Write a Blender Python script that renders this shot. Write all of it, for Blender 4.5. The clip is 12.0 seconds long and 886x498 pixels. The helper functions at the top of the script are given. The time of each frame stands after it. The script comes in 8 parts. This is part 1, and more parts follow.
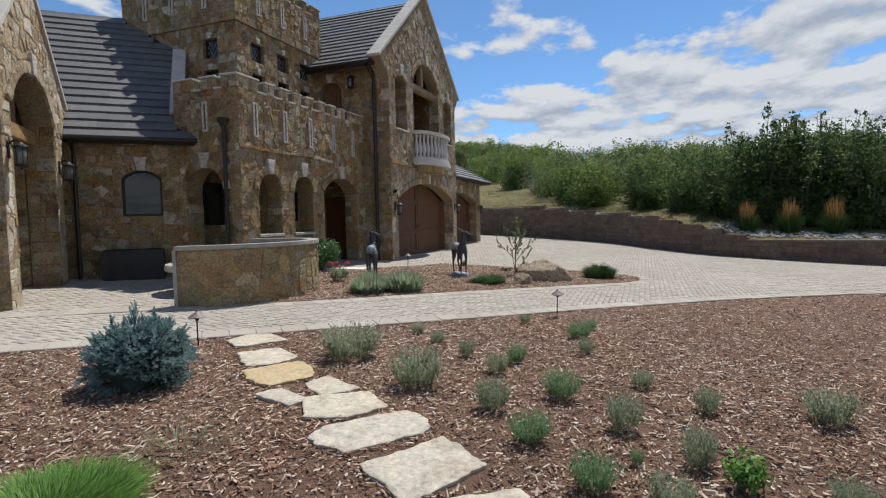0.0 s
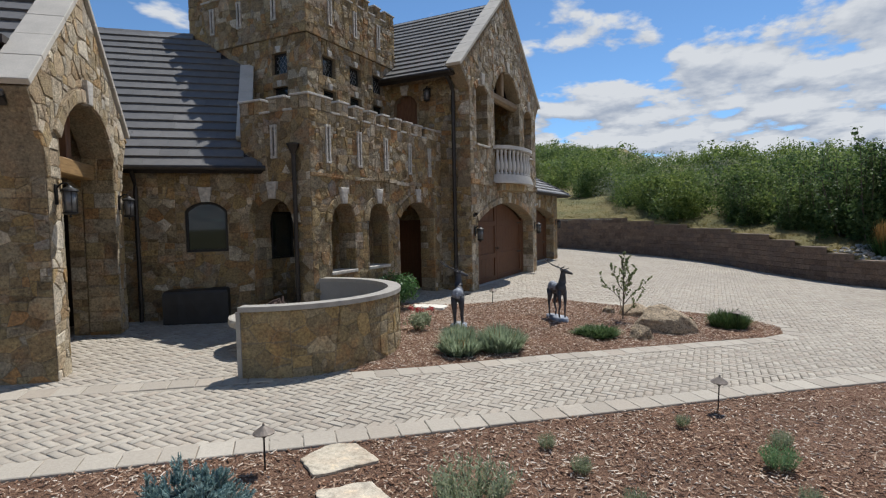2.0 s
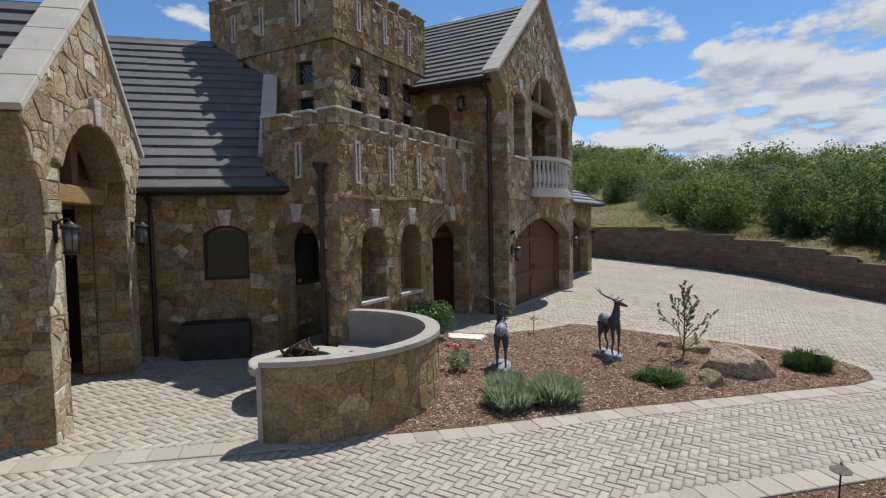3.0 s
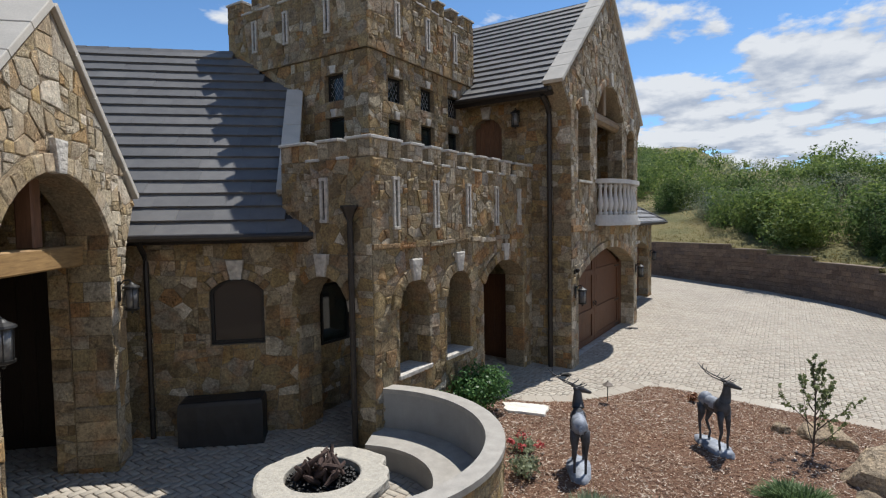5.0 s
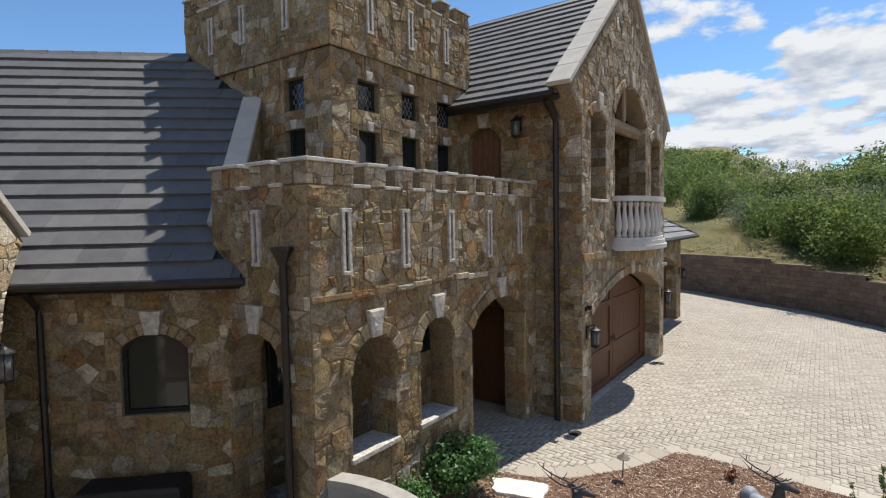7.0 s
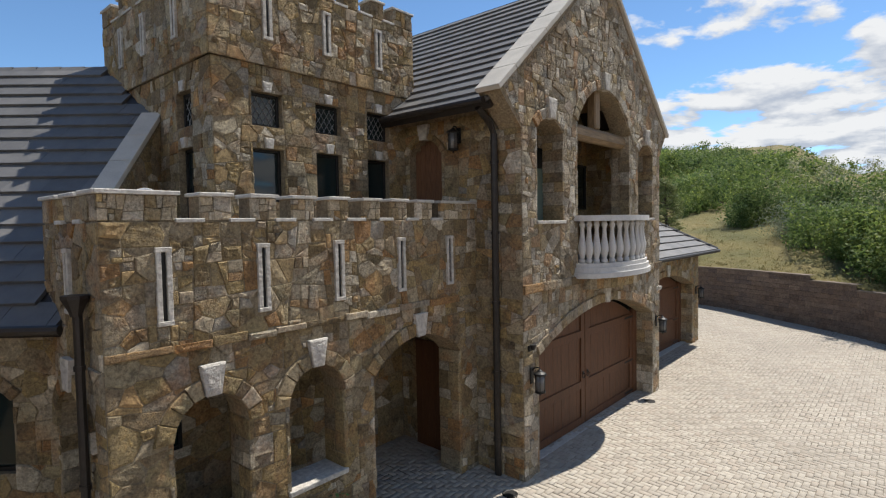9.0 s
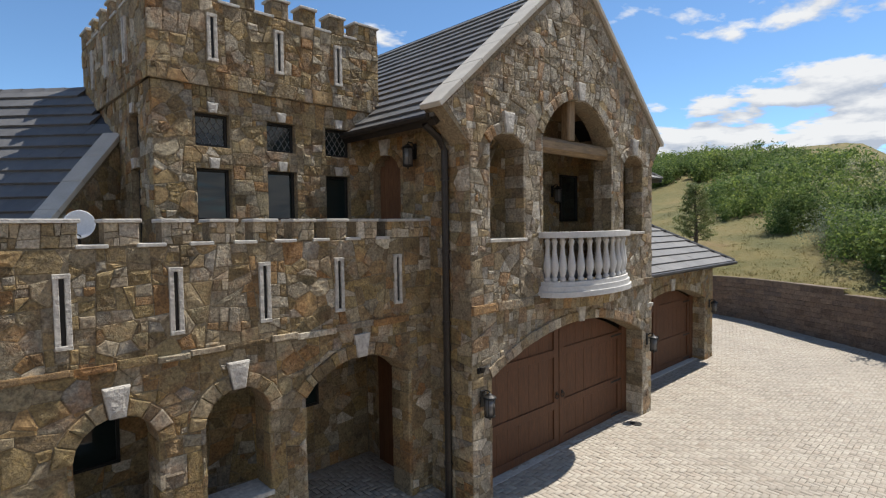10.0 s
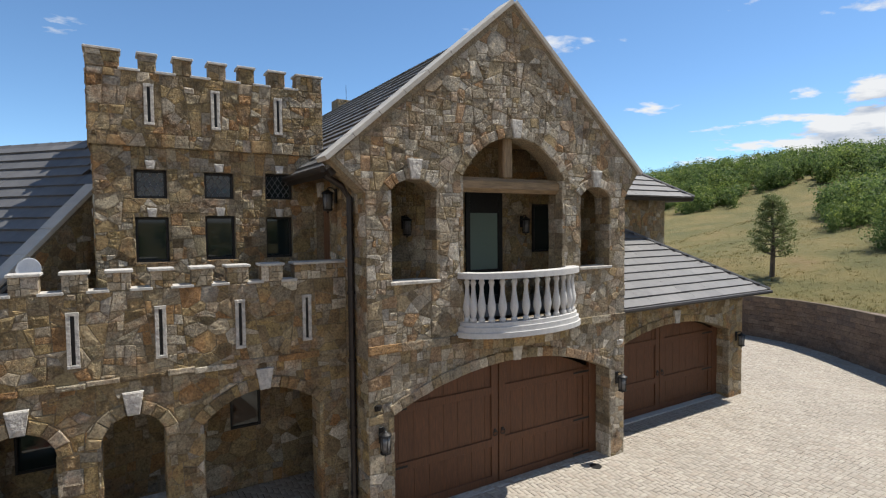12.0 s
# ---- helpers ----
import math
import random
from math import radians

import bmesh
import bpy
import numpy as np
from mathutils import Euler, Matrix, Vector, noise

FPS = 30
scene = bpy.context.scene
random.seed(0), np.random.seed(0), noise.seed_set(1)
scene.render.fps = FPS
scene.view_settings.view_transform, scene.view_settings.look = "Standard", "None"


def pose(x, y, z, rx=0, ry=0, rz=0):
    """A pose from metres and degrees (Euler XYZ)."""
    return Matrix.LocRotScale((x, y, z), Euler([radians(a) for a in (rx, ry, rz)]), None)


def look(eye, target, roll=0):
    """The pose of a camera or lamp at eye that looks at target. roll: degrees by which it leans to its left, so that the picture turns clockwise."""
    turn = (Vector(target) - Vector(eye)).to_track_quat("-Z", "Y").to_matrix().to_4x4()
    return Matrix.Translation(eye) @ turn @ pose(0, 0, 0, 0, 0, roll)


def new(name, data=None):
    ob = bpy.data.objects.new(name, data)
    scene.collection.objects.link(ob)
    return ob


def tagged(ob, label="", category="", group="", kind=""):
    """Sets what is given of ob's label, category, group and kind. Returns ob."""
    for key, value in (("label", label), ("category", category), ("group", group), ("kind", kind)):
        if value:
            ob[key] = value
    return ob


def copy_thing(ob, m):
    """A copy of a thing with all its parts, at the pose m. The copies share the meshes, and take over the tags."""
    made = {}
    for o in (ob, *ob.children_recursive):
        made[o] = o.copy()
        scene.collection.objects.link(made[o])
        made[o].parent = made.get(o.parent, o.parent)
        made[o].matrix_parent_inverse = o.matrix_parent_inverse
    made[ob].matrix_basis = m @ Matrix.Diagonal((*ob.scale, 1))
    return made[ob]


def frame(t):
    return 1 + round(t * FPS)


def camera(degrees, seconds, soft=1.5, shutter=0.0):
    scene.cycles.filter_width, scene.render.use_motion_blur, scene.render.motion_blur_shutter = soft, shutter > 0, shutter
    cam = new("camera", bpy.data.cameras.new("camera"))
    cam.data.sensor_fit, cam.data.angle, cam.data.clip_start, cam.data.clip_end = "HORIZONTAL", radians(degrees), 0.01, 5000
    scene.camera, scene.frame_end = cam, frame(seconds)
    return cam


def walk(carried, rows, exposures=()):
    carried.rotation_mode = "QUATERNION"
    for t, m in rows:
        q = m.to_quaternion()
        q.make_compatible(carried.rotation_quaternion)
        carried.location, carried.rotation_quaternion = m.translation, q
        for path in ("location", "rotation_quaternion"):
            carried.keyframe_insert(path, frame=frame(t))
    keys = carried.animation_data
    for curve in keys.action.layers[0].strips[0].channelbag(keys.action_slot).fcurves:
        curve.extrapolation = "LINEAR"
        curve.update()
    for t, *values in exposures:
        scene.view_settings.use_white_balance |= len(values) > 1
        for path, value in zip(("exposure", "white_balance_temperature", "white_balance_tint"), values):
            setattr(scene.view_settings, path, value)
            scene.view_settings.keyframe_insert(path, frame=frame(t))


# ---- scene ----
cam = camera(79.0, 12.0, 1.2)
METRES, EYE, TILT, LEAN, TURN = 16.0, 1.5, 0.0, 0.0, 20.6
ROWS = [
    (0.0, 0.0, 0.0, 0.0, -0.07, -3.11, 1.31),
    (0.5, -0.0114, 0.0258, 0.0101, 1.35, -3.07, 1.28),
    (1.0, -0.0241, 0.0544, 0.0227, 2.95, -3.08, 1.24),
    (1.5, -0.0367, 0.0817, 0.0353, 4.54, -2.98, 1.26),
    (2.0, -0.0502, 0.1132, 0.0496, 6.08, -2.95, 1.23),
    (2.5, -0.0651, 0.1453, 0.064, 7.26, -2.86, 1.23),
    (3.0, -0.0807, 0.1794, 0.0821, 8.28, -2.94, 1.13),
    (5.0, -0.1234, 0.3094, 0.1378, 11.93, -3.05, 0.93),
    (5.5, -0.1256, 0.3413, 0.1443, 12.76, -2.87, 1.04),
    (6.0, -0.1229, 0.3739, 0.1521, 13.44, -2.83, 1.06),
    (6.5, -0.1146, 0.4037, 0.1604, 14.01, -2.84, 1.04),
    (7.0, -0.1, 0.4346, 0.1693, 14.71, -2.9, 0.99),
    (9.0, 0.0142, 0.5515, 0.1925, 20.34, -2.6, 0.99),
    (9.5, 0.0568, 0.5774, 0.2008, 22.58, -2.58, 0.81),
    (10.0, 0.1053, 0.6024, 0.2098, 25.48, -2.5, 0.74),
    (10.5, 0.1557, 0.626, 0.22, 28.76, -2.5, 0.71),
    (11.0, 0.2091, 0.6521, 0.2319, 32.22, -2.5, 0.67),
    (11.5, 0.2592, 0.6788, 0.2451, 35.19, -2.58, 0.57),
    (12.0, 0.3091, 0.7055, 0.2565, 37.81, -2.54, 0.55),
]
walk(cam, [(t, pose(0, 0, EYE, TILT, LEAN, TURN) @ pose(METRES * x, METRES * y, METRES * z, 90 + pitch, roll, yaw)) for t, x, y, z, yaw, pitch, roll in ROWS],
     [(0.0, 0.15, 6200, 10), (3.0, 0.13, 6200, 10), (5.0, 0.32, 6200, 10), (6.5, 0.47, 6350, 10), (9.0, 0.48, 6500, 10), (12.0, 0.48, 6450, 10)])
# ---- world, sun, exposure ----
SUN = Vector((0.086, 0.53, 1.0)).normalized()
world = bpy.data.worlds.new("sky")
scene.world = world
world.use_nodes = True
wt = world.node_tree
wt.nodes.clear()
w_out = wt.nodes.new("ShaderNodeOutputWorld")
w_bg = wt.nodes.new("ShaderNodeBackground")
w_sky = wt.nodes.new("ShaderNodeTexSky")
w_sky.sky_type, w_sky.sun_disc = "NISHITA", False
w_sky.sun_elevation = math.asin(SUN.z)
w_sky.sun_rotation = math.atan2(SUN.x, SUN.y)
w_sky.air_density, w_sky.dust_density, w_sky.ozone_density, w_sky.altitude = 0.95, 0.1, 3.5, 2100
w_co = wt.nodes.new("ShaderNodeTexCoord")
w_sep = wt.nodes.new("ShaderNodeSeparateXYZ")
wt.links.new(w_co.outputs["Generated"], w_sep.inputs[0])


def w_math(op, a, b=None, clamp=False):
    n = wt.nodes.new("ShaderNodeMath")
    n.operation, n.use_clamp = op, clamp
    for i, s in enumerate((a, b)):
        if s is None:
            continue
        if isinstance(s, (int, float)):
            n.inputs[i].default_value = s
        else:
            wt.links.new(s, n.inputs[i])
    return n.outputs[0]


# cumulus: billowing noise over the direction, thicker low in the east, clear in the west and overhead
def w_noise(vec, scale, detail, rough=0.55):
    n = wt.nodes.new("ShaderNodeTexNoise")
    n.inputs["Scale"].default_value, n.inputs["Detail"].default_value, n.inputs["Roughness"].default_value = scale, detail, rough
    wt.links.new(vec, n.inputs["Vector"])
    return n.outputs[0]


def w_place(shift, near):
    """Where a direction meets a flat deck of clouds; near scales the deck."""
    d = w_math("ADD", w_sep.outputs[2], 0.10 + shift)
    c = wt.nodes.new("ShaderNodeCombineXYZ")
    wt.links.new(w_math("DIVIDE", w_math("MULTIPLY", w_sep.outputs[0], near), d), c.inputs[0])
    wt.links.new(w_math("DIVIDE", w_math("MULTIPLY", w_sep.outputs[1], near * 0.74), d), c.inputs[1])
    c.inputs[2].default_value = 3.7
    return c.outputs[0]


def w_field(shift):
    return w_math("ADD", w_math("MULTIPLY", w_noise(w_place(shift, 1.0), 2.7, 12, 0.55), 0.78), w_math("MULTIPLY", w_noise(w_place(shift, 1.0), 0.9, 2), 0.22))


w_n1, w_n2 = w_field(0.0), w_field(0.022)
w_east = w_math("MULTIPLY", w_math("ADD", w_sep.outputs[0], 0.68), 3.0, clamp=True)
w_top = w_math("ADD", w_math("MULTIPLY", w_sep.outputs[0], 0.20), 0.325)
w_band = w_math("MULTIPLY", w_math("SUBTRACT", w_top, w_sep.outputs[2]), 9.0, clamp=True)
w_cov = w_math("ADD", w_n1, w_math("MULTIPLY", w_math("MULTIPLY", w_east, w_band), 0.185))
w_cov = w_math("ADD", w_cov, w_math("MULTIPLY", w_east, 0.055))
w_mask = w_math("MULTIPLY", w_math("SUBTRACT", w_cov, 0.618), 17.0, clamp=True)
w_lit = w_math("ADD", w_math("MULTIPLY", w_math("SUBTRACT", w_n1, w_n2), 6.0), 0.66, clamp=True)
w_cloud = wt.nodes.new("ShaderNodeMix")
w_cloud.data_type = "RGBA"
w_cloud.inputs[6].default_value = (2.9, 3.25, 3.85, 1)
w_cloud.inputs[7].default_value = (5.2, 5.3, 5.4, 1)
wt.links.new(w_lit, w_cloud.inputs[0])
w_mix = wt.nodes.new("ShaderNodeMix")
w_mix.data_type = "RGBA"
wt.links.new(w_mask, w_mix.inputs[0])
w_tone = wt.nodes.new("ShaderNodeMix")
w_tone.data_type, w_tone.blend_type = "RGBA", "MULTIPLY"
w_tone.inputs[0].default_value = 1.0
w_tone.inputs[7].default_value = (0.86, 1.0, 1.02, 1)
wt.links.new(w_sky.outputs[0], w_tone.inputs[6])
wt.links.new(w_tone.outputs[2], w_mix.inputs[6])
wt.links.new(w_cloud.outputs[2], w_mix.inputs[7])
wt.links.new(w_mix.outputs[2], w_bg.inputs[0])
w_bg.inputs[1].default_value = 0.12
wt.links.new(w_bg.outputs[0], w_out.inputs[0])

sun = new("sun", bpy.data.lights.new("sun", "SUN"))
sun.data.energy, sun.data.angle, sun.data.color = 4.6, radians(0.5), (1.0, 0.95, 0.87)
sun.matrix_world = look((0, 0, 40), Vector((0, 0, 40)) - SUN)


# ---- materials ----
def material(name, rough=0.8, metal=0.0):
    m = bpy.data.materials.new(name)
    m.use_nodes = True
    b = m.node_tree.nodes["Principled BSDF"]
    b.inputs["Roughness"].default_value, b.inputs["Metallic"].default_value = rough, metal
    return m, m.node_tree, b


def node(nt, kind, **sets):
    n = nt.nodes.new(kind)
    for k, v in sets.items():
        n.inputs[k.replace("_", " ")].default_value = v
    return n


def coords(nt):
    return nt.nodes.new("ShaderNodeTexCoord").outputs["Object"]


def noise_of(nt, scale, detail=4, rough=0.55, vec=None):
    n = node(nt, "ShaderNodeTexNoise", Scale=scale, Detail=detail, Roughness=rough)
    nt.links.new(vec or coords(nt), n.inputs["Vector"])
    return n.outputs[0]


def ramp(nt, fac, stops):
    r = nt.nodes.new("ShaderNodeValToRGB")
    while len(r.color_ramp.elements) < len(stops):
        r.color_ramp.elements.new(0.5)
    for e, (p, c) in zip(r.color_ramp.elements, stops):
        e.position, e.color = p, (*c, 1)
    nt.links.new(fac, r.inputs[0])
    return r.outputs[0]


def mix(nt, mode, fac, a, b):
    n = nt.nodes.new("ShaderNodeMix")
    n.data_type, n.blend_type = "RGBA", mode
    for s, v in ((n.inputs[0], fac), (n.inputs[6], a), (n.inputs[7], b)):
        if isinstance(v, (int, float)):
            s.default_value = v
        elif isinstance(v, tuple):
            s.default_value = (*v, 1)
        else:
            nt.links.new(v, s)
    return n.outputs[2]


def bump(nt, b, height, strength=0.4, dist=0.01):
    n = node(nt, "ShaderNodeBump", Strength=strength, Distance=dist)
    nt.links.new(height, n.inputs["Height"])
    nt.links.new(n.outputs[0], b.inputs["Normal"])


def piece_random(nt, spread=1.0):
    """A number for each piece, whether it is an object of its own or an island of a joined mesh."""
    o = nt.nodes.new("ShaderNodeObjectInfo").outputs["Random"]
    g = nt.nodes.new("ShaderNodeNewGeometry").outputs["Random Per Island"]
    a = nt.nodes.new("ShaderNodeMath")
    a.operation = "ADD"
    nt.links.new(o, a.inputs[0])
    nt.links.new(g, a.inputs[1])
    f = nt.nodes.new("ShaderNodeMath")
    f.operation = "FRACT"
    k = nt.nodes.new("ShaderNodeMath")
    k.operation = "MULTIPLY"
    k.inputs[1].default_value = spread
    nt.links.new(a.outputs[0], k.inputs[0])
    nt.links.new(k.outputs[0], f.inputs[0])
    return f.outputs[0]


def plain(name, colour, rough=0.7, metal=0.0, vary=0.25, scale=6.0, bumps=0.15, fine=60.0, dist=0.004):
    m, nt, b = material(name, rough, metal)
    dark = tuple(c * (1 - vary) for c in colour)
    light = tuple(min(1, c * (1 + vary)) for c in colour)
    c1 = ramp(nt, noise_of(nt, scale, 6), [(0.3, dark), (0.7, light)])
    n2 = noise_of(nt, fine, 3)
    c2 = mix(nt, "MULTIPLY", 0.35, c1, ramp(nt, n2, [(0.3, (0.6, 0.6, 0.6)), (0.7, (1, 1, 1))]))
    nt.links.new(c2, b.inputs["Base Color"])
    if bumps:
        bump(nt, b, n2, bumps, dist)
    return m


def stone_material(name, stops, rough=0.85, stain=0.55, relief=0.05, grain=0.8, rust=0.0):
    m, nt, b = material(name, rough)
    base = ramp(nt, piece_random(nt), stops)
    if rust:
        # rusty and umber patches that run across the stones
        base = mix(nt, "MIX", ramp(nt, noise_of(nt, 2.1, 5, 0.62), [(0.50, (0, 0, 0)), (0.66, (rust, rust, rust))]), base, (0.340, 0.165, 0.060))
        mp = node(nt, "ShaderNodeMapping", Location=(5.3, 2.1, 8.8))
        nt.links.new(coords(nt), mp.inputs[0])
        base = mix(nt, "MIX", ramp(nt, noise_of(nt, 2.9, 6, 0.68, mp.outputs[0]), [(0.52, (0, 0, 0)), (0.66, (rust, rust, rust))]), base, (0.130, 0.098, 0.060))
    hue = ramp(nt, noise_of(nt, 6.5, 7, 0.68), [(0.34, (0.50, 0.47, 0.44)), (0.46, (0.90, 0.87, 0.82)), (0.56, (1.04, 1.01, 0.98)), (0.68, (1.45, 1.32, 1.08))])
    c = mix(nt, "MULTIPLY", stain, base, hue)
    veins = noise_of(nt, 26, 8, 0.74)
    c = mix(nt, "MULTIPLY", grain, c, ramp(nt, veins, [(0.35, (0.42, 0.39, 0.36)), (0.47, (0.88, 0.86, 0.84)), (0.57, (1.15, 1.14, 1.12)), (0.68, (1.60, 1.56, 1.50))]))
    nt.links.new(c, b.inputs["Base Color"])
    ridge = node(nt, "ShaderNodeTexNoise", Scale=9.5, Detail=6, Roughness=0.6)
    ridge.noise_type = "RIDGED_MULTIFRACTAL"
    nt.links.new(coords(nt), ridge.inputs["Vector"])
    h = mix(nt, "ADD", 0.5, mix(nt, "ADD", 0.55, noise_of(nt, 13, 8, 0.7), noise_of(nt, 55, 5, 0.65)), ridge.outputs[0])
    n = node(nt, "ShaderNodeBump", Distance=relief)
    nt.links.new(ramp(nt, piece_random(nt, 7.31), [(0.0, (0.35, 0.35, 0.35)), (0.3, (0.6, 0.6, 0.6)), (0.5, (1, 1, 1)), (1.0, (1, 1, 1))]), n.inputs["Strength"])
    nt.links.new(h, n.inputs["Height"])
    nt.links.new(n.outputs[0], b.inputs["Normal"])
    return m


STONE = stone_material("fieldstone", [
    (0.00, (0.290, 0.222, 0.112)), (0.07, (0.205, 0.150, 0.078)), (0.14, (0.345, 0.262, 0.132)), (0.21, (0.470, 0.425, 0.335)),
    (0.27, (0.275, 0.224, 0.122)), (0.34, (0.390, 0.278, 0.118)), (0.41, (0.325, 0.280, 0.200)), (0.48, (0.250, 0.176, 0.085)),
    (0.54, (0.560, 0.515, 0.420)), (0.57, (0.320, 0.262, 0.150)), (0.66, (0.390, 0.215, 0.085)), (0.71, (0.315, 0.245, 0.122)),
    (0.78, (0.385, 0.320, 0.215)), (0.84, (0.255, 0.238, 0.205)), (0.90, (0.360, 0.268, 0.120)), (0.95, (0.190, 0.138, 0.078)), (1.00, (0.520, 0.455, 0.345))], 0.85, 0.72, 0.065, 0.66, 0.50)
GREY_MIX = [(0.290, 0.235, 0.145), (0.215, 0.172, 0.112), (0.360, 0.310, 0.225), (0.510, 0.468, 0.388), (0.270, 0.225, 0.140), (0.375, 0.285, 0.150), (0.350, 0.313, 0.245),
            (0.560, 0.518, 0.434), (0.255, 0.195, 0.115), (0.420, 0.378, 0.294), (0.390, 0.235, 0.110), (0.310, 0.290, 0.248), (0.470, 0.413, 0.314), (0.235, 0.190, 0.125)]
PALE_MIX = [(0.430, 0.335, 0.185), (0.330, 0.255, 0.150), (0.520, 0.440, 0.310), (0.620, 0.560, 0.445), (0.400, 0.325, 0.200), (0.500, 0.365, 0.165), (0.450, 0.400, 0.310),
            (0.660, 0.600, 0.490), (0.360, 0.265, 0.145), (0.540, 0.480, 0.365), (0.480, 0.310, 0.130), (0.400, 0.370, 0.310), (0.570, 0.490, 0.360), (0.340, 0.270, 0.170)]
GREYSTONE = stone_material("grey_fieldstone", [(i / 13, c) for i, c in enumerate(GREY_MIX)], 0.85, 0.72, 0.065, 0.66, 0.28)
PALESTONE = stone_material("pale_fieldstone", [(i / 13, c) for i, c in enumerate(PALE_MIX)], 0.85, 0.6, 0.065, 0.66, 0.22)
MORTAR = stone_material("mortar", [(0.0, (0.235, 0.192, 0.128)), (1.0, (0.255, 0.208, 0.138))], 0.95, 0.5, 0.02, 0.7, 0.25)
SEATSTONE = stone_material("olive_fieldstone", [
    (0.00, (0.300, 0.232, 0.118)), (0.18, (0.345, 0.268, 0.140)), (0.34, (0.270, 0.222, 0.128)), (0.50, (0.380, 0.270, 0.118)), (0.62, (0.255, 0.195, 0.105)),
    (0.76, (0.335, 0.275, 0.165)), (0.88, (0.400, 0.340, 0.225)), (1.00, (0.290, 0.215, 0.105))], 0.85, 0.6, 0.05, 0.7, 0.5)
SEATCAP = plain("warm_concrete", (0.345, 0.32, 0.28), 0.85, 0, 0.14, 6, 0.25, 70)
LIMESTONE = plain("cut_limestone", (0.50, 0.465, 0.41), 0.85, 0, 0.28, 12, 0.9, 22, 0.03)
STUCCO = plain("grey_stucco", (0.30, 0.287, 0.265), 0.9, 0, 0.10, 3, 0.25, 90)
CAPSTONE = plain("pale_concrete", (0.50, 0.475, 0.43), 0.85, 0, 0.13, 10, 0.9, 24, 0.02)
BALUSTRADE = plain("white_cast_stone", (0.54, 0.525, 0.50), 0.75, 0, 0.10, 9, 0.2, 60)
BLACK = plain("black_iron", (0.018, 0.017, 0.016), 0.5, 0.4, 0.3, 20, 0.1, 80)
LEAD = plain("lead_came", (0.24, 0.24, 0.24), 0.5, 0.3, 0.2, 20, 0, 80)
DISHWHITE = plain("white_painted_metal", (0.78, 0.79, 0.80), 0.5, 0, 0.05, 6, 0, 60)
COPING = plain("smooth_coping", (0.50, 0.465, 0.405), 0.85, 0, 0.10, 3, 0.25, 60)
SHADE = plain("brown_lamp_shade", (0.20, 0.165, 0.135), 0.6, 0.2, 0.3, 20, 0.2, 60)
BRONZE = plain("dark_bronze", (0.062, 0.062, 0.067), 0.62, 0.2, 0.4, 9, 0.3, 60)
# pale bronze of the statue bases, also painted on as the sun's sheen
BRONZE_BLUE = plain("weathered_bronze", (0.25, 0.27, 0.305), 0.62, 0.1, 0.4, 9, 0.3, 60)
GUTTER = plain("dark_gutter_metal", (0.032, 0.026, 0.022), 0.45, 0.3, 0.3, 10, 0.05, 80)
COVER = plain("black_vinyl_cover", (0.012, 0.012, 0.013), 0.55, 0, 0.3, 6, 0.3, 30)
# near-black colour that stands in for the shade of unlit interiors
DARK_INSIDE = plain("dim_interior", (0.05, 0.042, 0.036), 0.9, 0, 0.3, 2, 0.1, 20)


def wood_material(name, dark, light, scale=3.0, along=(1.0, 1.0, 0.12), turn=0.0):
    """Grain runs along the axis whose factor is small, after a turn about z."""
    m, nt, b = material(name, 0.62)
    tn = node(nt, "ShaderNodeMapping", Rotation=(0.0, 0.0, turn))
    nt.links.new(coords(nt), tn.inputs[0])
    mp = node(nt, "ShaderNodeMapping", Scale=along)
    nt.links.new(tn.outputs[0], mp.inputs[0])
    g = noise_of(nt, 14 * scale, 5, 0.6, mp.outputs[0])
    c = ramp(nt, g, [(0.3, dark), (0.7, light)])
    c = mix(nt, "MULTIPLY", 0.5, c, ramp(nt, noise_of(nt, 1.5, 3), [(0.3, (0.7, 0.66, 0.62)), (0.7, (1.05, 1.0, 0.98))]))
    nt.links.new(c, b.inputs["Base Color"])
    bump(nt, b, g, 0.3, 0.004)
    return m


# oak taken down to near-black: the entry porch's deep shade is in the colour
SHADEOAK = wood_material("dark_stained_oak", (0.016, 0.010, 0.007), (0.034, 0.020, 0.013))
DOORWOOD = wood_material("stained_door_wood", (0.075, 0.029, 0.011), (0.138, 0.055, 0.020))
BEAMWOOD = wood_material("honey_timber", (0.20, 0.125, 0.060), (0.40, 0.26, 0.125))
RUSSET = wood_material("russet_plank", (0.110, 0.050, 0.024), (0.205, 0.100, 0.048))
HONEYBEAM = wood_material("honey_beam", (0.22, 0.130, 0.052), (0.43, 0.275, 0.115), 2.0, (1.0, 0.10, 1.0), radians(-43))
REDPOST = wood_material("red_brown_post", (0.130, 0.062, 0.034), (0.240, 0.120, 0.062), 2.0)
OLDBEAM_LONG = wood_material("weathered_beam", (0.150, 0.100, 0.052), (0.310, 0.215, 0.115), 2.0, (1.0, 0.10, 1.0))
OLDBEAM = wood_material("weathered_timber", (0.150, 0.100, 0.052), (0.310, 0.215, 0.115))


def glass_material(name, tint, rough=0.03):
    m, nt, b = material(name, rough)
    b.inputs["Base Color"].default_value = (*tint, 1)
    b.inputs["IOR"].default_value = 1.5
    b.inputs["Specular IOR Level"].default_value = 0.55
    nt.links.new(noise_of(nt, 0.8, 2), node(nt, "ShaderNodeBump").inputs["Height"])
    return m


GLASS = glass_material("dark_window_glass", (0.014, 0.022, 0.022))
LAMPGLASS = glass_material("seeded_lamp_glass", (0.125, 0.122, 0.118), 0.08)

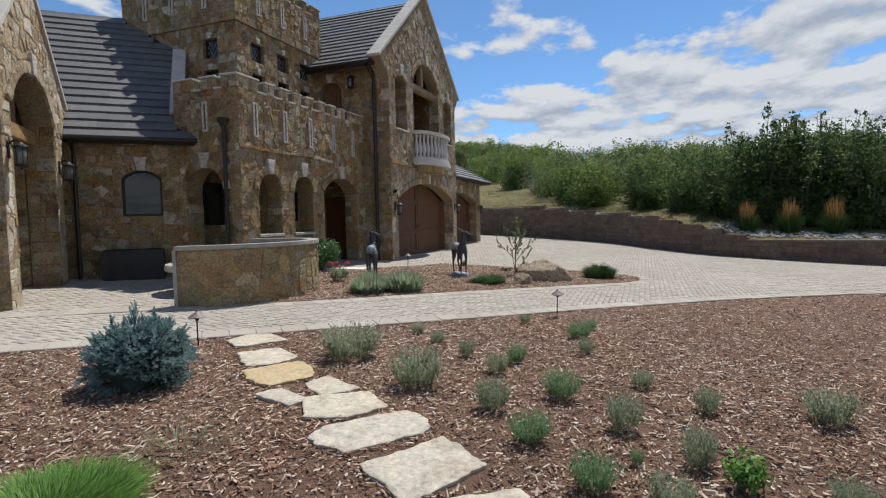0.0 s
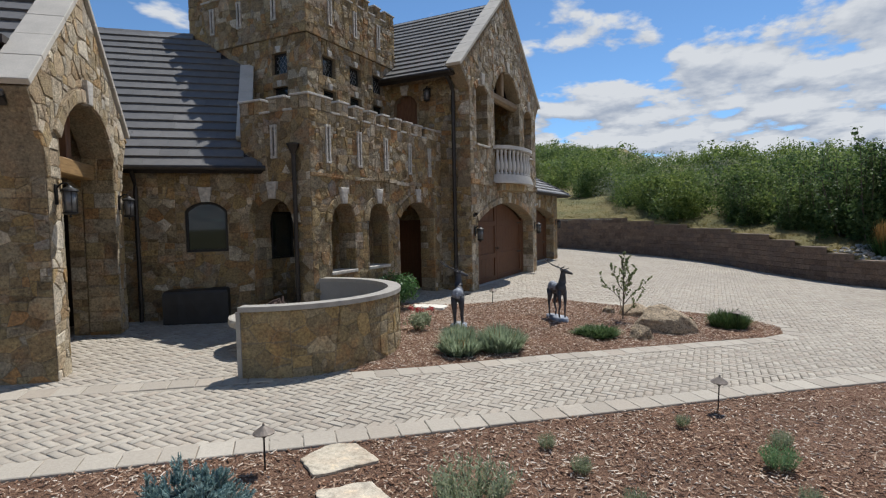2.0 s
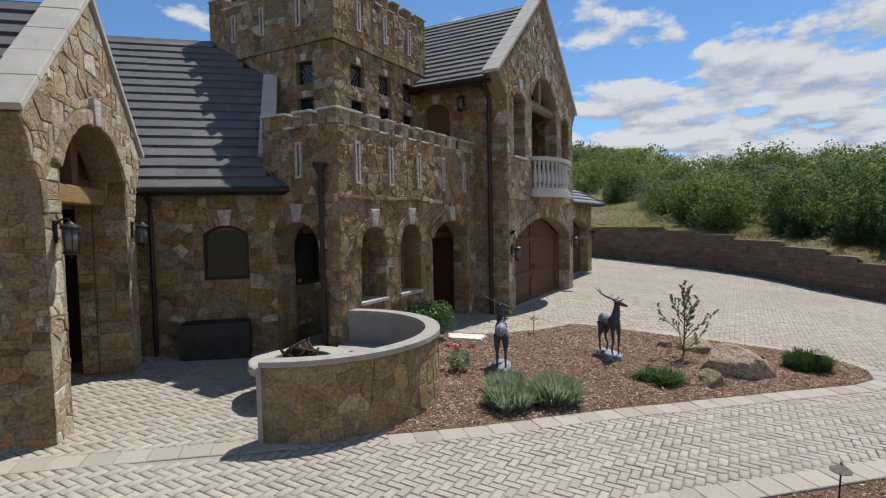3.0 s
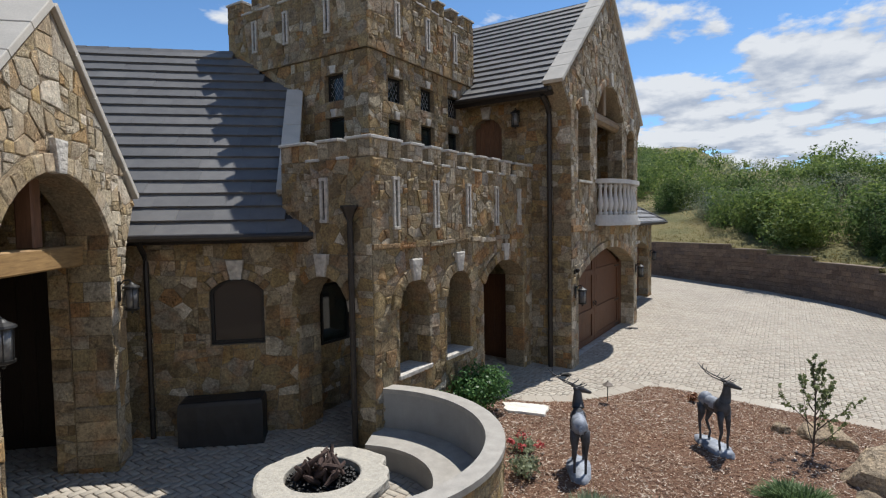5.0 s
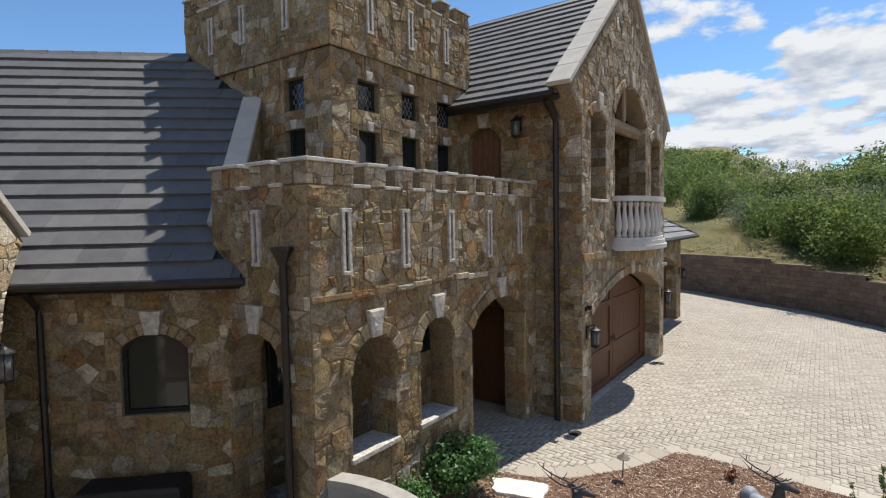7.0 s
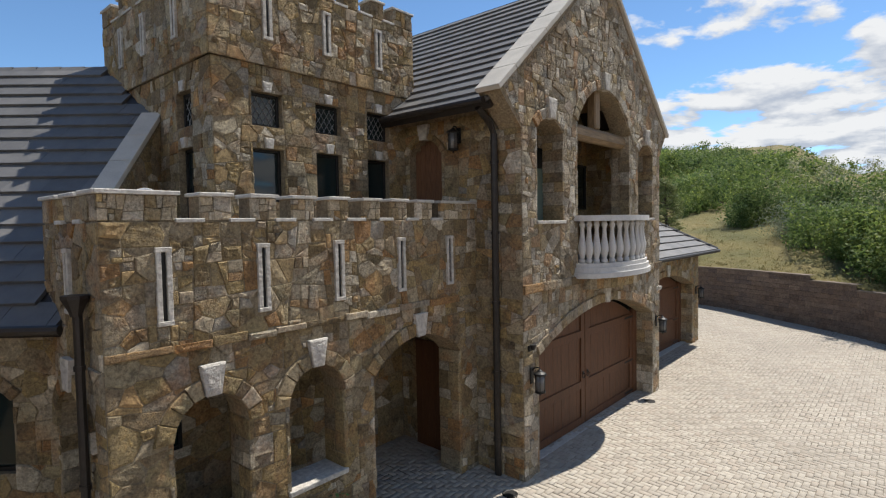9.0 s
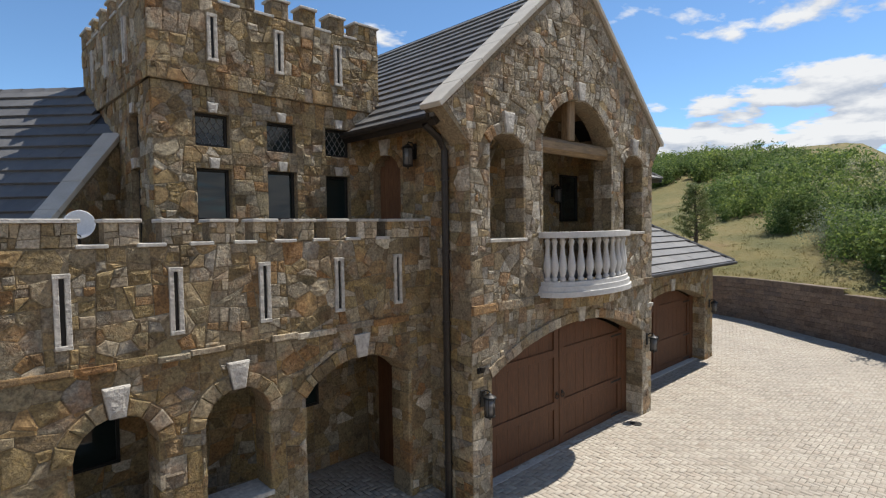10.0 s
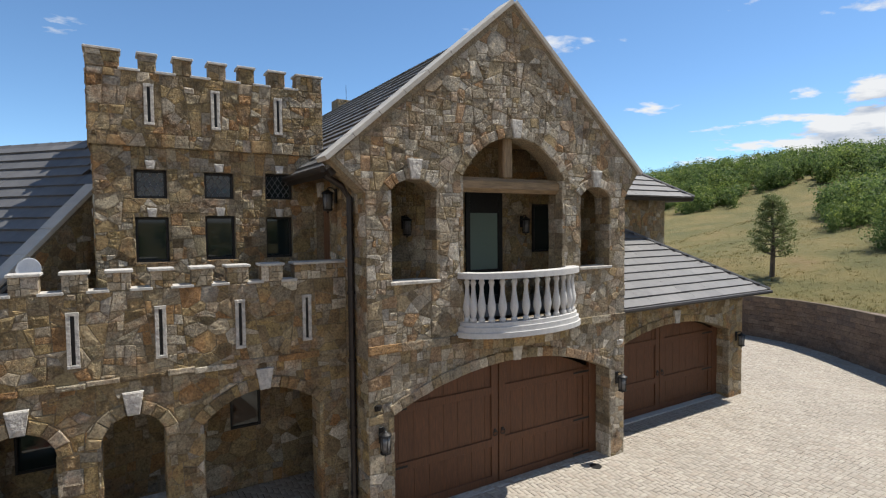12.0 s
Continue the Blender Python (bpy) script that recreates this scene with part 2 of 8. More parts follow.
m, nt, b = material("slate_roof_tile", 0.6)
t0 = ramp(nt, piece_random(nt), [(0.0, (0.108, 0.105, 0.102)), (0.5, (0.123, 0.120, 0.116)), (0.9, (0.136, 0.131, 0.126)), (1.0, (0.158, 0.153, 0.145))])
nt.links.new(mix(nt, "MULTIPLY", 0.6, t0, ramp(nt, noise_of(nt, 5, 6, 0.6), [(0.3, (0.70, 0.70, 0.72)), (0.7, (1.1, 1.1, 1.08))])), b.inputs["Base Color"])
bump(nt, b, noise_of(nt, 35, 4), 0.4, 0.006)
TILE = m

m, nt, b = material("tumbled_paver", 0.9)
t0 = ramp(nt, piece_random(nt), [(0.0, (0.350, 0.312, 0.256)), (0.3, (0.402, 0.362, 0.300)), (0.6, (0.425, 0.386, 0.322)), (0.85, (0.376, 0.326, 0.264)), (1.0, (0.458, 0.420, 0.352))])
t1 = mix(nt, "MULTIPLY", 0.7, t0, ramp(nt, noise_of(nt, 0.35, 5, 0.6), [(0.3, (0.82, 0.81, 0.80)), (0.7, (1.06, 1.05, 1.04))]))
nt.links.new(mix(nt, "MULTIPLY", 0.5, t1, ramp(nt, noise_of(nt, 30, 5, 0.65), [(0.3, (0.72, 0.70, 0.68)), (0.65, (1.04, 1.03, 1.02))])), b.inputs["Base Color"])
bump(nt, b, noise_of(nt, 60, 4), 0.5, 0.006)
PAVER = m
m, nt, b = material("joint_sand", 0.95)
t0 = ramp(nt, noise_of(nt, 0.55, 4, 0.6), [(0.36, (0.105, 0.088, 0.066)), (0.48, (0.220, 0.192, 0.150)), (0.60, (0.330, 0.296, 0.242))])
nt.links.new(mix(nt, "MULTIPLY", 0.5, t0, ramp(nt, noise_of(nt, 60, 4), [(0.3, (0.6, 0.6, 0.6)), (0.7, (1.1, 1.1, 1.1))])), b.inputs["Base Color"])
bump(nt, b, noise_of(nt, 60, 4), 0.4, 0.004)
SAND = m

FLAG = stone_material("pale_flagstone", [(0.0, (0.49, 0.44, 0.345)), (0.4, (0.54, 0.49, 0.395)), (0.7, (0.45, 0.41, 0.335)), (1.0, (0.56, 0.52, 0.43))], 0.9, 0.55, 0.008, 0.35, 0.22)
FLAG_WHITE = stone_material("white_flagstone", [(0.0, (0.66, 0.63, 0.56)), (1.0, (0.70, 0.67, 0.60))], 0.9, 0.3, 0.006, 0.2)
FLAG_OCHRE = stone_material("ochre_flagstone", [(0.0, (0.46, 0.35, 0.19)), (1.0, (0.50, 0.40, 0.24))], 0.9, 0.4, 0.008, 0.3)
BOULDER = stone_material("buff_boulder", [(0.0, (0.330, 0.262, 0.178)), (1.0, (0.385, 0.312, 0.218))], 0.9, 0.8, 0.10, 0.85)
BLOCK = stone_material("retaining_block", [(0.0, (0.120, 0.086, 0.066)), (0.25, (0.200, 0.142, 0.105)), (0.5, (0.150, 0.112, 0.090)), (0.75, (0.225, 0.165, 0.125)), (1.0, (0.135, 0.104, 0.088))], 0.95, 0.65, 0.05, 0.7)
BLOCK_CAP = plain("block_cap", (0.185, 0.140, 0.105), 0.95, 0, 0.25, 3, 0.4, 30)

m, nt, b = material("bark_mulch", 0.95)
t0 = ramp(nt, piece_random(nt), [(0.0, (0.110, 0.056, 0.036)), (0.22, (0.195, 0.104, 0.062)), (0.45, (0.262, 0.160, 0.102)), (0.66, (0.345, 0.240, 0.168)), (0.82, (0.47, 0.370, 0.280)), (1.0, (0.64, 0.56, 0.465))])
nt.links.new(mix(nt, "MULTIPLY", 0.85, t0, ramp(nt, noise_of(nt, 0.42, 4), [(0.3, (1.02, 0.86, 0.74)), (0.5, (0.92, 0.90, 0.88)), (0.7, (1.08, 1.10, 1.12))])), b.inputs["Base Color"])
bump(nt, b, noise_of(nt, 120, 4), 0.4, 0.004)
CHIP = m
m, nt, b = material("mulch_bed", 0.97)
t0 = ramp(nt, noise_of(nt, 38, 6, 0.7), [(0.25, (0.120, 0.062, 0.039)), (0.45, (0.195, 0.106, 0.064)), (0.6, (0.25, 0.145, 0.090)), (0.75, (0.36, 0.25, 0.17))])
nt.links.new(mix(nt, "MULTIPLY", 0.7, t0, ramp(nt, noise_of(nt, 0.45, 4), [(0.3, (0.7, 0.68, 0.66)), (0.7, (1.15, 1.12, 1.1))])), b.inputs["Base Color"])
bump(nt, b, noise_of(nt, 45, 6, 0.7), 1.0, 0.05)
MULCH = m

m, nt, b = material("dry_hill_grass", 0.95)
t0 = ramp(nt, noise_of(nt, 0.22, 6, 0.65), [(0.25, (0.085, 0.088, 0.025)), (0.45, (0.135, 0.122, 0.036)), (0.6, (0.190, 0.150, 0.050)), (0.8, (0.225, 0.140, 0.066))])
nt.links.new(mix(nt, "MULTIPLY", 0.6, t0, ramp(nt, noise_of(nt, 3.5, 6, 0.7), [(0.3, (0.62, 0.62, 0.55)), (0.7, (1.15, 1.12, 1.05))])), b.inputs["Base Color"])
bump(nt, b, noise_of(nt, 9, 6, 0.7), 0.8, 0.15)
HILLGRASS = m


def leaf_material(name, dark, light, rough=0.55, through_light=0.25, patch=0.0):
    m, nt, b = material(name, rough)
    b.inputs["Specular IOR Level"].default_value = 0.2
    c = ramp(nt, piece_random(nt), [(0.0, dark), (0.6, tuple((a + d) / 2 for a, d in zip(dark, light))), (1.0, light)])
    if patch:
        c = mix(nt, "MULTIPLY", 1.0, c, ramp(nt, noise_of(nt, patch, 3), [(0.34, (0.72, 0.80, 0.92)), (0.5, (1.0, 1.0, 1.0)), (0.66, (1.42, 1.30, 1.02))]))
    nt.links.new(c, b.inputs["Base Color"])
    tr = nt.nodes.new("ShaderNodeBsdfTranslucent")
    nt.links.new(c, tr.inputs[0])
    ms = nt.nodes.new("ShaderNodeMixShader")
    ms.inputs[0].default_value = through_light
    nt.links.new(b.outputs[0], ms.inputs[1])
    nt.links.new(tr.outputs[0], ms.inputs[2])
    nt.links.new(ms.outputs[0], nt.nodes["Material Output"].inputs[0])
    return m


TALLLEAF = leaf_material("tall_oak_leaf", (0.046, 0.090, 0.026), (0.170, 0.228, 0.078), 0.6, 0.45, 0.8)
OAKLEAF = leaf_material("oak_leaf", (0.062, 0.108, 0.028), (0.215, 0.275, 0.088), 0.6, 0.5, 0.45)
MOUNDLEAF = leaf_material("blue_green_sage", (0.170, 0.225, 0.135), (0.410, 0.470, 0.310), 0.6, 0.5)
SAGELEAF = leaf_material("grey_green_leaf", (0.130, 0.165, 0.085), (0.310, 0.345, 0.205), 0.6, 0.4)
BRUSHLEAF = leaf_material("olive_brush_leaf", (0.150, 0.172, 0.095), (0.360, 0.372, 0.235), 0.6, 0.5, 0.3)
LAVLEAF = leaf_material("lavender_leaf", (0.170, 0.208, 0.120), (0.400, 0.435, 0.285), 0.6, 0.5)
SPRUCE = leaf_material("blue_spruce_needle", (0.115, 0.195, 0.190), (0.350, 0.465, 0.445), 0.6, 0.25)
# near-black green: the shade inside the spruce, put into a colour
SPRUCEDARK = plain("spruce_inner", (0.022, 0.040, 0.038), 0.95, 0, 0.4, 20, 0.8, 60)
PALEPINE = leaf_material("young_pine_needle", (0.105, 0.135, 0.045), (0.250, 0.285, 0.110), 0.6, 0.35)
PINE = leaf_material("pine_needle", (0.045, 0.085, 0.028), (0.125, 0.180, 0.065), 0.6, 0.15)
GRASS = leaf_material("bright_grass", (0.090, 0.190, 0.035), (0.230, 0.390, 0.085), 0.55, 0.4)
DRYGRASS = leaf_material("dry_grass_blade", (0.105, 0.092, 0.028), (0.215, 0.165, 0.058), 0.7, 0.35, 0.3)
STRAW = leaf_material("feather_grass", (0.23, 0.135, 0.045), (0.38, 0.235, 0.085))
GREENLEAF = leaf_material("shrub_leaf", (0.022, 0.055, 0.014), (0.080, 0.140, 0.040), 0.4)
SAPLEAF = leaf_material("sapling_leaf", (0.120, 0.155, 0.062), (0.290, 0.325, 0.150), 0.55, 0.45)
ROSELEAF = leaf_material("rose_leaf", (0.040, 0.105, 0.030), (0.150, 0.270, 0.085), 0.4, 0.35)
JUNIPER = leaf_material("juniper_needle", (0.055, 0.100, 0.035), (0.160, 0.225, 0.090), 0.6, 0.3)
REDLEAF = leaf_material("red_petal", (0.42, 0.060, 0.055), (0.58, 0.17, 0.15))
REDDISH = leaf_material("red_brown_leaf", (0.16, 0.06, 0.03), (0.30, 0.14, 0.07))
BARK = plain("grey_bark", (0.11, 0.085, 0.065), 0.95, 0, 0.4, 8, 0.6, 40)


# ---- geometry helpers ----
class Build:
    """Gathers vertices and faces for one mesh."""

    def __init__(self):
        self.v, self.f = [], []

    def add(self, verts, faces):
        n = len(self.v)
        self.v += [tuple(p) for p in verts]
        self.f += [tuple(i + n for i in f) for f in faces]
        return self

    def box(self, x0, x1, y0, y1, z0, z1, m=None, bevel=0.0):
        e = bevel
        if e <= 0:
            vs = [(x, y, z) for z in (z0, z1) for x, y in ((x0, y0), (x1, y0), (x1, y1), (x0, y1))]
            fs = [(3, 2, 1, 0), (4, 5, 6, 7), (0, 1, 5, 4), (1, 2, 6, 5), (2, 3, 7, 6), (3, 0, 4, 7)]
        else:
            bm = bmesh.new()
            bmesh.ops.create_cube(bm, size=1.0)
            for q in bm.verts:
                q.co = Vector(((x0 + x1) / 2 + q.co.x * (x1 - x0), (y0 + y1) / 2 + q.co.y * (y1 - y0), (z0 + z1) / 2 + q.co.z * (z1 - z0)))
            bmesh.ops.bevel(bm, geom=bm.edges[:], offset=e, segments=1, affect="EDGES")
            bm.verts.index_update()
            vs = [q.co.copy() for q in bm.verts]
            fs = [tuple(q.index for q in f.verts) for f in bm.faces]
            bm.free()
        if m is not None:
            vs = [m @ Vector(p) for p in vs]
        return self.add(vs, fs)

    def tube(self, path, radii, seg=8, cap=True):
        path = [Vector(p) for p in path]
        if isinstance(radii, (int, float)):
            radii = [radii] * len(path)
        rings = []
        for i, p in enumerate(path):
            d = (path[min(i + 1, len(path) - 1)] - path[max(i - 1, 0)]).normalized()
            a = d.cross(Vector((0, 0, 1)) if abs(d.z) < 0.9 else Vector((1, 0, 0))).normalized()
            c = d.cross(a)
            rings.append([p + radii[i] * (math.cos(k * 2 * math.pi / seg) * a + math.sin(k * 2 * math.pi / seg) * c) for k in range(seg)])
        vs = [q for r in rings for q in r]
        fs = [(i * seg + k, i * seg + (k + 1) % seg, (i + 1) * seg + (k + 1) % seg, (i + 1) * seg + k) for i in range(len(path) - 1) for k in range(seg)]
        if cap:
            fs += [tuple(range(seg))[::-1], tuple((len(path) - 1) * seg + k for k in range(seg))]
        return self.add(vs, fs)

    def lathe(self, profile, origin=(0, 0, 0), seg=20):
        o = Vector(origin)
        vs = [o + Vector((r * math.cos(2 * math.pi * k / seg), r * math.sin(2 * math.pi * k / seg), z)) for r, z in profile for k in range(seg)]
        fs = [(i * seg + k, i * seg + (k + 1) % seg, (i + 1) * seg + (k + 1) % seg, (i + 1) * seg + k) for i in range(len(profile) - 1) for k in range(seg)]
        fs += [tuple(range(seg))[::-1], tuple((len(profile) - 1) * seg + k for k in range(seg))]
        return self.add(vs, fs)

    def blob(self, centre, size, rings=8, seg=12, wobble=0.1, turn=None, freq=1.6):
        c = Vector(centre)
        vs = []
        for i in range(rings + 1):
            a = math.pi * i / rings
            for k in range(seg):
                q = 2 * math.pi * k / seg
                d = Vector((math.sin(a) * math.cos(q), math.sin(a) * math.sin(q), math.cos(a)))
                s = 1 + wobble * noise.noise(d * freq + c)
                p = Vector((d.x * size[0], d.y * size[1], d.z * size[2])) * s
                vs.append(c + (turn @ p if turn else p))
        fs = [(i * seg + k, (i + 1) * seg + k, (i + 1) * seg + (k + 1) % seg, i * seg + (k + 1) % seg) for i in range(rings) for k in range(seg)]
        return self.add(vs, fs)

    def mesh(self, name="mesh", smooth=False):
        me = bpy.data.meshes.new(name)
        me.from_pydata(self.v, [], self.f)
        me.update()
        if smooth:
            me.polygons.foreach_set("use_smooth", [True] * len(me.polygons))
        return me


def part(name, build, mat, parent=None, label="", smooth=False):
    me = build if isinstance(build, bpy.types.Mesh) else build.mesh(name, smooth)
    if not me.materials:
        me.materials.append(mat)
    ob = new(name, me)
    if parent is not None:
        ob.parent = parent
    return tagged(ob, label)


def thing(name, label, category, group="", kind="", at=None):
    ob = new(name)
    ob.empty_display_size = 0.1
    if at is not None:
        ob.matrix_world = at
    return tagged(ob, label, category, group, kind)


def structure(name, build, mat, label, category, smooth=False):
    return tagged(part(name, build, mat, None, "", smooth), label, category, kind="structure")


# ---- ground level and the turned frame of the angled wing ----
def ground_z(x, y):
    return -0.14 - 0.040 * min(max(x, -12.0), 14.0) + 0.003 * (min(max(y, -20.0), 40.0) - 8.0)


TH = radians(43.0)
UX, UY = math.cos(TH), math.sin(TH)


def uv(u, v):
    """World x, y of a place in the wing's frame."""
    return (u * UX - v * UY, u * UY + v * UX)


class Face:
    """A wall's face: a runs along it, z up, d outwards."""

    def __init__(self, origin, along, outward):
        self.o, self.a, self.n = Vector(origin), Vector(along), Vector(outward)

    def at(self, a, z, d=0.0):
        return self.o + self.a * a + Vector((0, 0, z)) + self.n * d


def arch_poly(a0, a1, z0, spring, apex, n=10):
    """An opening with a round or segmental head, anticlockwise."""
    w, rise = (a1 - a0) / 2, apex - spring
    r = (w * w + rise * rise) / (2 * rise)
    c = apex - r
    q = math.asin(min(1.0, w / r))
    if rise > w:
        q = math.pi / 2
    top = [((a0 + a1) / 2 + r * math.sin(s), c + r * math.cos(s)) for s in np.linspace(q, -q, n + 1)]
    return [(a0, z0), (a1, z0)] + top


def rect_poly(a0, a1, z0, z1):
    return [(a0, z0), (a1, z0), (a1, z1), (a0, z1)]


def wall_mesh(face, outer, holes, thick, front=0.0):
    """A wall with thickness, with openings through it."""
    bm = bmesh.new()
    loops = []
    for loop in [outer] + holes:
        vs = [bm.verts.new((a, z, 0)) for a, z in loop]
        loops.append(vs)
        for i in range(len(vs)):
            bm.edges.new((vs[i], vs[(i + 1) % len(vs)]))
    bmesh.ops.triangle_fill(bm, use_beauty=True, use_dissolve=False, edges=bm.edges[:], normal=(0, 0, 1))
    bm.verts.index_update()
    n = len(bm.verts)
    flat = [(q.co.x, q.co.y) for q in bm.verts]
    tris = []
    for f in bm.faces:
        t = [q.index for q in f.verts]
        if f.normal.z < 0:
            t.reverse()
        tris.append(tuple(t))
    ids = [[q.index for q in loop] for loop in loops]
    bm.free()
    flip = face.a.cross(Vector((0, 0, 1))).dot(face.n) < 0
    bd = Build()
    vs = [face.at(a, z, front) for a, z in flat] + [face.at(a, z, front - thick) for a, z in flat]
    fs = [t[::-1] if flip else t for t in tris] + [tuple(i + n for i in (t if flip else t[::-1])) for t in tris]
    for loop in ids:
        for i in range(len(loop)):
            p, q = loop[i], loop[(i + 1) % len(loop)]
            fs.append((p, p + n, q + n, q))
    bd.add(vs, fs)
    return bd


# ---- stonework ----
def clip(poly, nx, ny, c):
    """The part of a convex outline where nx*x + ny*y <= c."""
    out = []
    for i in range(len(poly)):
        p, q = poly[i], poly[(i + 1) % len(poly)]
        dp, dq = nx * p[0] + ny * p[1] - c, nx * q[0] + ny * q[1] - c
        if dp <= 0:
            out.append(p)
        if (dp < 0 < dq) or (dq < 0 < dp):
            s = dp / (dp - dq)
            out.append((p[0] + s * (q[0] - p[0]), p[1] + s * (q[1] - p[1])))
    return out


def area(poly):
    return 0.5 * sum(poly[i][0] * poly[(i + 1) % len(poly)][1] - poly[(i + 1) % len(poly)][0] * poly[i][1] for i in range(len(poly)))


def centre(poly):
    return (sum(p[0] for p in poly) / len(poly), sum(p[1] for p in poly) / len(poly))


def shrink(poly, j):
    out = poly
    for i in range(len(poly)):
        p, q = poly[i], poly[(i + 1) % len(poly)]
        dx, dy = q[0] - p[0], q[1] - p[1]
        ln = math.hypot(dx, dy)
        if ln < 1e-6:
            continue
        nx, ny = dy / ln, -dx / ln
        out = clip(out, nx, ny, nx * p[0] + ny * p[1] - j)
        if len(out) < 3:
            return []
    return out


def break_up(poly, size, rng, wild=0.45):
    """Breaks an outline into irregular stones of about that area."""
    if len(poly) < 3:
        return []
    xs, ys = [p[0] for p in poly], [p[1] for p in poly]
    w, h = max(xs) - min(xs), max(ys) - min(ys)
    if area(poly) < size * rng.choice((0.25, 0.5, 0.9, 1.3, 2.4)) and max(w, h) < 0.80:
        return [poly]
    tilt = rng.gauss(0, 0.05) if rng.random() > wild else rng.uniform(-0.55, 0.55)
    if w > h * 1.05:
        nx, ny = math.cos(tilt), math.sin(tilt)
    else:
        nx, ny = math.sin(tilt), math.cos(tilt)
    ds = [nx * p[0] + ny * p[1] for p in poly]
    c = min(ds) + (max(ds) - min(ds)) * rng.uniform(0.33, 0.67)
    return break_up(clip(poly, nx, ny, c), size, rng, wild) + break_up(clip(poly, -nx, -ny, -c), size, rng, wild)


def mosaic(poly, size, rng):
    """Splits an outline into a mosaic of stones: fields of squared ones and fields of many-sided ones."""
    out = []
    for field in blocks(poly, 0.55, rng):
        out += break_up(field, size * 0.75, rng, 0.30) if rng.random() < 0.42 else many_sided(field, size * 0.80, rng)
    return out


def blocks(poly, size, rng):
    """Cuts a wall's outline into fields a metre or so across, by slightly crooked lines."""
    if len(poly) < 3 or area(poly) < size * rng.uniform(0.7, 1.6):
        return [poly] if len(poly) > 2 else []
    xs, ys = [p[0] for p in poly], [p[1] for p in poly]
    t = rng.uniform(-0.22, 0.22)
    nx, ny = (math.cos(t), math.sin(t)) if max(xs) - min(xs) > max(ys) - min(ys) else (math.sin(t), math.cos(t))
    ds = [nx * p[0] + ny * p[1] for p in poly]
    c = min(ds) + (max(ds) - min(ds)) * rng.uniform(0.35, 0.65)
    return blocks(clip(poly, nx, ny, c), size, rng) + blocks(clip(poly, -nx, -ny, -c), size, rng)


def many_sided(poly, size, rng):
    """Large and small stones with five or six sides."""
    if len(poly) < 3:
        return []
    xs, ys = [p[0] for p in poly], [p[1] for p in poly]
    lo, hi, flat = (min(xs), min(ys)), (max(xs), max(ys)), 1.18
    base = math.sqrt(size)
    spots, grid = [], {}
    for k in range(int(60 * max(0.05, (hi[0] - lo[0]) * (hi[1] - lo[1])) / size)):
        f = k / 60.0 / max(1.0, (hi[0] - lo[0]) * (hi[1] - lo[1]) / size)
        r = base * (rng.choice((0.62, 0.62, 0.46, 0.82)) if f < 0.25 else rng.choice((0.46, 0.34)) if f < 0.6 else 0.25)
        x, y = rng.uniform(lo[0], hi[0]), rng.uniform(lo[1], hi[1])
        gx, gy = int(x / 0.5), int(y / 0.5)
        near = [q for i in (-1, 0, 1) for j in (-1, 0, 1) for q in grid.get((gx + i, gy + j), ())]
        if all(math.hypot((q[0] - x) / flat, q[1] - y) > q[2] + r for q in near):
            spots.append((x, y, r))
            grid.setdefault((gx, gy), []).append((x, y, r))
    out = []
    for x, y, r in spots:
        cell = poly
        gx, gy = int(x / 0.5), int(y / 0.5)
        for i in (-2, -1, 0, 1, 2):
            for j in (-2, -1, 0, 1, 2):
                for q in grid.get((gx + i, gy + j), ()):
                    if q[0] == x and q[1] == y:
                        continue
                    # border where the two stones' reach is equal
                    ax, ay = (q[0] - x) / flat ** 2, q[1] - y
                    c = 0.5 * ((q[0] ** 2 - x * x) / flat ** 2 + q[1] ** 2 - y * y + r * r - q[2] ** 2)
                    cell = clip(cell, ax, ay, c)
                    if len(cell) < 3:
                        break
                if len(cell) < 3:
                    break
            if len(cell) < 3:
                break
        if len(cell) < 3 or area(cell) < 0.002:
            continue
        if area(cell) > size * 0.8 and rng.random() < 0.22:
            out += break_up(cell, size * 0.45, rng, 0.3)
        else:
            out.append(cell)
    return out


def cut_hole(poly, hole):
    """A convex stone less a convex opening: keeps the larger side of the best cutting edge."""
    both = poly
    for i in range(len(hole)):
        p, q = hole[i], hole[(i + 1) % len(hole)]
        both = clip(both, q[1] - p[1], p[0] - q[0], (q[1] - p[1]) * p[0] + (p[0] - q[0]) * p[1])
        if len(both) < 3:
            return poly
    if area(both) < 1e-5:
        return poly
    best, keep = 0, []
    for i in range(len(hole)):
        p, q = hole[i], hole[(i + 1) % len(hole)]
        dx, dy = q[0] - p[0], q[1] - p[1]
        ln = math.hypot(dx, dy)
        if ln < 1e-6:
            continue
        nx, ny = -dy / ln, dx / ln
        piece = clip(poly, nx, ny, nx * p[0] + ny * p[1])
        if len(piece) > 2 and area(piece) > best:
            best, keep = area(piece), piece
    return keep


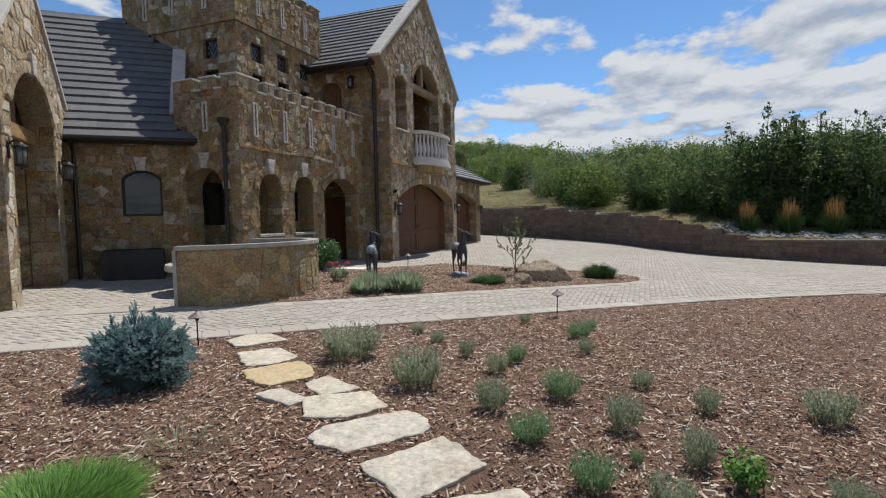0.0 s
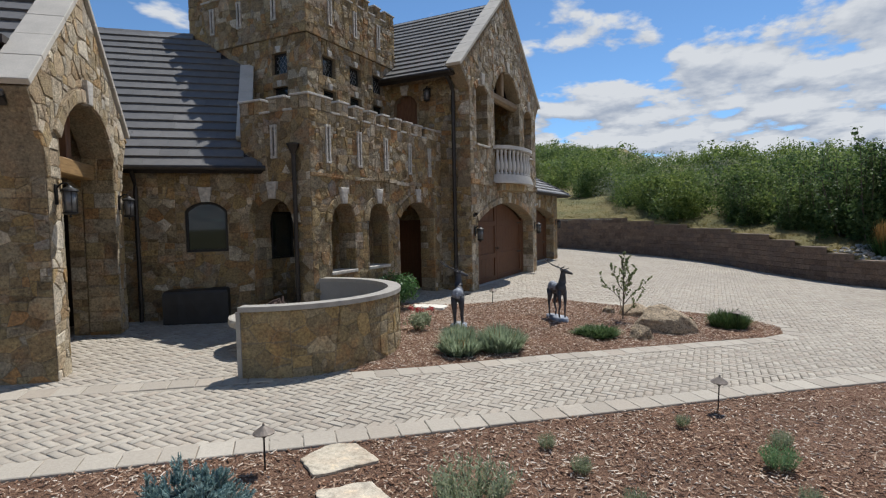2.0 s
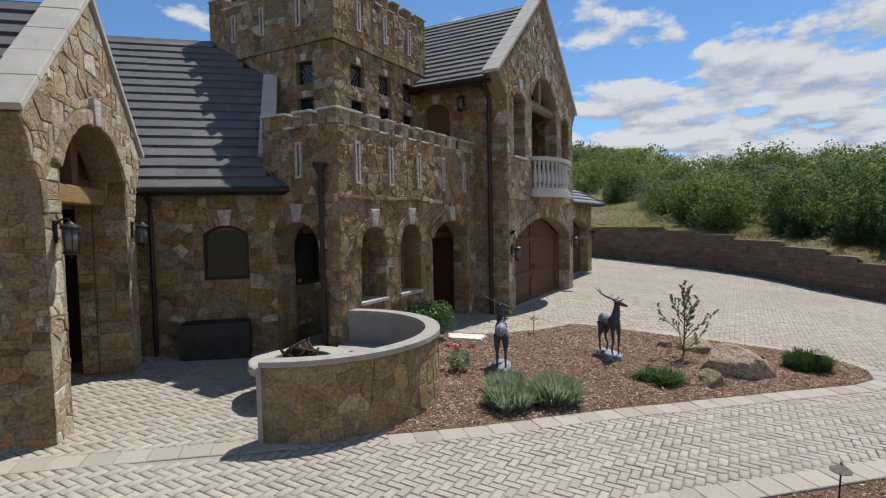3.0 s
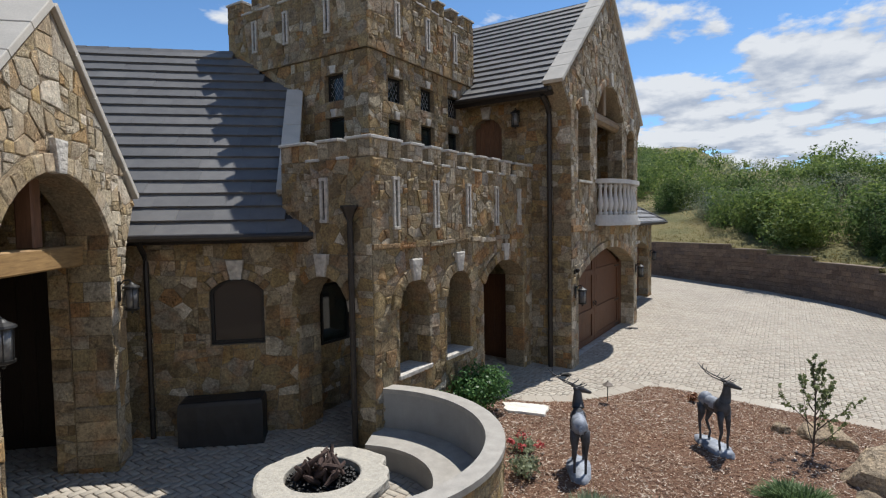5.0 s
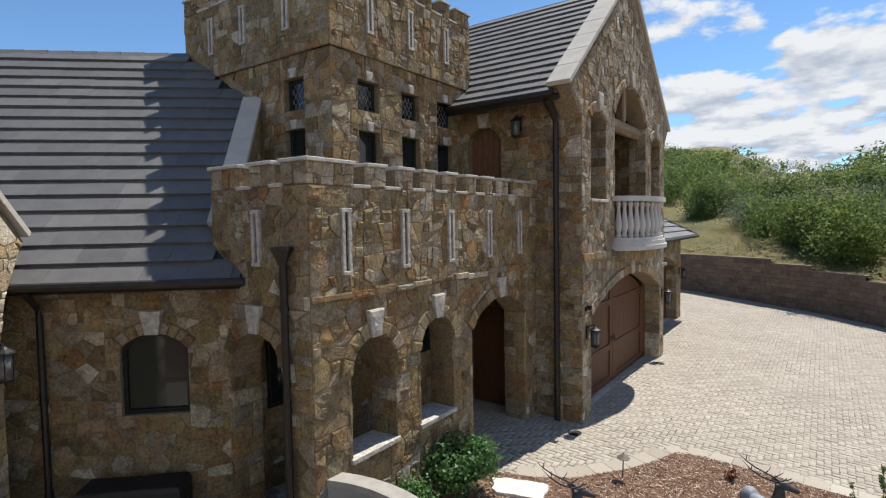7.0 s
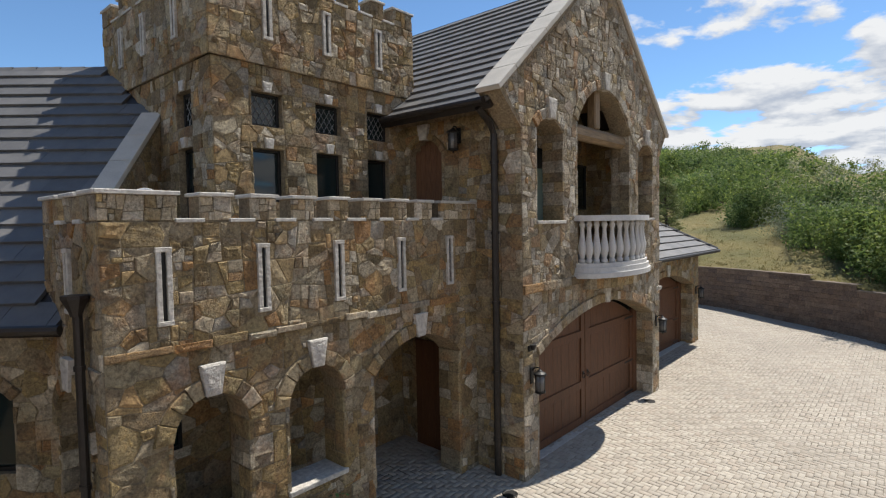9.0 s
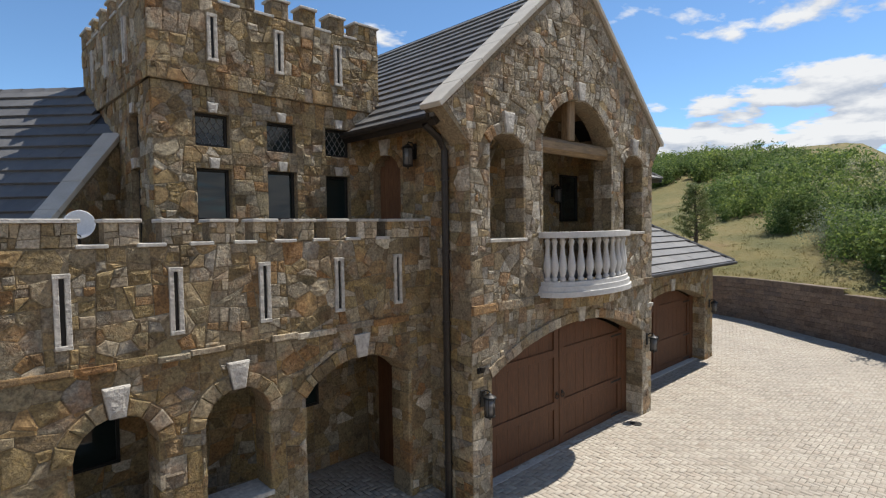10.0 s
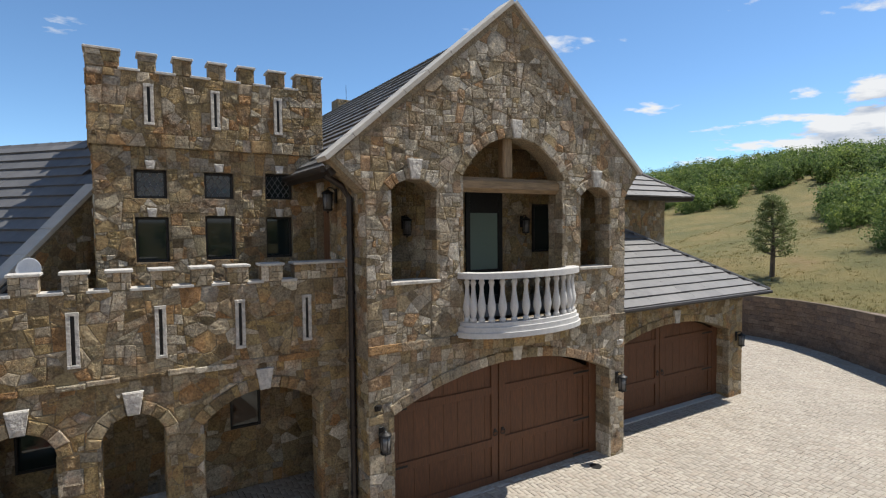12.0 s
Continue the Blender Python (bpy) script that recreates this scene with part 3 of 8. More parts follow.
def stone_piece(face, poly, depth, rng, joint=0.0045, rough=None):
    """One split-faced stone: sides, a worn edge and an uneven front."""
    p0 = shrink(poly, joint)
    if len(p0) < 3 or area(p0) < 0.0010:
        return None
    n = len(p0)
    c = centre(p0)
    if rough is None:
        rough = rng.choice((0.12, 0.2, 0.35, 0.6, 0.85))
    k1, k2 = rng.uniform(0.86, 0.93), rng.uniform(0.45, 0.6)
    ta, tz = rng.gauss(0, 0.05) * rough, rng.gauss(0, 0.05) * rough
    vs = [face.at(a, z, -0.05) for a, z in p0]
    vs += [face.at(a + rng.uniform(-0.003, 0.003), z + rng.uniform(-0.003, 0.003), depth - 0.005 + rng.uniform(-0.002, 0.002)) for a, z in p0]
    for k, up, j in ((k1, 0.004, 0.005), (k2, 0.009, 0.009)):
        for a, z in p0:
            da, dz = (a - c[0]) * k, (z - c[1]) * k
            vs.append(face.at(c[0] + da + rng.uniform(-0.006, 0.006) * rough, c[1] + dz + rng.uniform(-0.006, 0.006) * rough, depth + up * rough + rng.uniform(-j, j) * rough + ta * da + tz * dz))
    vs.append(face.at(c[0], c[1], depth + rng.uniform(0.0, 0.018) * rough))
    fs = []
    flip = face.a.cross(Vector((0, 0, 1))).dot(face.n) < 0
    for i in range(n):
        k = (i + 1) % n
        ring = [(s * n + i, s * n + k, s * n + n + k, s * n + n + i) for s in range(3)] + [(3 * n + i, 3 * n + k, 4 * n)]
        fs += [q[::-1] for q in ring] if flip else ring
    return Build().add(vs, fs)


PENDING = []


def stones(wall, face, pieces, holes, size, seed, depth=(0.007, 0.014), limit=300, mat=None):
    """Notes the stones of a wall, to be laid at the end of the file."""
    PENDING.append((wall, face, pieces, holes, size, seed, depth, limit, mat or STONE))


def lay_stones():
    counts = {}
    for wall, face, pieces, holes, size, seed, depth, limit, mat in PENDING:
        rng = random.Random(seed)
        rest = Build()
        for outline in pieces:
            for s in mosaic(outline, size, rng):
                for h in holes:
                    if len(s) > 2:
                        s = cut_hole(s, h)
                if len(s) < 3:
                    continue
                bd = stone_piece(face, s, rng.uniform(*depth) if rng.random() < 0.85 else depth[1] + rng.uniform(0.004, 0.014), rng)
                if bd is None:
                    continue
                counts[wall.name] = counts.get(wall.name, 0) + 1
                if counts[wall.name] <= limit:
                    part("stone", bd, mat, wall)
                else:
                    rest.add(bd.v, bd.f)
        if rest.v:
            tagged(part("stonework", rest, mat, wall), kind="stuff")


def voussoirs(wall, face, a0, a1, spring, apex, width, count, seed, key=True, depth=0.050, mat=None):
    """A ring of arch stones with a pale keystone."""
    rng = random.Random(seed)
    w, rise = (a1 - a0) / 2, apex - spring
    r = (w * w + rise * rise) / (2 * rise)
    cz, ca = apex - r, (a0 + a1) / 2
    q = math.asin(min(1.0, w / r)) if rise <= w else math.pi / 2
    kw = 0.090 / r
    spans = []
    for s0, s1, m in ((-q, -kw, count // 2), (kw, q, count // 2)):
        cuts = [s0 + (s1 - s0) * (i + (rng.uniform(-0.2, 0.2) if 0 < i < m else 0)) / m for i in range(m + 1)]
        spans += list(zip(cuts, cuts[1:]))
    for s0, s1 in spans:
        ro = r + width * rng.uniform(0.93, 1.05)
        pts = [(ca + r * math.sin(s1), cz + r * math.cos(s1)), (ca + ro * math.sin(s1), cz + ro * math.cos(s1)),
               (ca + ro * math.sin(s0), cz + ro * math.cos(s0)), (ca + r * math.sin(s0), cz + r * math.cos(s0))]
        bd = stone_piece(face, pts, depth + rng.uniform(-0.006, 0.006), rng, 0.005)
        if bd:
            part("arch_stone", bd, mat or STONE, wall)
    if key:
        pts = [(ca - 0.085, apex - 0.01), (ca + 0.085, apex - 0.01), (ca + 0.145, apex + width + 0.15), (ca - 0.145, apex + width + 0.15)]
        part("keystone", stone_piece(face, pts, depth + 0.03, rng, 0.002), LIMESTONE, wall, "pale cut limestone keystone")


def jamb(wall, face, a, side, z0, z1, thick, seed, mat=None):
    """Stones that line the reveal of an opening at a; side is +1 where the opening lies towards larger a."""
    rng = random.Random(seed)
    out = face.a * side
    cross = Face(face.at(a, 0, 0) - out * 0.0, face.n * -1, out)
    z = z0
    while z < z1 - 0.03:
        h = min(rng.uniform(0.14, 0.34), z1 - z)
        if z1 - z - h < 0.08:
            h = z1 - z
        cuts = [0.0, thick] if rng.random() < 0.35 else [0.0, thick * rng.uniform(0.35, 0.65), thick]
        for c0, c1 in zip(cuts, cuts[1:]):
            bd = stone_piece(cross, rect_poly(c0 - (0.02 if c0 == 0 else 0), c1, z, z + h), rng.uniform(0.004, 0.022), rng, 0.006)
            if bd:
                part("jamb_stone", bd, mat or STONE, wall)
        z += h


def sill(wall, face, a0, a1, z, thick=0.06, out=0.06, depth=0.4):
    bd = Build().box(a0, a1, -depth, out, z - thick, z, bevel=0.008)
    bd.v = [face.at(p[0], p[2], p[1]) for p in bd.v]
    return part("window_sill", bd, LIMESTONE, wall, "pale limestone sill")
# ---- large structure: ground, hill, paving beds ----
X_FRONT, X_TOWER, X_GABLE, Y_SIDE, Y_TOWER, Y_WING = -8.74, -10.43, -7.76, 10.05, 12.05, 15.95

bd = Build()
gx = [-400, -120, -60, -30, -20, -14, -12, -10, -9.5, -8, -6, -4, -2, 0, 2, 4, 6, 9, 14, 25, 60, 150, 400]
gy = [-400, -120, -50, -20, -10, -4, 0, 4, 8, 12, 16, 20, 24, 28, 32, 36, 40, 60, 120, 400]
bd.add([(x, y, ground_z(x, y) - 0.075) for y in gy for x in gx],
       [(j * len(gx) + i, j * len(gx) + i + 1, (j + 1) * len(gx) + i + 1, (j + 1) * len(gx) + i) for j in range(len(gy) - 1) for i in range(len(gx) - 1)])
# assumed grass out of view; its green tints what the windows reflect
structure("ground", bd, HILLGRASS, "dry grassland reaching to the horizon", "ground")

# line of the retaining wall's foot, and the height of its top
WALL_PLAN = [(-80.0, 42.0, 2.3), (-26.0, 37.0, 2.3), (-13.0, 37.0, 2.35), (-10.0, 36.7, 2.35), (-7.2, 35.2, 2.3), (-4.1, 33.3, 1.95), (-1.4, 30.6, 1.65), (0.4, 27.4, 1.42), (2.1, 24.9, 1.0), (3.6, 23.7, 0.60), (5.5, 22.9, 0.55), (8.0, 22.4, 0.48), (13.0, 22.2, 0.45), (26.0, 21.0, 0.4), (42.0, 12.0, 0.3), (50.0, -8.0, 0.2), (46.0, -40.0, 0.2)]


def along_wall(n=120):
    """The wall's line, rounded, at even steps: x, y, top, outward x, outward y."""
    pts = [Vector(p) for p in WALL_PLAN]
    fine = []
    for i in range(len(pts) - 1):
        p0, p1, p2, p3 = pts[max(i - 1, 0)], pts[i], pts[i + 1], pts[min(i + 2, len(pts) - 1)]
        for k in range(12):
            t = k / 12
            fine.append(0.5 * ((2 * p1) + (p2 - p0) * t + (2 * p0 - 5 * p1 + 4 * p2 - p3) * t * t + (3 * p1 - p0 - 3 * p2 + p3) * t ** 3))
    fine.append(pts[-1])
    out = []
    for i, p in enumerate(fine):
        d = fine[min(i + 1, len(fine) - 1)] - fine[max(i - 1, 0)]
        ln = math.hypot(d.x, d.y)
        out.append((p.x, p.y, p.z, -d.y / ln, d.x / ln, d.x / ln, d.y / ln))
    return out


LINE = along_wall()


def hill_z(top, d, x, y):
    rise = 0.16 * min(d, 12) + 0.13 * min(max(d - 12, 0), 40) + 0.06 * max(d - 52, 0)
    east = min(max((x - 2.0) / 10.0, 0.0), 1.0)
    bumps = 0.5 * noise.noise(Vector((x * 0.08, y * 0.08, 0))) * min(d / 6, 1.5)
    west = min(max((-14.0 - x) / 16.0, 0.0), 1.0) * 0.078 * max(d - 18, 0)
    return top - 0.10 + rise * (1 - 0.45 * east) + bumps + west


HD = [0.12, 0.5, 1.2, 2.2, 3.5, 5, 7, 9.5, 12.5, 16, 20, 25, 31, 38, 47, 60, 90, 160]
bd = Build()
hv = []
for x, y, top, nx, ny, tx, ty in LINE:
    for d in HD:
        px, py = x + nx * d, y + ny * d
        hv.append((px, py, hill_z(top, d, px, py)))
bd.add(hv, [(i * len(HD) + k, (i + 1) * len(HD) + k, (i + 1) * len(HD) + k + 1, i * len(HD) + k + 1) for i in range(len(LINE) - 1) for k in range(len(HD) - 1)])
structure("hillside", bd, HILLGRASS, "dry grass hillside above the retaining wall", "hill", smooth=True)

# paving region, in plan
NEAR_EDGE = [(-30, 7.46), (-2.5, 7.46), (0.0, 7.48), (3.5, 7.53), (6.5, 7.60), (9.5, 7.55), (12.5, 7.25), (16.0, 6.4), (22.0, 4.2), (34.0, -2.0)]
ISLAND = [(-6.15, 7.75), (-5.3, 8.55), (-4.05, 9.95), (-2.5, 11.5), (-1.25, 12.75), (-0.5, 13.45), (-0.12, 14.05), (-0.12, 14.65), (-0.5, 15.2), (-1.2, 15.5), (-2.2, 15.65),
          (-3.4, 15.72), (-4.6, 15.78), (-5.6, 15.85), (-6.0, 15.75), (-6.2, 15.2), (-6.5, 14.6), (-7.05, 13.85), (-7.6, 13.45), (-8.3, 13.2), (-8.66, 13.2), (-8.66, 10.5), (-7.4, 10.3), (-6.6, 9.6), (-6.3, 8.7)]


def near_v(u):
    return float(np.interp(u, [p[0] for p in NEAR_EDGE], [p[1] for p in NEAR_EDGE]))


def fan_bed(outline, lift, mat, name, label, category):
    """A flat bed that follows the ground, from an outline."""
    bm = bmesh.new()
    vs = [bm.verts.new((x, y, 0)) for x, y in outline]
    for i in range(len(vs)):
        bm.edges.new((vs[i], vs[(i + 1) % len(vs)]))
    bmesh.ops.triangle_fill(bm, use_beauty=True, edges=bm.edges[:], normal=(0, 0, 1))
    for k in range(3):
        bmesh.ops.subdivide_edges(bm, edges=[e for e in bm.edges if e.calc_length() > 1.6], cuts=1, use_grid_fill=False)
        bmesh.ops.triangulate(bm, faces=bm.faces[:])
    for q in bm.verts:
        q.co.z = ground_z(q.co.x, q.co.y) + lift
    for f in bm.faces:
        if f.normal.z < 0:
            f.normal_flip()
    me = bpy.data.meshes.new(name)
    bm.to_mesh(me)
    bm.free()
    return tagged(part(name, me, mat), label, category, kind="structure")


pave_outline = [uv(u, near_v(u)) for u in (-30, -12, -2.5, 0, 3.5, 6.5, 9.5, 12.5, 16, 22, 30)]
pave_outline += [(x, y) for x, y, *_ in LINE[12:145][::-4]] + [(-30, 36)]
PAVING = fan_bed(pave_outline, -0.010, SAND, "driveway", "pale herringbone paver driveway and patio", "driveway")

# mulch bed in front of the drive, and the island
front_outline = [uv(u, near_v(u)) for u in (30, 22, 16, 12.5, 9.5, 6.5, 3.5, 0, -2.5, -12, -30)] + [(-2, -32), (40, -32), (44, 2)]
fan_bed(front_outline, -0.022, MULCH, "mulch_bed", "reddish brown bark mulch bed beside the driveway", "mulch bed")
fan_bed(ISLAND, 0.004, MULCH, "mulch_island", "bark mulch island bed in the driveway", "mulch bed")


# ---- house walls ----
def wall(name, face, outer, holes, thick, label, front=0.004):
    return structure(name, wall_mesh(face, outer, holes, thick, front), MORTAR, label, "wall")


BASE = -0.15

# porch block, front
F = Face((X_FRONT, 0, 0), (0, 1, 0), (1, 0, 0))
ARCHES = [(10.66, 11.53, 1.22, 2.32, 2.74), (12.06, 12.93, 1.22, 2.34, 2.77), (13.47, 15.43, BASE, 2.40, 2.84)]
holes = [arch_poly(*a) for a in ARCHES]
PORCH_MERLONS = [(10.05, 10.80), (11.05, 11.40), (11.65, 11.98), (12.21, 12.53), (12.78, 13.09), (13.36, 13.68), (13.90, 14.24), (14.45, 14.81), (15.02, 15.95)]
outer = [(10.05, BASE), (15.95, BASE), (15.95, 4.66), (10.05, 4.66)]
porch = wall("wall_porch_front", F, outer, holes, 0.45, "brown fieldstone porch wall with three arches")
SLITS = [10.63, 11.77, 12.90, 14.08, 15.21]
slit_holes = [rect_poly(y - 0.07, y + 0.07, 3.57, 4.40) for y in SLITS]
ring = [arch_poly(a0 - 0.20, a1 + 0.20, sp - 0.02, sp, ap + 0.20) for a0, a1, z0, sp, ap in ARCHES]
jambs_only = [rect_poly(a0, a1, z0, sp) for a0, a1, z0, sp, ap in ARCHES]
stones(porch, F, [rect_poly(10.05, 15.95, BASE, 3.28), rect_poly(10.05, 15.95, 3.28, 4.66)], ring + jambs_only + slit_holes, 0.062, 11, limit=380)
for i, (a0, a1, z0, sp, ap) in enumerate(ARCHES):
    voussoirs(porch, F, a0, a1, sp, ap, 0.20, 8 if i < 2 else 14, 20 + i)
    jamb(porch, F, a0, 1, max(z0, 0.05), sp, 0.45, 30 + i)
    jamb(porch, F, a1, -1, max(z0, 0.05), sp, 0.45, 40 + i)
    if i < 2:
        sill(porch, F, a0 - 0.03, a1 + 0.03, 1.25, 0.07, 0.05, 0.45)


def slit(wall_ob, face, a, z0, z1, w=0.105):
    """A narrow arrow slit: two pale uprights, short head and foot, and a black fill for the gap's shade."""
    for s in (-1, 1):
        bd = Build().box(a + s * w * 0.5 - 0.027, a + s * w * 0.5 + 0.027, -0.03, 0.045, z0, z1, bevel=0.005)
        bd.v = [face.at(p[0], p[2], p[1]) for p in bd.v]
        part("slit_jamb", bd, LIMESTONE, wall_ob)
    for z in (z0, z1):
        bd = Build().box(a - w * 0.5 - 0.030, a + w * 0.5 + 0.030, -0.03, 0.05, z - 0.025, z + 0.025, bevel=0.005)
        bd.v = [face.at(p[0], p[2], p[1]) for p in bd.v]
        part("slit_lintel", bd, LIMESTONE, wall_ob)
    # no real gap: a black box gives the slit its shade
    bd = Build().box(a - w * 0.5, a + w * 0.5, -0.03, 0.012, z0, z1)
    bd.v = [face.at(p[0], p[2], p[1]) for p in bd.v]
    part("slit_recess", bd, BLACK, wall_ob, "dark slit")


for y in SLITS:
    slit(porch, F, y, 3.60, 4.37)


def merlons(wall_ob, face, spans, z0, z1, thick, seed, lo, hi, cap=0.045, size=0.045, mat=None):
    """Battlements: stone merlons with pale caps, and caps in the gaps."""
    rng = random.Random(seed)
    edges = [lo] + [e for s in spans for e in s] + [hi]
    for a0, a1 in spans:
        bd = Build().box(a0 + 0.01, a1 - 0.01, -thick + 0.01, -0.012, z0 - 0.02, z1 - cap)
        bd.v = [face.at(p[0], p[2], p[1]) for p in bd.v]
        m = part("merlon", bd, MORTAR, wall_ob)
        for s in break_up(rect_poly(a0, a1, z0 + 0.01, z1 - cap), size, rng, 0.2) if size else ():
            q = stone_piece(face, s, rng.uniform(0.0, 0.015), rng)
            if q:
                part("stone", q, mat or STONE, m)
        bd = Build().box(a0 - 0.025, a1 + 0.025, -thick - 0.02, 0.04, z1 - cap, z1, bevel=0.008)
        bd.v = [face.at(p[0], p[2] + rng.uniform(-0.003, 0.003), p[1]) for p in bd.v]
        part("cap_stone", bd, CAPSTONE, m, "pale cap stone")
    for a0, a1 in zip(edges[::2], edges[1::2]):
        if a1 - a0 > 0.05:
            bd = Build().box(a0 - 0.03, a1 + 0.03, -thick, 0.035, z0 - 0.01, z0 + 0.035, bevel=0.006)
            bd.v = [face.at(p[0], p[2], p[1]) for p in bd.v]
            part("gap_cap", bd, CAPSTONE, wall_ob, "pale cap stone")


# a ledge of thin stones below the slits
rng = random.Random(6)
y = 10.05
while y < 15.9:
    h = min(rng.uniform(0.3, 0.75), 15.95 - y)
    if h > 0.08:
        part("ledge_stone", stone_piece(F, rect_poly(y, y + h, 3.27 + rng.uniform(-0.02, 0.02), 3.36 + rng.uniform(-0.02, 0.03)), rng.uniform(0.035, 0.065), rng, 0.003), STONE, porch)
    y += h
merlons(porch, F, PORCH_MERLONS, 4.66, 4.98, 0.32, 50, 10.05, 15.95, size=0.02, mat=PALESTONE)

# porch block, side towards the patio
S = Face((0, Y_SIDE, 0), (1, 0, 0), (0, -1, 0))
SIDE_ARCH = (-10.28, -9.20, BASE, 2.33, 2.86)
side = wall("wall_porch_side", S, rect_poly(-10.64, X_FRONT - 0.015, BASE, 4.66), [arch_poly(*SIDE_ARCH)], 0.42, "brown fieldstone porch side wall with an arch")
stones(side, S, [rect_poly(-10.64, X_FRONT, BASE, 3.2), rect_poly(-10.64, X_FRONT, 3.2, 4.66)],
       [arch_poly(-10.48, -9.0, 2.31, 2.33, 3.06), rect_poly(-10.28, -9.20, BASE, 2.33), rect_poly(-9.76, -9.58, 3.68, 4.40)], 0.075, 12)
voussoirs(side, S, -10.28, -9.20, 2.33, 2.86, 0.2, 8, 24)
jamb(side, S, -10.28, 1, 0.1, 2.33, 0.42, 33)
jamb(side, S, -9.20, -1, 0.1, 2.33, 0.42, 34)
slit(side, S, -9.67, 3.72, 4.37)
merlons(side, S, [(-10.64, -10.02), (-9.80, -9.36), (-9.18, X_FRONT)], 4.66, 4.98, 0.32, 51, -10.64, X_FRONT)

# porch inside: back wall, far wall, ceiling and terrace deck
PW1, PW2 = (10.80, 11.52, 1.50, 2.60), (14.20, 14.78, 1.56, 2.50)
bk = Face((-10.62, 0, 0), (0, 1, 0), (1, 0, 0))
pb = wall("wall_porch_back", bk, rect_poly(10.48, 15.93, BASE, 3.3), [], 0.2, "fieldstone wall inside the porch")
stones(pb, bk, [rect_poly(10.48, 15.9, BASE, 3.3)], [rect_poly(*PW1), rect_poly(*PW2)], 0.09, 13)
# ceiling coloured dark in place of the shade under it
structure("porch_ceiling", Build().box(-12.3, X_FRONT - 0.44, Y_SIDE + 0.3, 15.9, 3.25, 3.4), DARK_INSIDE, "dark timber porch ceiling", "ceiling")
structure("terrace_deck", Build().box(-14.4, X_FRONT - 0.33, Y_SIDE + 0.3, 15.93, 3.55, 3.7), STUCCO, "grey terrace deck behind the battlements", "deck")

# tower
T = Face((X_TOWER, 0, 0), (0, 1, 0), (1, 0, 0))
TW_UP = [(12.66, 13.19, 6.14, 6.66), (13.82, 14.35, 6.15, 6.65), (14.95, 15.50, 6.16, 6.67)]
TW_LO = [(12.66, 13.20, 4.98, 5.80), (13.82, 14.36, 4.98, 5.82), (14.95, 15.48, 4.98, 5.80)]
t_holes = [rect_poly(*w) for w in TW_UP + TW_LO]
tower = wall("wall_tower_front", T, rect_poly(12.07, 16.08, 3.4, 7.06), t_holes, 0.4, "brown fieldstone tower front with six windows")
TU = Face((X_TOWER + 0.05, 0, 0), (0, 1, 0), (1, 0, 0))
tower_up = wall("wall_tower_top_front", TU, rect_poly(12.01, 16.13, 7.06, 8.38), [], 0.45, "corbelled fieldstone tower top")
key_gaps = [rect_poly((w[0] + w[1]) / 2 - 0.09, (w[0] + w[1]) / 2 + 0.09, w[3], w[3] + 0.17) for w in TW_UP + TW_LO]
stones(tower, T, [rect_poly(12.05, 16.1, 3.5, 7.06)], t_holes + key_gaps, 0.055, 14)
stones(tower_up, TU, [rect_poly(12.0, 16.14, 7.06, 7.30), rect_poly(12.0, 16.14, 7.30, 8.38)], [rect_poly(y - 0.09, y + 0.09, 7.42, 8.2) for y in (12.93, 14.04, 15.21)], 0.06, 15)
for y in (12.93, 14.04, 15.21):
    slit(tower_up, TU, y, 7.47, 8.15)
merlons(tower_up, TU, [(12.0, 12.50), (12.78, 13.07), (13.35, 13.65), (13.94, 14.25), (14.48, 14.77), (15.05, 15.37), (15.60, 16.13)], 8.38, 8.72, 0.3, 52, 12.0, 16.13)
rng = random.Random(77)
for w in TW_UP + TW_LO:
    c = (w[0] + w[1]) / 2
    part("keystone", stone_piece(T, [(c - 0.06, w[3] + 0.0), (c + 0.06, w[3]), (c + 0.09, w[3] + 0.165), (c - 0.09, w[3] + 0.165)], 0.045, rng, 0.003), LIMESTONE, tower, "pale keystone")

TL = Face((0, Y_TOWER, 0), (1, 0, 0), (0, -1, 0))
TL_WIN = [(-11.57, -11.06, 6.14, 6.68), (-11.57, -11.06, 4.6, 5.82)]
tl_holes = [rect_poly(*w) for w in TL_WIN]
tower_l = wall("wall_tower_side", TL, rect_poly(-14.48, X_TOWER - 0.015, 3.4, 7.06), tl_holes, 0.4, "brown fieldstone tower side")
TLU = Face((0, Y_TOWER - 0.05, 0), (1, 0, 0), (0, -1, 0))
tower_lu = wall("wall_tower_top_side", TLU, rect_poly(-14.53, X_TOWER + 0.035, 7.06, 8.38), [], 0.45, "corbelled fieldstone tower top, side")
stones(tower_l, TL, [rect_poly(-14.48, X_TOWER, 4.4, 7.06)], tl_holes, 0.065, 16)
stones(tower_lu, TLU, [rect_poly(-14.53, X_TOWER + 0.05, 7.06, 7.30), rect_poly(-14.53, X_TOWER + 0.05, 7.30, 8.38)], [rect_poly(x - 0.09, x + 0.09, 7.42, 8.2) for x in (-13.6, -12.6, -11.4)], 0.07, 17)
for x in (-13.6, -12.6, -11.4):
    slit(tower_lu, TLU, x, 7.50, 8.15)
merlons(tower_lu, TLU, [(-14.53, -14.0), (-13.7, -13.4), (-13.1, -12.8), (-12.5, -12.2), (-11.9, -11.6), (-11.3, -10.95), (-10.75, X_TOWER + 0.05)], 8.38, 8.72, 0.3, 53, -14.53, X_TOWER + 0.05)
for c in (-11.315,):
    for z in (6.68, 5.82):
        part("keystone", stone_piece(TL, [(c - 0.06, z), (c + 0.06, z), (c + 0.09, z + 0.165), (c - 0.09, z + 0.165)], 0.045, rng, 0.003), LIMESTONE, tower_l, "pale keystone")
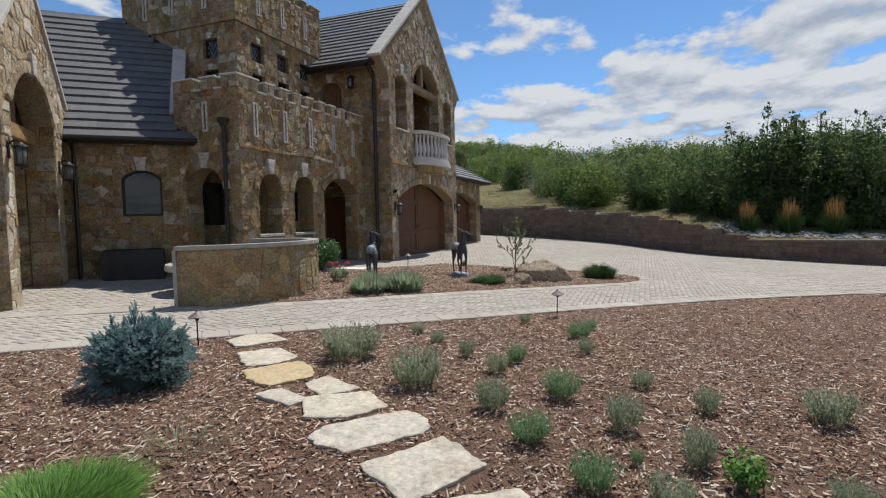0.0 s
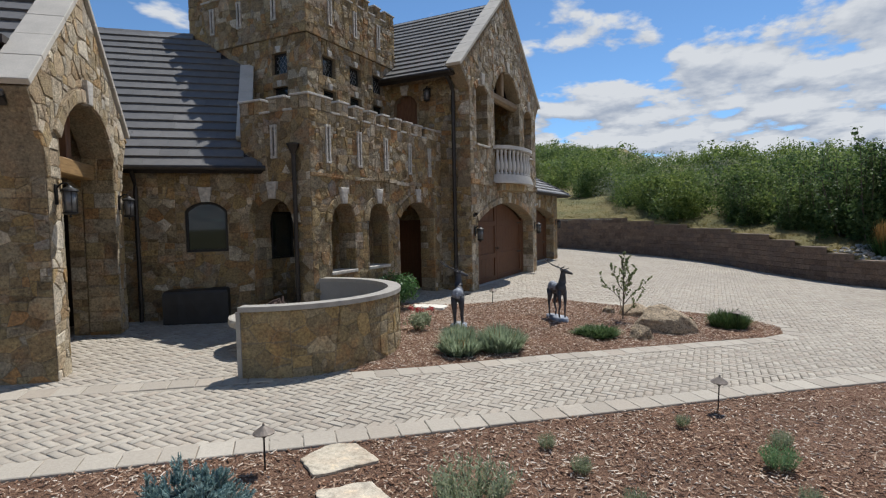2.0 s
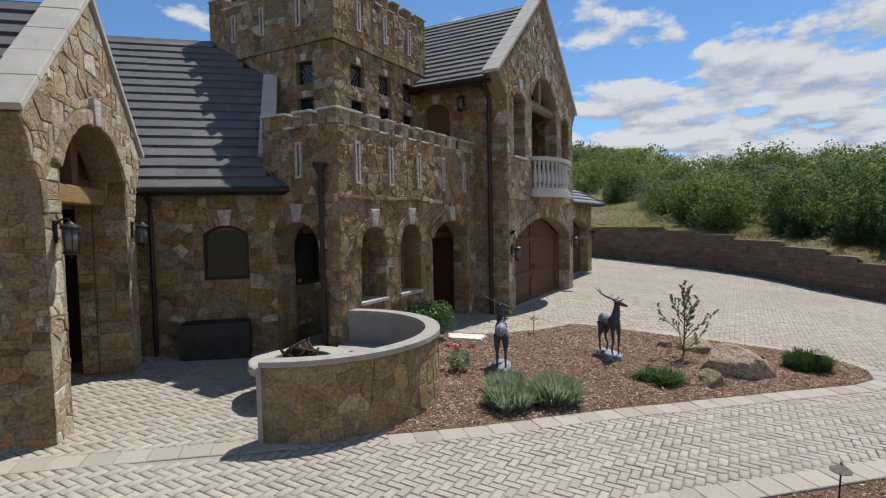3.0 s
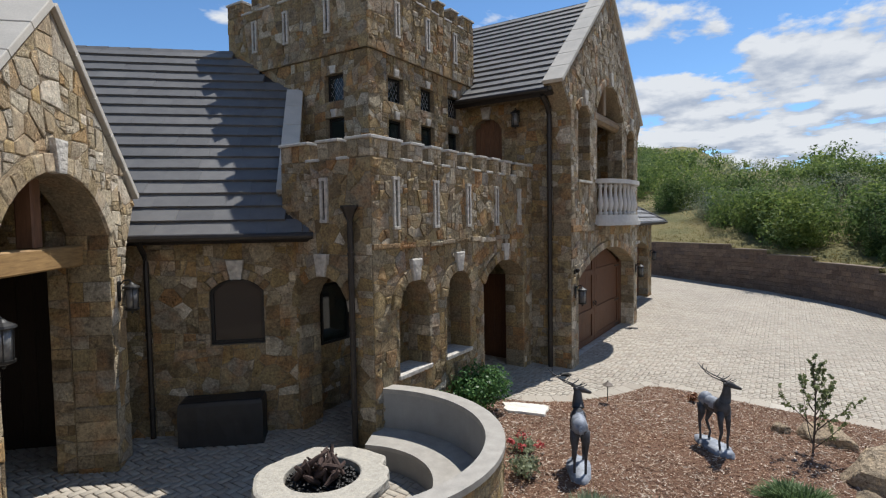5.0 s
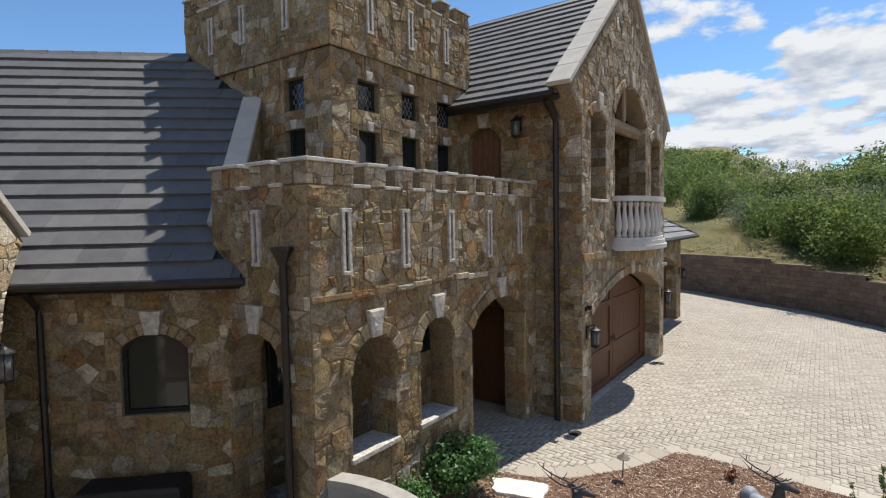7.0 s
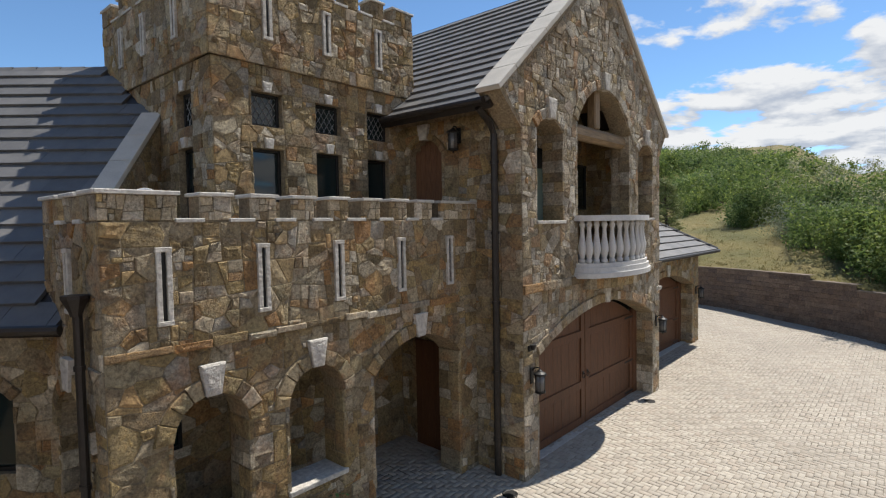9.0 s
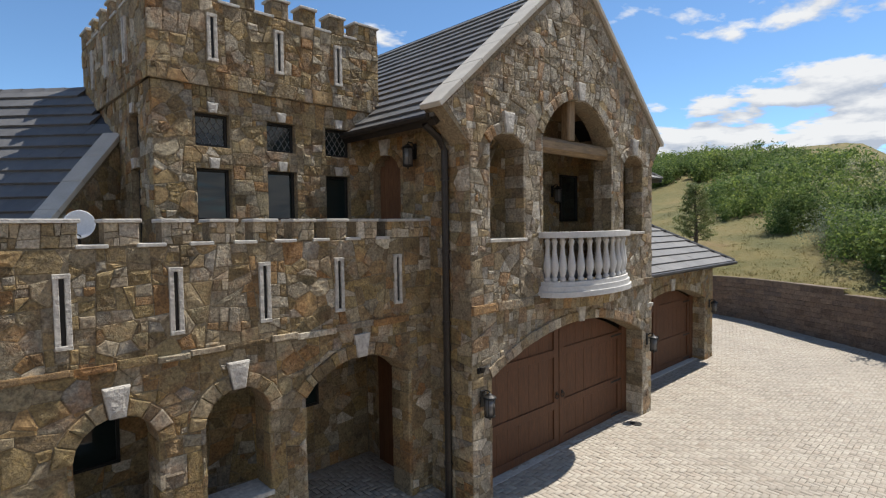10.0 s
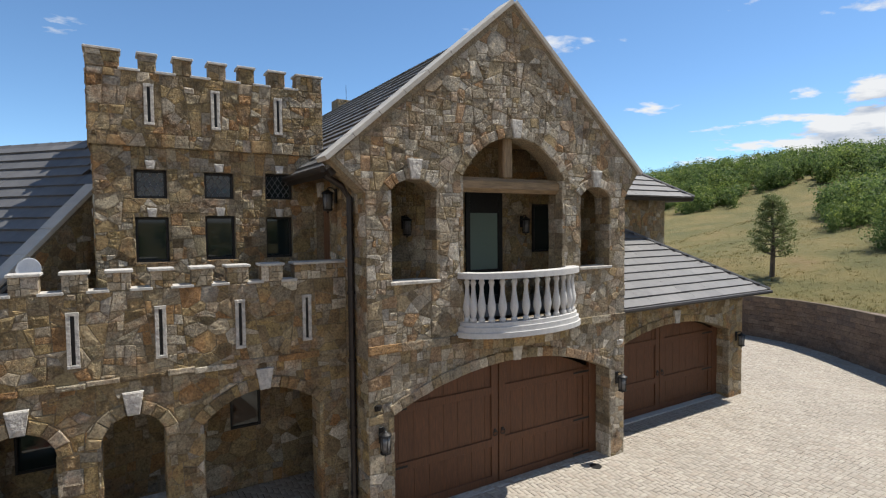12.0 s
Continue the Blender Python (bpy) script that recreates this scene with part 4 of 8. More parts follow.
TB = Face((-14.5, 0, 0), (0, 1, 0), (-1, 0, 0))
tb = wall("wall_tower_back", TB, rect_poly(12.05, 16.1, 3.4, 8.38), [], 0.3, "fieldstone tower back")
merlons(tb, TB, [(12.05, 12.5), (12.8, 13.1), (13.4, 13.7), (14.0, 14.3), (14.6, 14.9), (15.2, 15.5), (15.7, 16.1)], 8.38, 8.72, 0.3, 54, 12.05, 16.1, size=0)
TR = Face((0, 16.1, 0), (1, 0, 0), (0, 1, 0))
tr = wall("wall_tower_far_side", TR, rect_poly(-14.5, X_TOWER, 6.0, 8.38), [], 0.3, "fieldstone tower far side")
merlons(tr, TR, [(-14.5, -14.0), (-13.7, -13.4), (-13.1, -12.8), (-12.5, -12.2), (-11.9, -11.6), (-11.3, -11.0), (-10.75, X_TOWER)], 8.38, 8.72, 0.3, 55, -14.5, X_TOWER, size=0)
structure("tower_roof", Build().box(-14.3, X_TOWER - 0.35, 12.3, 15.9, 7.9, 8.0), STUCCO, "flat grey roof inside the battlements", "roof")


def window_unit(name, face, a0, a1, z0, z1, label, recess=0.12, bars="", head=None, mat_frame=None):
    """A window set in its opening: frame, pane and, where asked, leading."""
    w = tagged(new(name), label, "window", kind="structure")
    fm = mat_frame or BLACK
    t = 0.045
    for n0, n1, m0, m1, nm in ((a0, a0 + t, z0, z1, "frame_stile"), (a1 - t, a1, z0, z1, "frame_stile"), (a0 + t, a1 - t, z0, z0 + t, "frame_rail"), (a0 + t, a1 - t, z1 - t, z1, "frame_rail")):
        bd = Build().box(n0, n1, -recess - 0.05, -recess + 0.02, m0, m1, bevel=0.006)
        bd.v = [face.at(p[0], p[2], p[1]) for p in bd.v]
        part(nm, bd, fm, w)
    bd = Build().box(a0 + t, a1 - t, -recess - 0.03, -recess - 0.018, z0 + t, z1 - t)
    bd.v = [face.at(p[0], p[2], p[1]) for p in bd.v]
    part("pane", bd, GLASS, w)
    # solid dark box in place of an unlit room
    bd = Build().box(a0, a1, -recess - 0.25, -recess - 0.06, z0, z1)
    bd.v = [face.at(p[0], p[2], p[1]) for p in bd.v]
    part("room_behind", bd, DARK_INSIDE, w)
    if bars == "diamond":
        bd = Build()
        ww, hh = a1 - a0 - 2 * t, z1 - z0 - 2 * t
        ca, cz = (a0 + a1) / 2, (z0 + z1) / 2
        for s in (-1, 1):
            for k in range(-4, 5):
                pts = []
                o = k * 0.115
                for tt in np.linspace(-0.5, 0.5, 33):
                    x, z = o + tt * hh * 0.68 * s, tt * hh
                    if abs(x) <= ww / 2:
                        pts.append(face.at(ca + x, cz + z, -recess - 0.008))
                if len(pts) > 1:
                    bd.tube([pts[0], pts[-1]], 0.006, 4)
        part("leading", bd, LEAD, w, "diamond leading")
    return w


def arched_window(name, face, opening, label, recess):
    """A window whose frame and pane follow a segmental head."""
    w = tagged(new(name), label, "window", kind="structure")
    outer = arch_poly(*opening)
    a0, a1, z0, sp, ap = opening
    inner = arch_poly(a0 + 0.05, a1 - 0.05, z0 + 0.05, sp - 0.02, ap - 0.05)
    fr = Build()
    n = len(outer)
    fr.v = [tuple(face.at(a, z, d)) for d in (-recess + 0.02, -recess - 0.05) for loop in (outer, inner) for a, z in loop]
    for i in range(n):
        k = (i + 1) % n
        fr.f += [(i, k, n + k, n + i), (2 * n + k, 2 * n + i, 3 * n + i, 3 * n + k), (n + i, n + k, 3 * n + k, 3 * n + i)]
    part("frame", fr, BLACK, w)
    part("pane", wall_mesh(face, inner, [], 0.012, -recess - 0.02), GLASS, w)
    # dark slab behind the pane, standing in for the unlit room
    part("room_behind", wall_mesh(face, outer, [], 0.15, -recess - 0.07), DARK_INSIDE, w)
    return w


n_win = 1
for w in TW_UP:
    window_unit("window_%d" % n_win, T, *w, "small dark leaded window in the tower", bars="diamond")
    n_win += 1
for w in TW_LO:
    window_unit("window_%d" % n_win, T, *w, "tall dark window onto the terrace")
    n_win += 1
window_unit("window_%d" % n_win, TL, *TL_WIN[0], "small dark leaded window in the tower", bars="diamond")
window_unit("window_%d" % (n_win + 1), TL, *TL_WIN[1], "tall dark window onto the terrace")
window_unit("window_%d" % (n_win + 2), bk, *PW1, "dark framed window inside the porch", recess=-0.03)
window_unit("window_%d" % (n_win + 3), bk, *PW2, "small dark framed window inside the porch", recess=-0.03)
n_win += 4

# main gable
G = Face((X_GABLE, 0, 0), (0, 1, 0), (1, 0, 0))
APEX = (19.14, 9.93)
gable_outer = [(15.95, BASE), (22.42, BASE), (22.42, 6.22), (22.88, 6.78), APEX, (15.33, 6.70), (15.95, 6.16)]
GARAGE = (16.42, 21.93, BASE, 2.27, 2.89)
LOGGIA = (17.91, 20.46, 3.72, 6.52, 7.32)
GW_L, GW_R = (16.42, 17.35, 4.58, 6.22, 6.43), (20.98, 21.91, 4.62, 6.20, 6.42)
g_holes = [arch_poly(*GARAGE, n=16), arch_poly(*LOGGIA, n=14), arch_poly(*GW_L), arch_poly(*GW_R)]
gable = wall("wall_gable", G, gable_outer, g_holes, 0.42, "brown fieldstone gable wall over a garage")
g_cuts = []
for a0, a1, z0, sp, ap in (GARAGE, LOGGIA, GW_L, GW_R):
    g_cuts += [arch_poly(a0 - 0.2, a1 + 0.2, sp - 0.02, sp, ap + 0.2), rect_poly(a0, a1, z0, sp)]
stones(gable, G, [rect_poly(15.95, 22.42, BASE, 3.46), rect_poly(15.95, 22.42, 3.46, 6.2), [(15.95, 6.2), (22.42, 6.2), (22.82, 6.72), (22.4, 7.12), (15.85, 7.12), (15.42, 6.74)], [(15.95, 7.12), (22.33, 7.12), (19.14, 9.80)]], g_cuts, 0.062, 18, limit=540, mat=GREYSTONE)
for i, (a0, a1, z0, sp, ap) in enumerate((GARAGE, LOGGIA, GW_L, GW_R)):
    voussoirs(gable, G, a0, a1, sp, ap, 0.2, (26, 16, 8, 8)[i], 60 + i, mat=GREYSTONE)
    jamb(gable, G, a0, 1, max(z0, 0.15), sp, 0.42, 64 + i, GREYSTONE)
    jamb(gable, G, a1, -1, max(z0, 0.15), sp, 0.42, 68 + i, GREYSTONE)
sill(gable, G, 16.38, 17.39, 4.62)
sill(gable, G, 20.94, 21.95, 4.66)
# string course
rng = random.Random(5)
y = 15.95
while y < 22.4:
    h = min(rng.uniform(0.35, 0.8), 22.42 - y)
    part("band_stone", stone_piece(G, rect_poly(y, y + h, 3.38, 3.54), 0.055, rng, 0.004), STONE, gable)
    y += h


def coping(wall_ob, face, a0, z0, a1, z1, depth, seed, out=0.07, thick=0.085):
    """Pale coping slabs up a rake."""
    rng = random.Random(seed)
    ln = math.hypot(a1 - a0, z1 - z0)
    n = max(2, round(ln / 0.62))
    ca, cz = (a1 - a0) / ln, (z1 - z0) / ln
    na, nz = (-cz, ca) if ca > 0 else (cz, -ca)
    for i in range(n):
        s0, s1 = ln * i / n + 0.003, ln * (i + 1) / n - 0.003
        bd = Build().box(s0, s1, -depth, out, 0, thick + rng.uniform(0, 0.006), bevel=0.008)
        bd.v = [face.at(a0 + ca * p[0] + na * p[2], z0 + cz * p[0] + nz * p[2], p[1]) for p in bd.v]
        part("coping_stone", bd, COPING, wall_ob, "pale coping slab")


coping(gable, G, 15.28, 6.66, APEX[0], APEX[1], 0.40, 81)
coping(gable, G, 22.93, 6.74, APEX[0], APEX[1], 0.40, 82)

# wing side wall between tower and gable, and the far side
W = Face((0, Y_WING, 0), (1, 0, 0), (0, -1, 0))
wing = wall("wall_wing_side", W, rect_poly(-18.0, X_GABLE - 0.43, BASE, 6.88), [arch_poly(-10.32, -9.5, 3.7, 5.92, 6.2)], 0.4, "shaded fieldstone side wall of the gabled wing")
stones(wing, W, [rect_poly(X_TOWER - 0.05, X_GABLE, 3.6, 6.5), rect_poly(-12.1, X_GABLE, BASE, 3.3)], [arch_poly(-10.32, -9.5, 3.7, 5.92, 6.2)], 0.075, 19)
voussoirs(wing, W, -10.32, -9.5, 5.92, 6.2, 0.13, 6, 71)
W2 = Face((0, 22.42, 0), (1, 0, 0), (0, 1, 0))
wing2 = wall("wall_wing_far_side", W2, rect_poly(-18.0, X_GABLE - 0.43, BASE, 6.5), [], 0.3, "fieldstone far side wall of the gabled wing")
stones(wing2, W2, [rect_poly(-10.4, X_GABLE, 2.9, 6.5)], [], 0.08, 191)


# ---- roofs ----
def roof_slope(name, p_eave0, p_eave1, p_ridge1, p_ridge0, label, course=0.30, width=0.42, thick=0.052, seed=0, keep=None, overlap=0.05):
    """A pitched roof side of tiles in courses, from four corners."""
    rng = random.Random(seed)
    e0, e1, r1, r0 = (Vector(p) for p in (p_eave0, p_eave1, p_ridge1, p_ridge0))
    along = (e1 - e0).normalized()
    up = (r0 - e0) - along * (r0 - e0).dot(along)
    rise = up.length
    up.normalize()
    nrm = along.cross(up)
    if nrm.z < 0:
        nrm.negate()
    slab = Build().add([p - nrm * 0.02 for p in (e0, e1, r1, r0)] + [p - nrm * 0.14 for p in (e0, e1, r1, r0)],
                       [(0, 1, 2, 3), (7, 6, 5, 4), (0, 4, 5, 1), (1, 5, 6, 2), (2, 6, 7, 3), (3, 7, 4, 0)])
    roof = structure(name, slab, GUTTER, label, "roof")
    n = max(1, round(rise / course))
    tiles = Build()
    made = 0
    for i in range(n):
        s0, s1 = rise * i / n, min(rise * (i + 1) / n + overlap, rise + 0.02)
        f0, f1 = i / n, (i + 1) / n
        a0 = (e0.lerp(r0, (f0 + f1) / 2) - e0).dot(along)
        a1 = (e1.lerp(r1, (f0 + f1) / 2) - e0).dot(along)
        a = a0 - rng.uniform(0, width)
        while a < a1:
            b0, b1 = max(a, a0), min(a + width, a1)
            a += width
            if b1 - b0 < 0.03:
                continue
            mid = e0 + along * (b0 + b1) / 2 + up * (s0 + s1) / 2
            if keep and not keep(mid):
                continue
            lift = rng.uniform(0, 0.006)
            g = 0.0012
            c = [(b0 + g, s0, 0.0), (b1 - g, s0, 0.0), (b1 - g, s1, -0.046), (b0 + g, s1, -0.046)]
            vs = [e0 + along * x + up * s + nrm * (h + thick + lift) for x, s, h in c] + [e0 + along * x + up * s + nrm * h for x, s, h in c]
            fs = [(0, 1, 2, 3), (0, 4, 5, 1), (1, 5, 6, 2), (3, 7, 4, 0)]
            tiles.add(vs, fs)
            made += 1
    tagged(part("roof_tiles", tiles, TILE, roof, "dark grey flat roof tiles in courses"), kind="stuff")
    return roof


# gabled wing: ridge runs back from the gable
RZ = 9.72
roof_slope("roof_gable_south", (X_GABLE - 0.25, 15.38, 6.55), (-19.0, 15.38, 6.55), (-19.0, 19.14, RZ), (X_GABLE - 0.25, 19.14, RZ), "dark grey tiled roof of the gabled wing", seed=1,
           keep=lambda p: not (p.x > -14.5 and p.x < X_TOWER and p.y < 16.1))
roof_slope("roof_gable_north", (X_GABLE - 0.25, 22.9, 6.55), (-19.0, 22.9, 6.55), (-19.0, 19.14, RZ), (X_GABLE - 0.25, 19.14, RZ), "dark grey tiled roof of the gabled wing", seed=2)


# ---- angled wing ----
WV = Face((*uv(0, 14.43), 0), (UX, UY, 0), (UY, -UX, 0))
WWIN = (-2.09, -1.25, 1.75, 2.62, 2.82)
angled = wall("wall_angled_wing", WV, rect_poly(-6.0, -0.62, BASE, 3.6), [arch_poly(*WWIN)], 0.35, "brown fieldstone patio wall with an arched window")
stones(angled, WV, [rect_poly(-4.0, -0.62, 0.0, 3.6)], [arch_poly(-2.25, -1.09, 2.6, 2.62, 2.98), rect_poly(-2.09, -1.25, 1.75, 2.62)], 0.075, 21)
voussoirs(angled, WV, -2.09, -1.25, 2.62, 2.82, 0.16, 8, 72)
WR = 0.915


def wing_roof_z(v):
    return 3.50 + WR * (v - 14.10)


def on_wing_roof(p):
    """Tiles stop at the porch block, the tower and the end parapet."""
    u, v = p.x * UX + p.y * UY, -p.x * UY + p.y * UX
    if p.y > Y_TOWER - 0.02 and p.x > -14.55:
        return False
    if p.y > Y_SIDE - 0.02 and p.x > -10.66:
        return False
    return True


c = [(*uv(-12.0, 14.10), 3.50), (*uv(-0.58, 14.10), 3.50), (*uv(-1.02, 18.62), wing_roof_z(18.62)), (*uv(-12.0, 18.62), wing_roof_z(18.62))]
wr = roof_slope("roof_angled_wing", *c, "dark grey tiled roof of the angled wing", course=0.335, width=0.55, seed=3, keep=on_wing_roof, overlap=0.05)
roof_slope("roof_eave_corner", (*uv(-0.585, 14.10), 3.50), (*uv(-0.385, 14.10), 3.50), (*uv(-0.575, 14.32), wing_roof_z(14.32)), (*uv(-0.585, 14.32), wing_roof_z(14.32)), "dark grey roof corner against the porch", course=0.25, width=0.55, seed=33)
roof_slope("roof_angled_wing_back", (*uv(-12.0, 23.0), 3.50), (*uv(-3.2, 23.0), 3.5), (*uv(-3.2, 18.62), 7.63), (*uv(-12.0, 18.62), 7.63), "dark grey tiled roof, back slope", course=0.335, width=0.55, seed=4)
# ridge tiles
rt = Build()
for i in range(22):
    u0 = -12 + i * 0.44
    a, b2 = Vector((*uv(u0, 18.62), 7.63)), Vector((*uv(u0 + 0.43, 18.62), 7.63))
    q = Vector((-UY, UX, 0)) * 0.11
    rt.add([a - q - Vector((0, 0, 0.06)), b2 - q - Vector((0, 0, 0.06)), b2 + Vector((0, 0, 0.055)), a + Vector((0, 0, 0.045)), a + q - Vector((0, 0, 0.06)), b2 + q - Vector((0, 0, 0.06))],
           [(0, 1, 2, 3), (3, 2, 5, 4)])
part("ridge_tiles", rt, TILE, wr)
# gutter and downpipe under the eave
gt = Build()
gt.tube([(*uv(-3.3, 14.04), 3.50), (*uv(-0.42, 14.04), 3.50)], 0.055, 8)
tagged(part("roof_gutter", gt, GUTTER), "dark metal gutter along the wing eave", "gutter")
arched_window("window_%d" % n_win, WV, WWIN, "arched dark window above the patio", 0.09)
n_win += 1
# end parapet with its raking coping
EP = Face((*uv(-0.74, 0), 0), (-UY, UX, 0), (UX, UY, 0))
ep_outer = [(14.78, 3.4), (17.2, 3.4), (17.2, wing_roof_z(17.2) + 0.06), (14.78, wing_roof_z(14.78) + 0.06)]
ep = wall("wall_end_parapet", EP, ep_outer, [], 0.28, "raking fieldstone parapet at the roof end", front=0.0)
stones(ep, EP, [[(14.80, 3.9), (17.2, 3.9), (17.2, wing_roof_z(17.2)), (14.80, wing_roof_z(14.78))]], [], 0.08, 29)
coping(ep, EP, 14.78, wing_roof_z(14.78) + 0.07, 17.25, wing_roof_z(17.25) + 0.07, 0.30, 83, out=0.03)

# entry gable at the angled wing
E = Face((*uv(-3.1, 0), 0), (-UY, UX, 0), (UX, UY, 0))
ENTRY = (10.86, 13.32, BASE, 3.58, 4.31)
entry_outer = [(10.40, BASE), (13.82, BASE), (13.82, 2.95), (13.93, 3.40), (14.10, 3.78), (14.32, 4.06), (12.13, 6.16), (9.96, 4.08), (10.14, 3.78), (10.29, 3.40), (10.40, 2.95)]
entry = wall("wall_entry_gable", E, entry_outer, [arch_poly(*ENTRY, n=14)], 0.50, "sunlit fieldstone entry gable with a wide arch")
# pale stones, lightened further for the sun on this face
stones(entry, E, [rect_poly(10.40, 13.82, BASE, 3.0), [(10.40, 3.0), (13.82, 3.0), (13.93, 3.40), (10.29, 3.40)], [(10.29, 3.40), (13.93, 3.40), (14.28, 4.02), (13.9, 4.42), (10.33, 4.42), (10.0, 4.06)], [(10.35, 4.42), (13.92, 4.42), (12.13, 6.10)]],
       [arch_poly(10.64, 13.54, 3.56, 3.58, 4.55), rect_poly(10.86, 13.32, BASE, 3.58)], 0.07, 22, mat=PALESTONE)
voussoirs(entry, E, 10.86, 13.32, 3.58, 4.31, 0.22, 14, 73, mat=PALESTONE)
jamb(entry, E, 10.86, 1, 0.15, 3.58, 0.5, 74)
jamb(entry, E, 13.32, -1, 0.15, 3.58, 0.5, 75)
coping(entry, E, 9.94, 4.10, 12.13, 6.16, 0.42, 84, out=0.06)
coping(entry, E, 14.36, 4.10, 12.13, 6.16, 0.42, 85, out=0.06)
EL = Face((*uv(0, 10.40), 0), (UX, UY, 0), (UY, -UX, 0))
entry_l = wall("wall_entry_side", EL, rect_poly(-8.0, -3.112, BASE, 4.0), [], 0.5, "shaded fieldstone side wall of the entry porch")
stones(entry_l, EL, [rect_poly(-8.0, -3.1, BASE, 4.0)], [], 0.060, 23)
EB = Face((*uv(-6.8, 0), 0), (-UY, UX, 0), (UX, UY, 0))
eb = wall("wall_entry_back", EB, rect_poly(10.4, 14.43, BASE, 6.0), [], 0.3, "dim fieldstone wall inside the entry porch")
stones(eb, EB, [rect_poly(10.5, 14.4, BASE, 4.6)], [rect_poly(11.3, 12.8, BASE, 2.5)], 0.1, 24)
ER = Face((*uv(0, 13.34), 0), (UX, UY, 0), (UY, -UX, 0))
er = wall("wall_entry_inner", ER, rect_poly(-3.86, -3.612, BASE, 4.4), [], 0.42, "dim fieldstone inner wall of the entry porch")
stones(er, ER, [rect_poly(-3.86, -3.62, BASE, 4.4)], [], 0.085, 25)
ER2 = Face((*uv(0, 13.62), 0), (UX, UY, 0), (UY, -UX, 0))
er2 = wall("wall_entry_upper", ER2, rect_poly(-6.78, -3.88, 3.15, 4.72), [], 0.25, "dim fieldstone above the doors inside the entry porch")
stones(er2, ER2, [rect_poly(-6.7, -3.9, 3.15, 4.72)], [], 0.09, 28)
ez = lambda v: 6.02 - 0.945 * abs(v - 12.13)
roof_slope("roof_entry_south", (*uv(-3.35, 9.95), ez(9.95)), (*uv(-12.0, 9.95), ez(9.95)), (*uv(-12.0, 12.13), 6.02), (*uv(-3.35, 12.13), 6.02), "dark grey tiled entry roof", course=0.335, width=0.55, seed=5)
roof_slope("roof_entry_north", (*uv(-3.35, 14.30), ez(14.30)), (*uv(-8.5, 14.30), ez(14.30)), (*uv(-12.0, 12.13), 6.02), (*uv(-3.35, 12.13), 6.02), "dark grey tiled entry roof, valley side", course=0.335, width=0.55, seed=6)

# low garage beside the gable, and the upper storey behind it
G2 = Face((-8.6, 0, 0), (0, 1, 0), (1, 0, 0))
GAR2 = (22.95, 28.15, BASE, 2.35, 2.84)
low = wall("wall_low_garage", G2, rect_poly(22.43, 28.85, BASE, 3.45), [arch_poly(*GAR2, n=14)], 0.42, "brown fieldstone wall of the low garage")
stones(low, G2, [rect_poly(22.43, 28.85, BASE, 3.45)], [arch_poly(22.75, 28.35, 2.33, 2.35, 3.04), rect_poly(22.95, 28.15, BASE, 2.35)], 0.10, 26)
voussoirs(low, G2, 22.95, 28.15, 2.35, 2.84, 0.2, 22, 78)
jamb(low, G2, 28.15, -1, 0.2, 2.35, 0.42, 79)
G2S = Face((0, 28.85, 0), (1, 0, 0), (0, 1, 0))
wall("wall_low_garage_end", G2S, rect_poly(-17.0, -8.62, BASE, 3.45), [], 0.3, "fieldstone end wall of the low garage")
roof_slope("roof_low_garage_front", (-8.15, 22.44, 3.50), (-8.15, 29.55, 3.50), (-11.6, 26.1, 5.62), (-11.6, 22.44, 5.62), "dark grey tiled hip roof of the low garage", course=0.33, width=0.6, seed=7)
roof_slope("roof_low_garage_end", (-8.15, 29.55, 3.50), (-17.0, 29.55, 3.50), (-17.0, 26.1, 5.62), (-11.6, 26.1, 5.62), "dark grey tiled hip roof end of the low garage", course=0.33, width=0.6, seed=8)
U3 = Face((-11.2, 0, 0), (0, 1, 0), (1, 0, 0))
up3 = wall("wall_upper_storey", U3, rect_poly(22.43, 28.6, 3.5, 6.45), [], 0.3, "fieldstone upper storey above the low garage")
stones(up3, U3, [rect_poly(24.0, 28.6, 4.6, 6.45)], [], 0.12, 27)
U3S = Face((0, 28.6, 0), (1, 0, 0), (0, 1, 0))
wall("wall_upper_storey_end", U3S, rect_poly(-17.0, -11.22, 3.5, 6.45), [], 0.3, "fieldstone end of the upper storey")
roof_slope("roof_upper_front", (-10.55, 22.44, 6.45), (-10.55, 29.3, 6.45), (-13.6, 26.0, 8.6), (-13.6, 22.44, 8.6), "dark grey tiled hip roof of the upper storey", course=0.33, width=0.6, seed=9)
roof_slope("roof_upper_end", (-10.55, 29.3, 6.45), (-17.0, 29.3, 6.45), (-17.0, 26.0, 8.6), (-13.6, 26.0, 8.6), "dark grey tiled hip roof end", course=0.33, width=0.6, seed=10)
# the house's unseen back
structure("wall_house_back", Build().box(-19.0, -18.6, 12.0, 28.8, BASE, 6.4), STUCCO, "plain back wall of the house", "wall")
structure("wall_garage_inside", Build().box(-14.0, -13.8, 16.0, 28.5, BASE, 3.5), DARK_INSIDE, "dark back wall of the garages", "wall")
# ---- house fittings ----
def faced(bd, face):
    bd.v = [tuple(face.at(p[0], p[2], p[1])) for p in bd.v]
    return bd


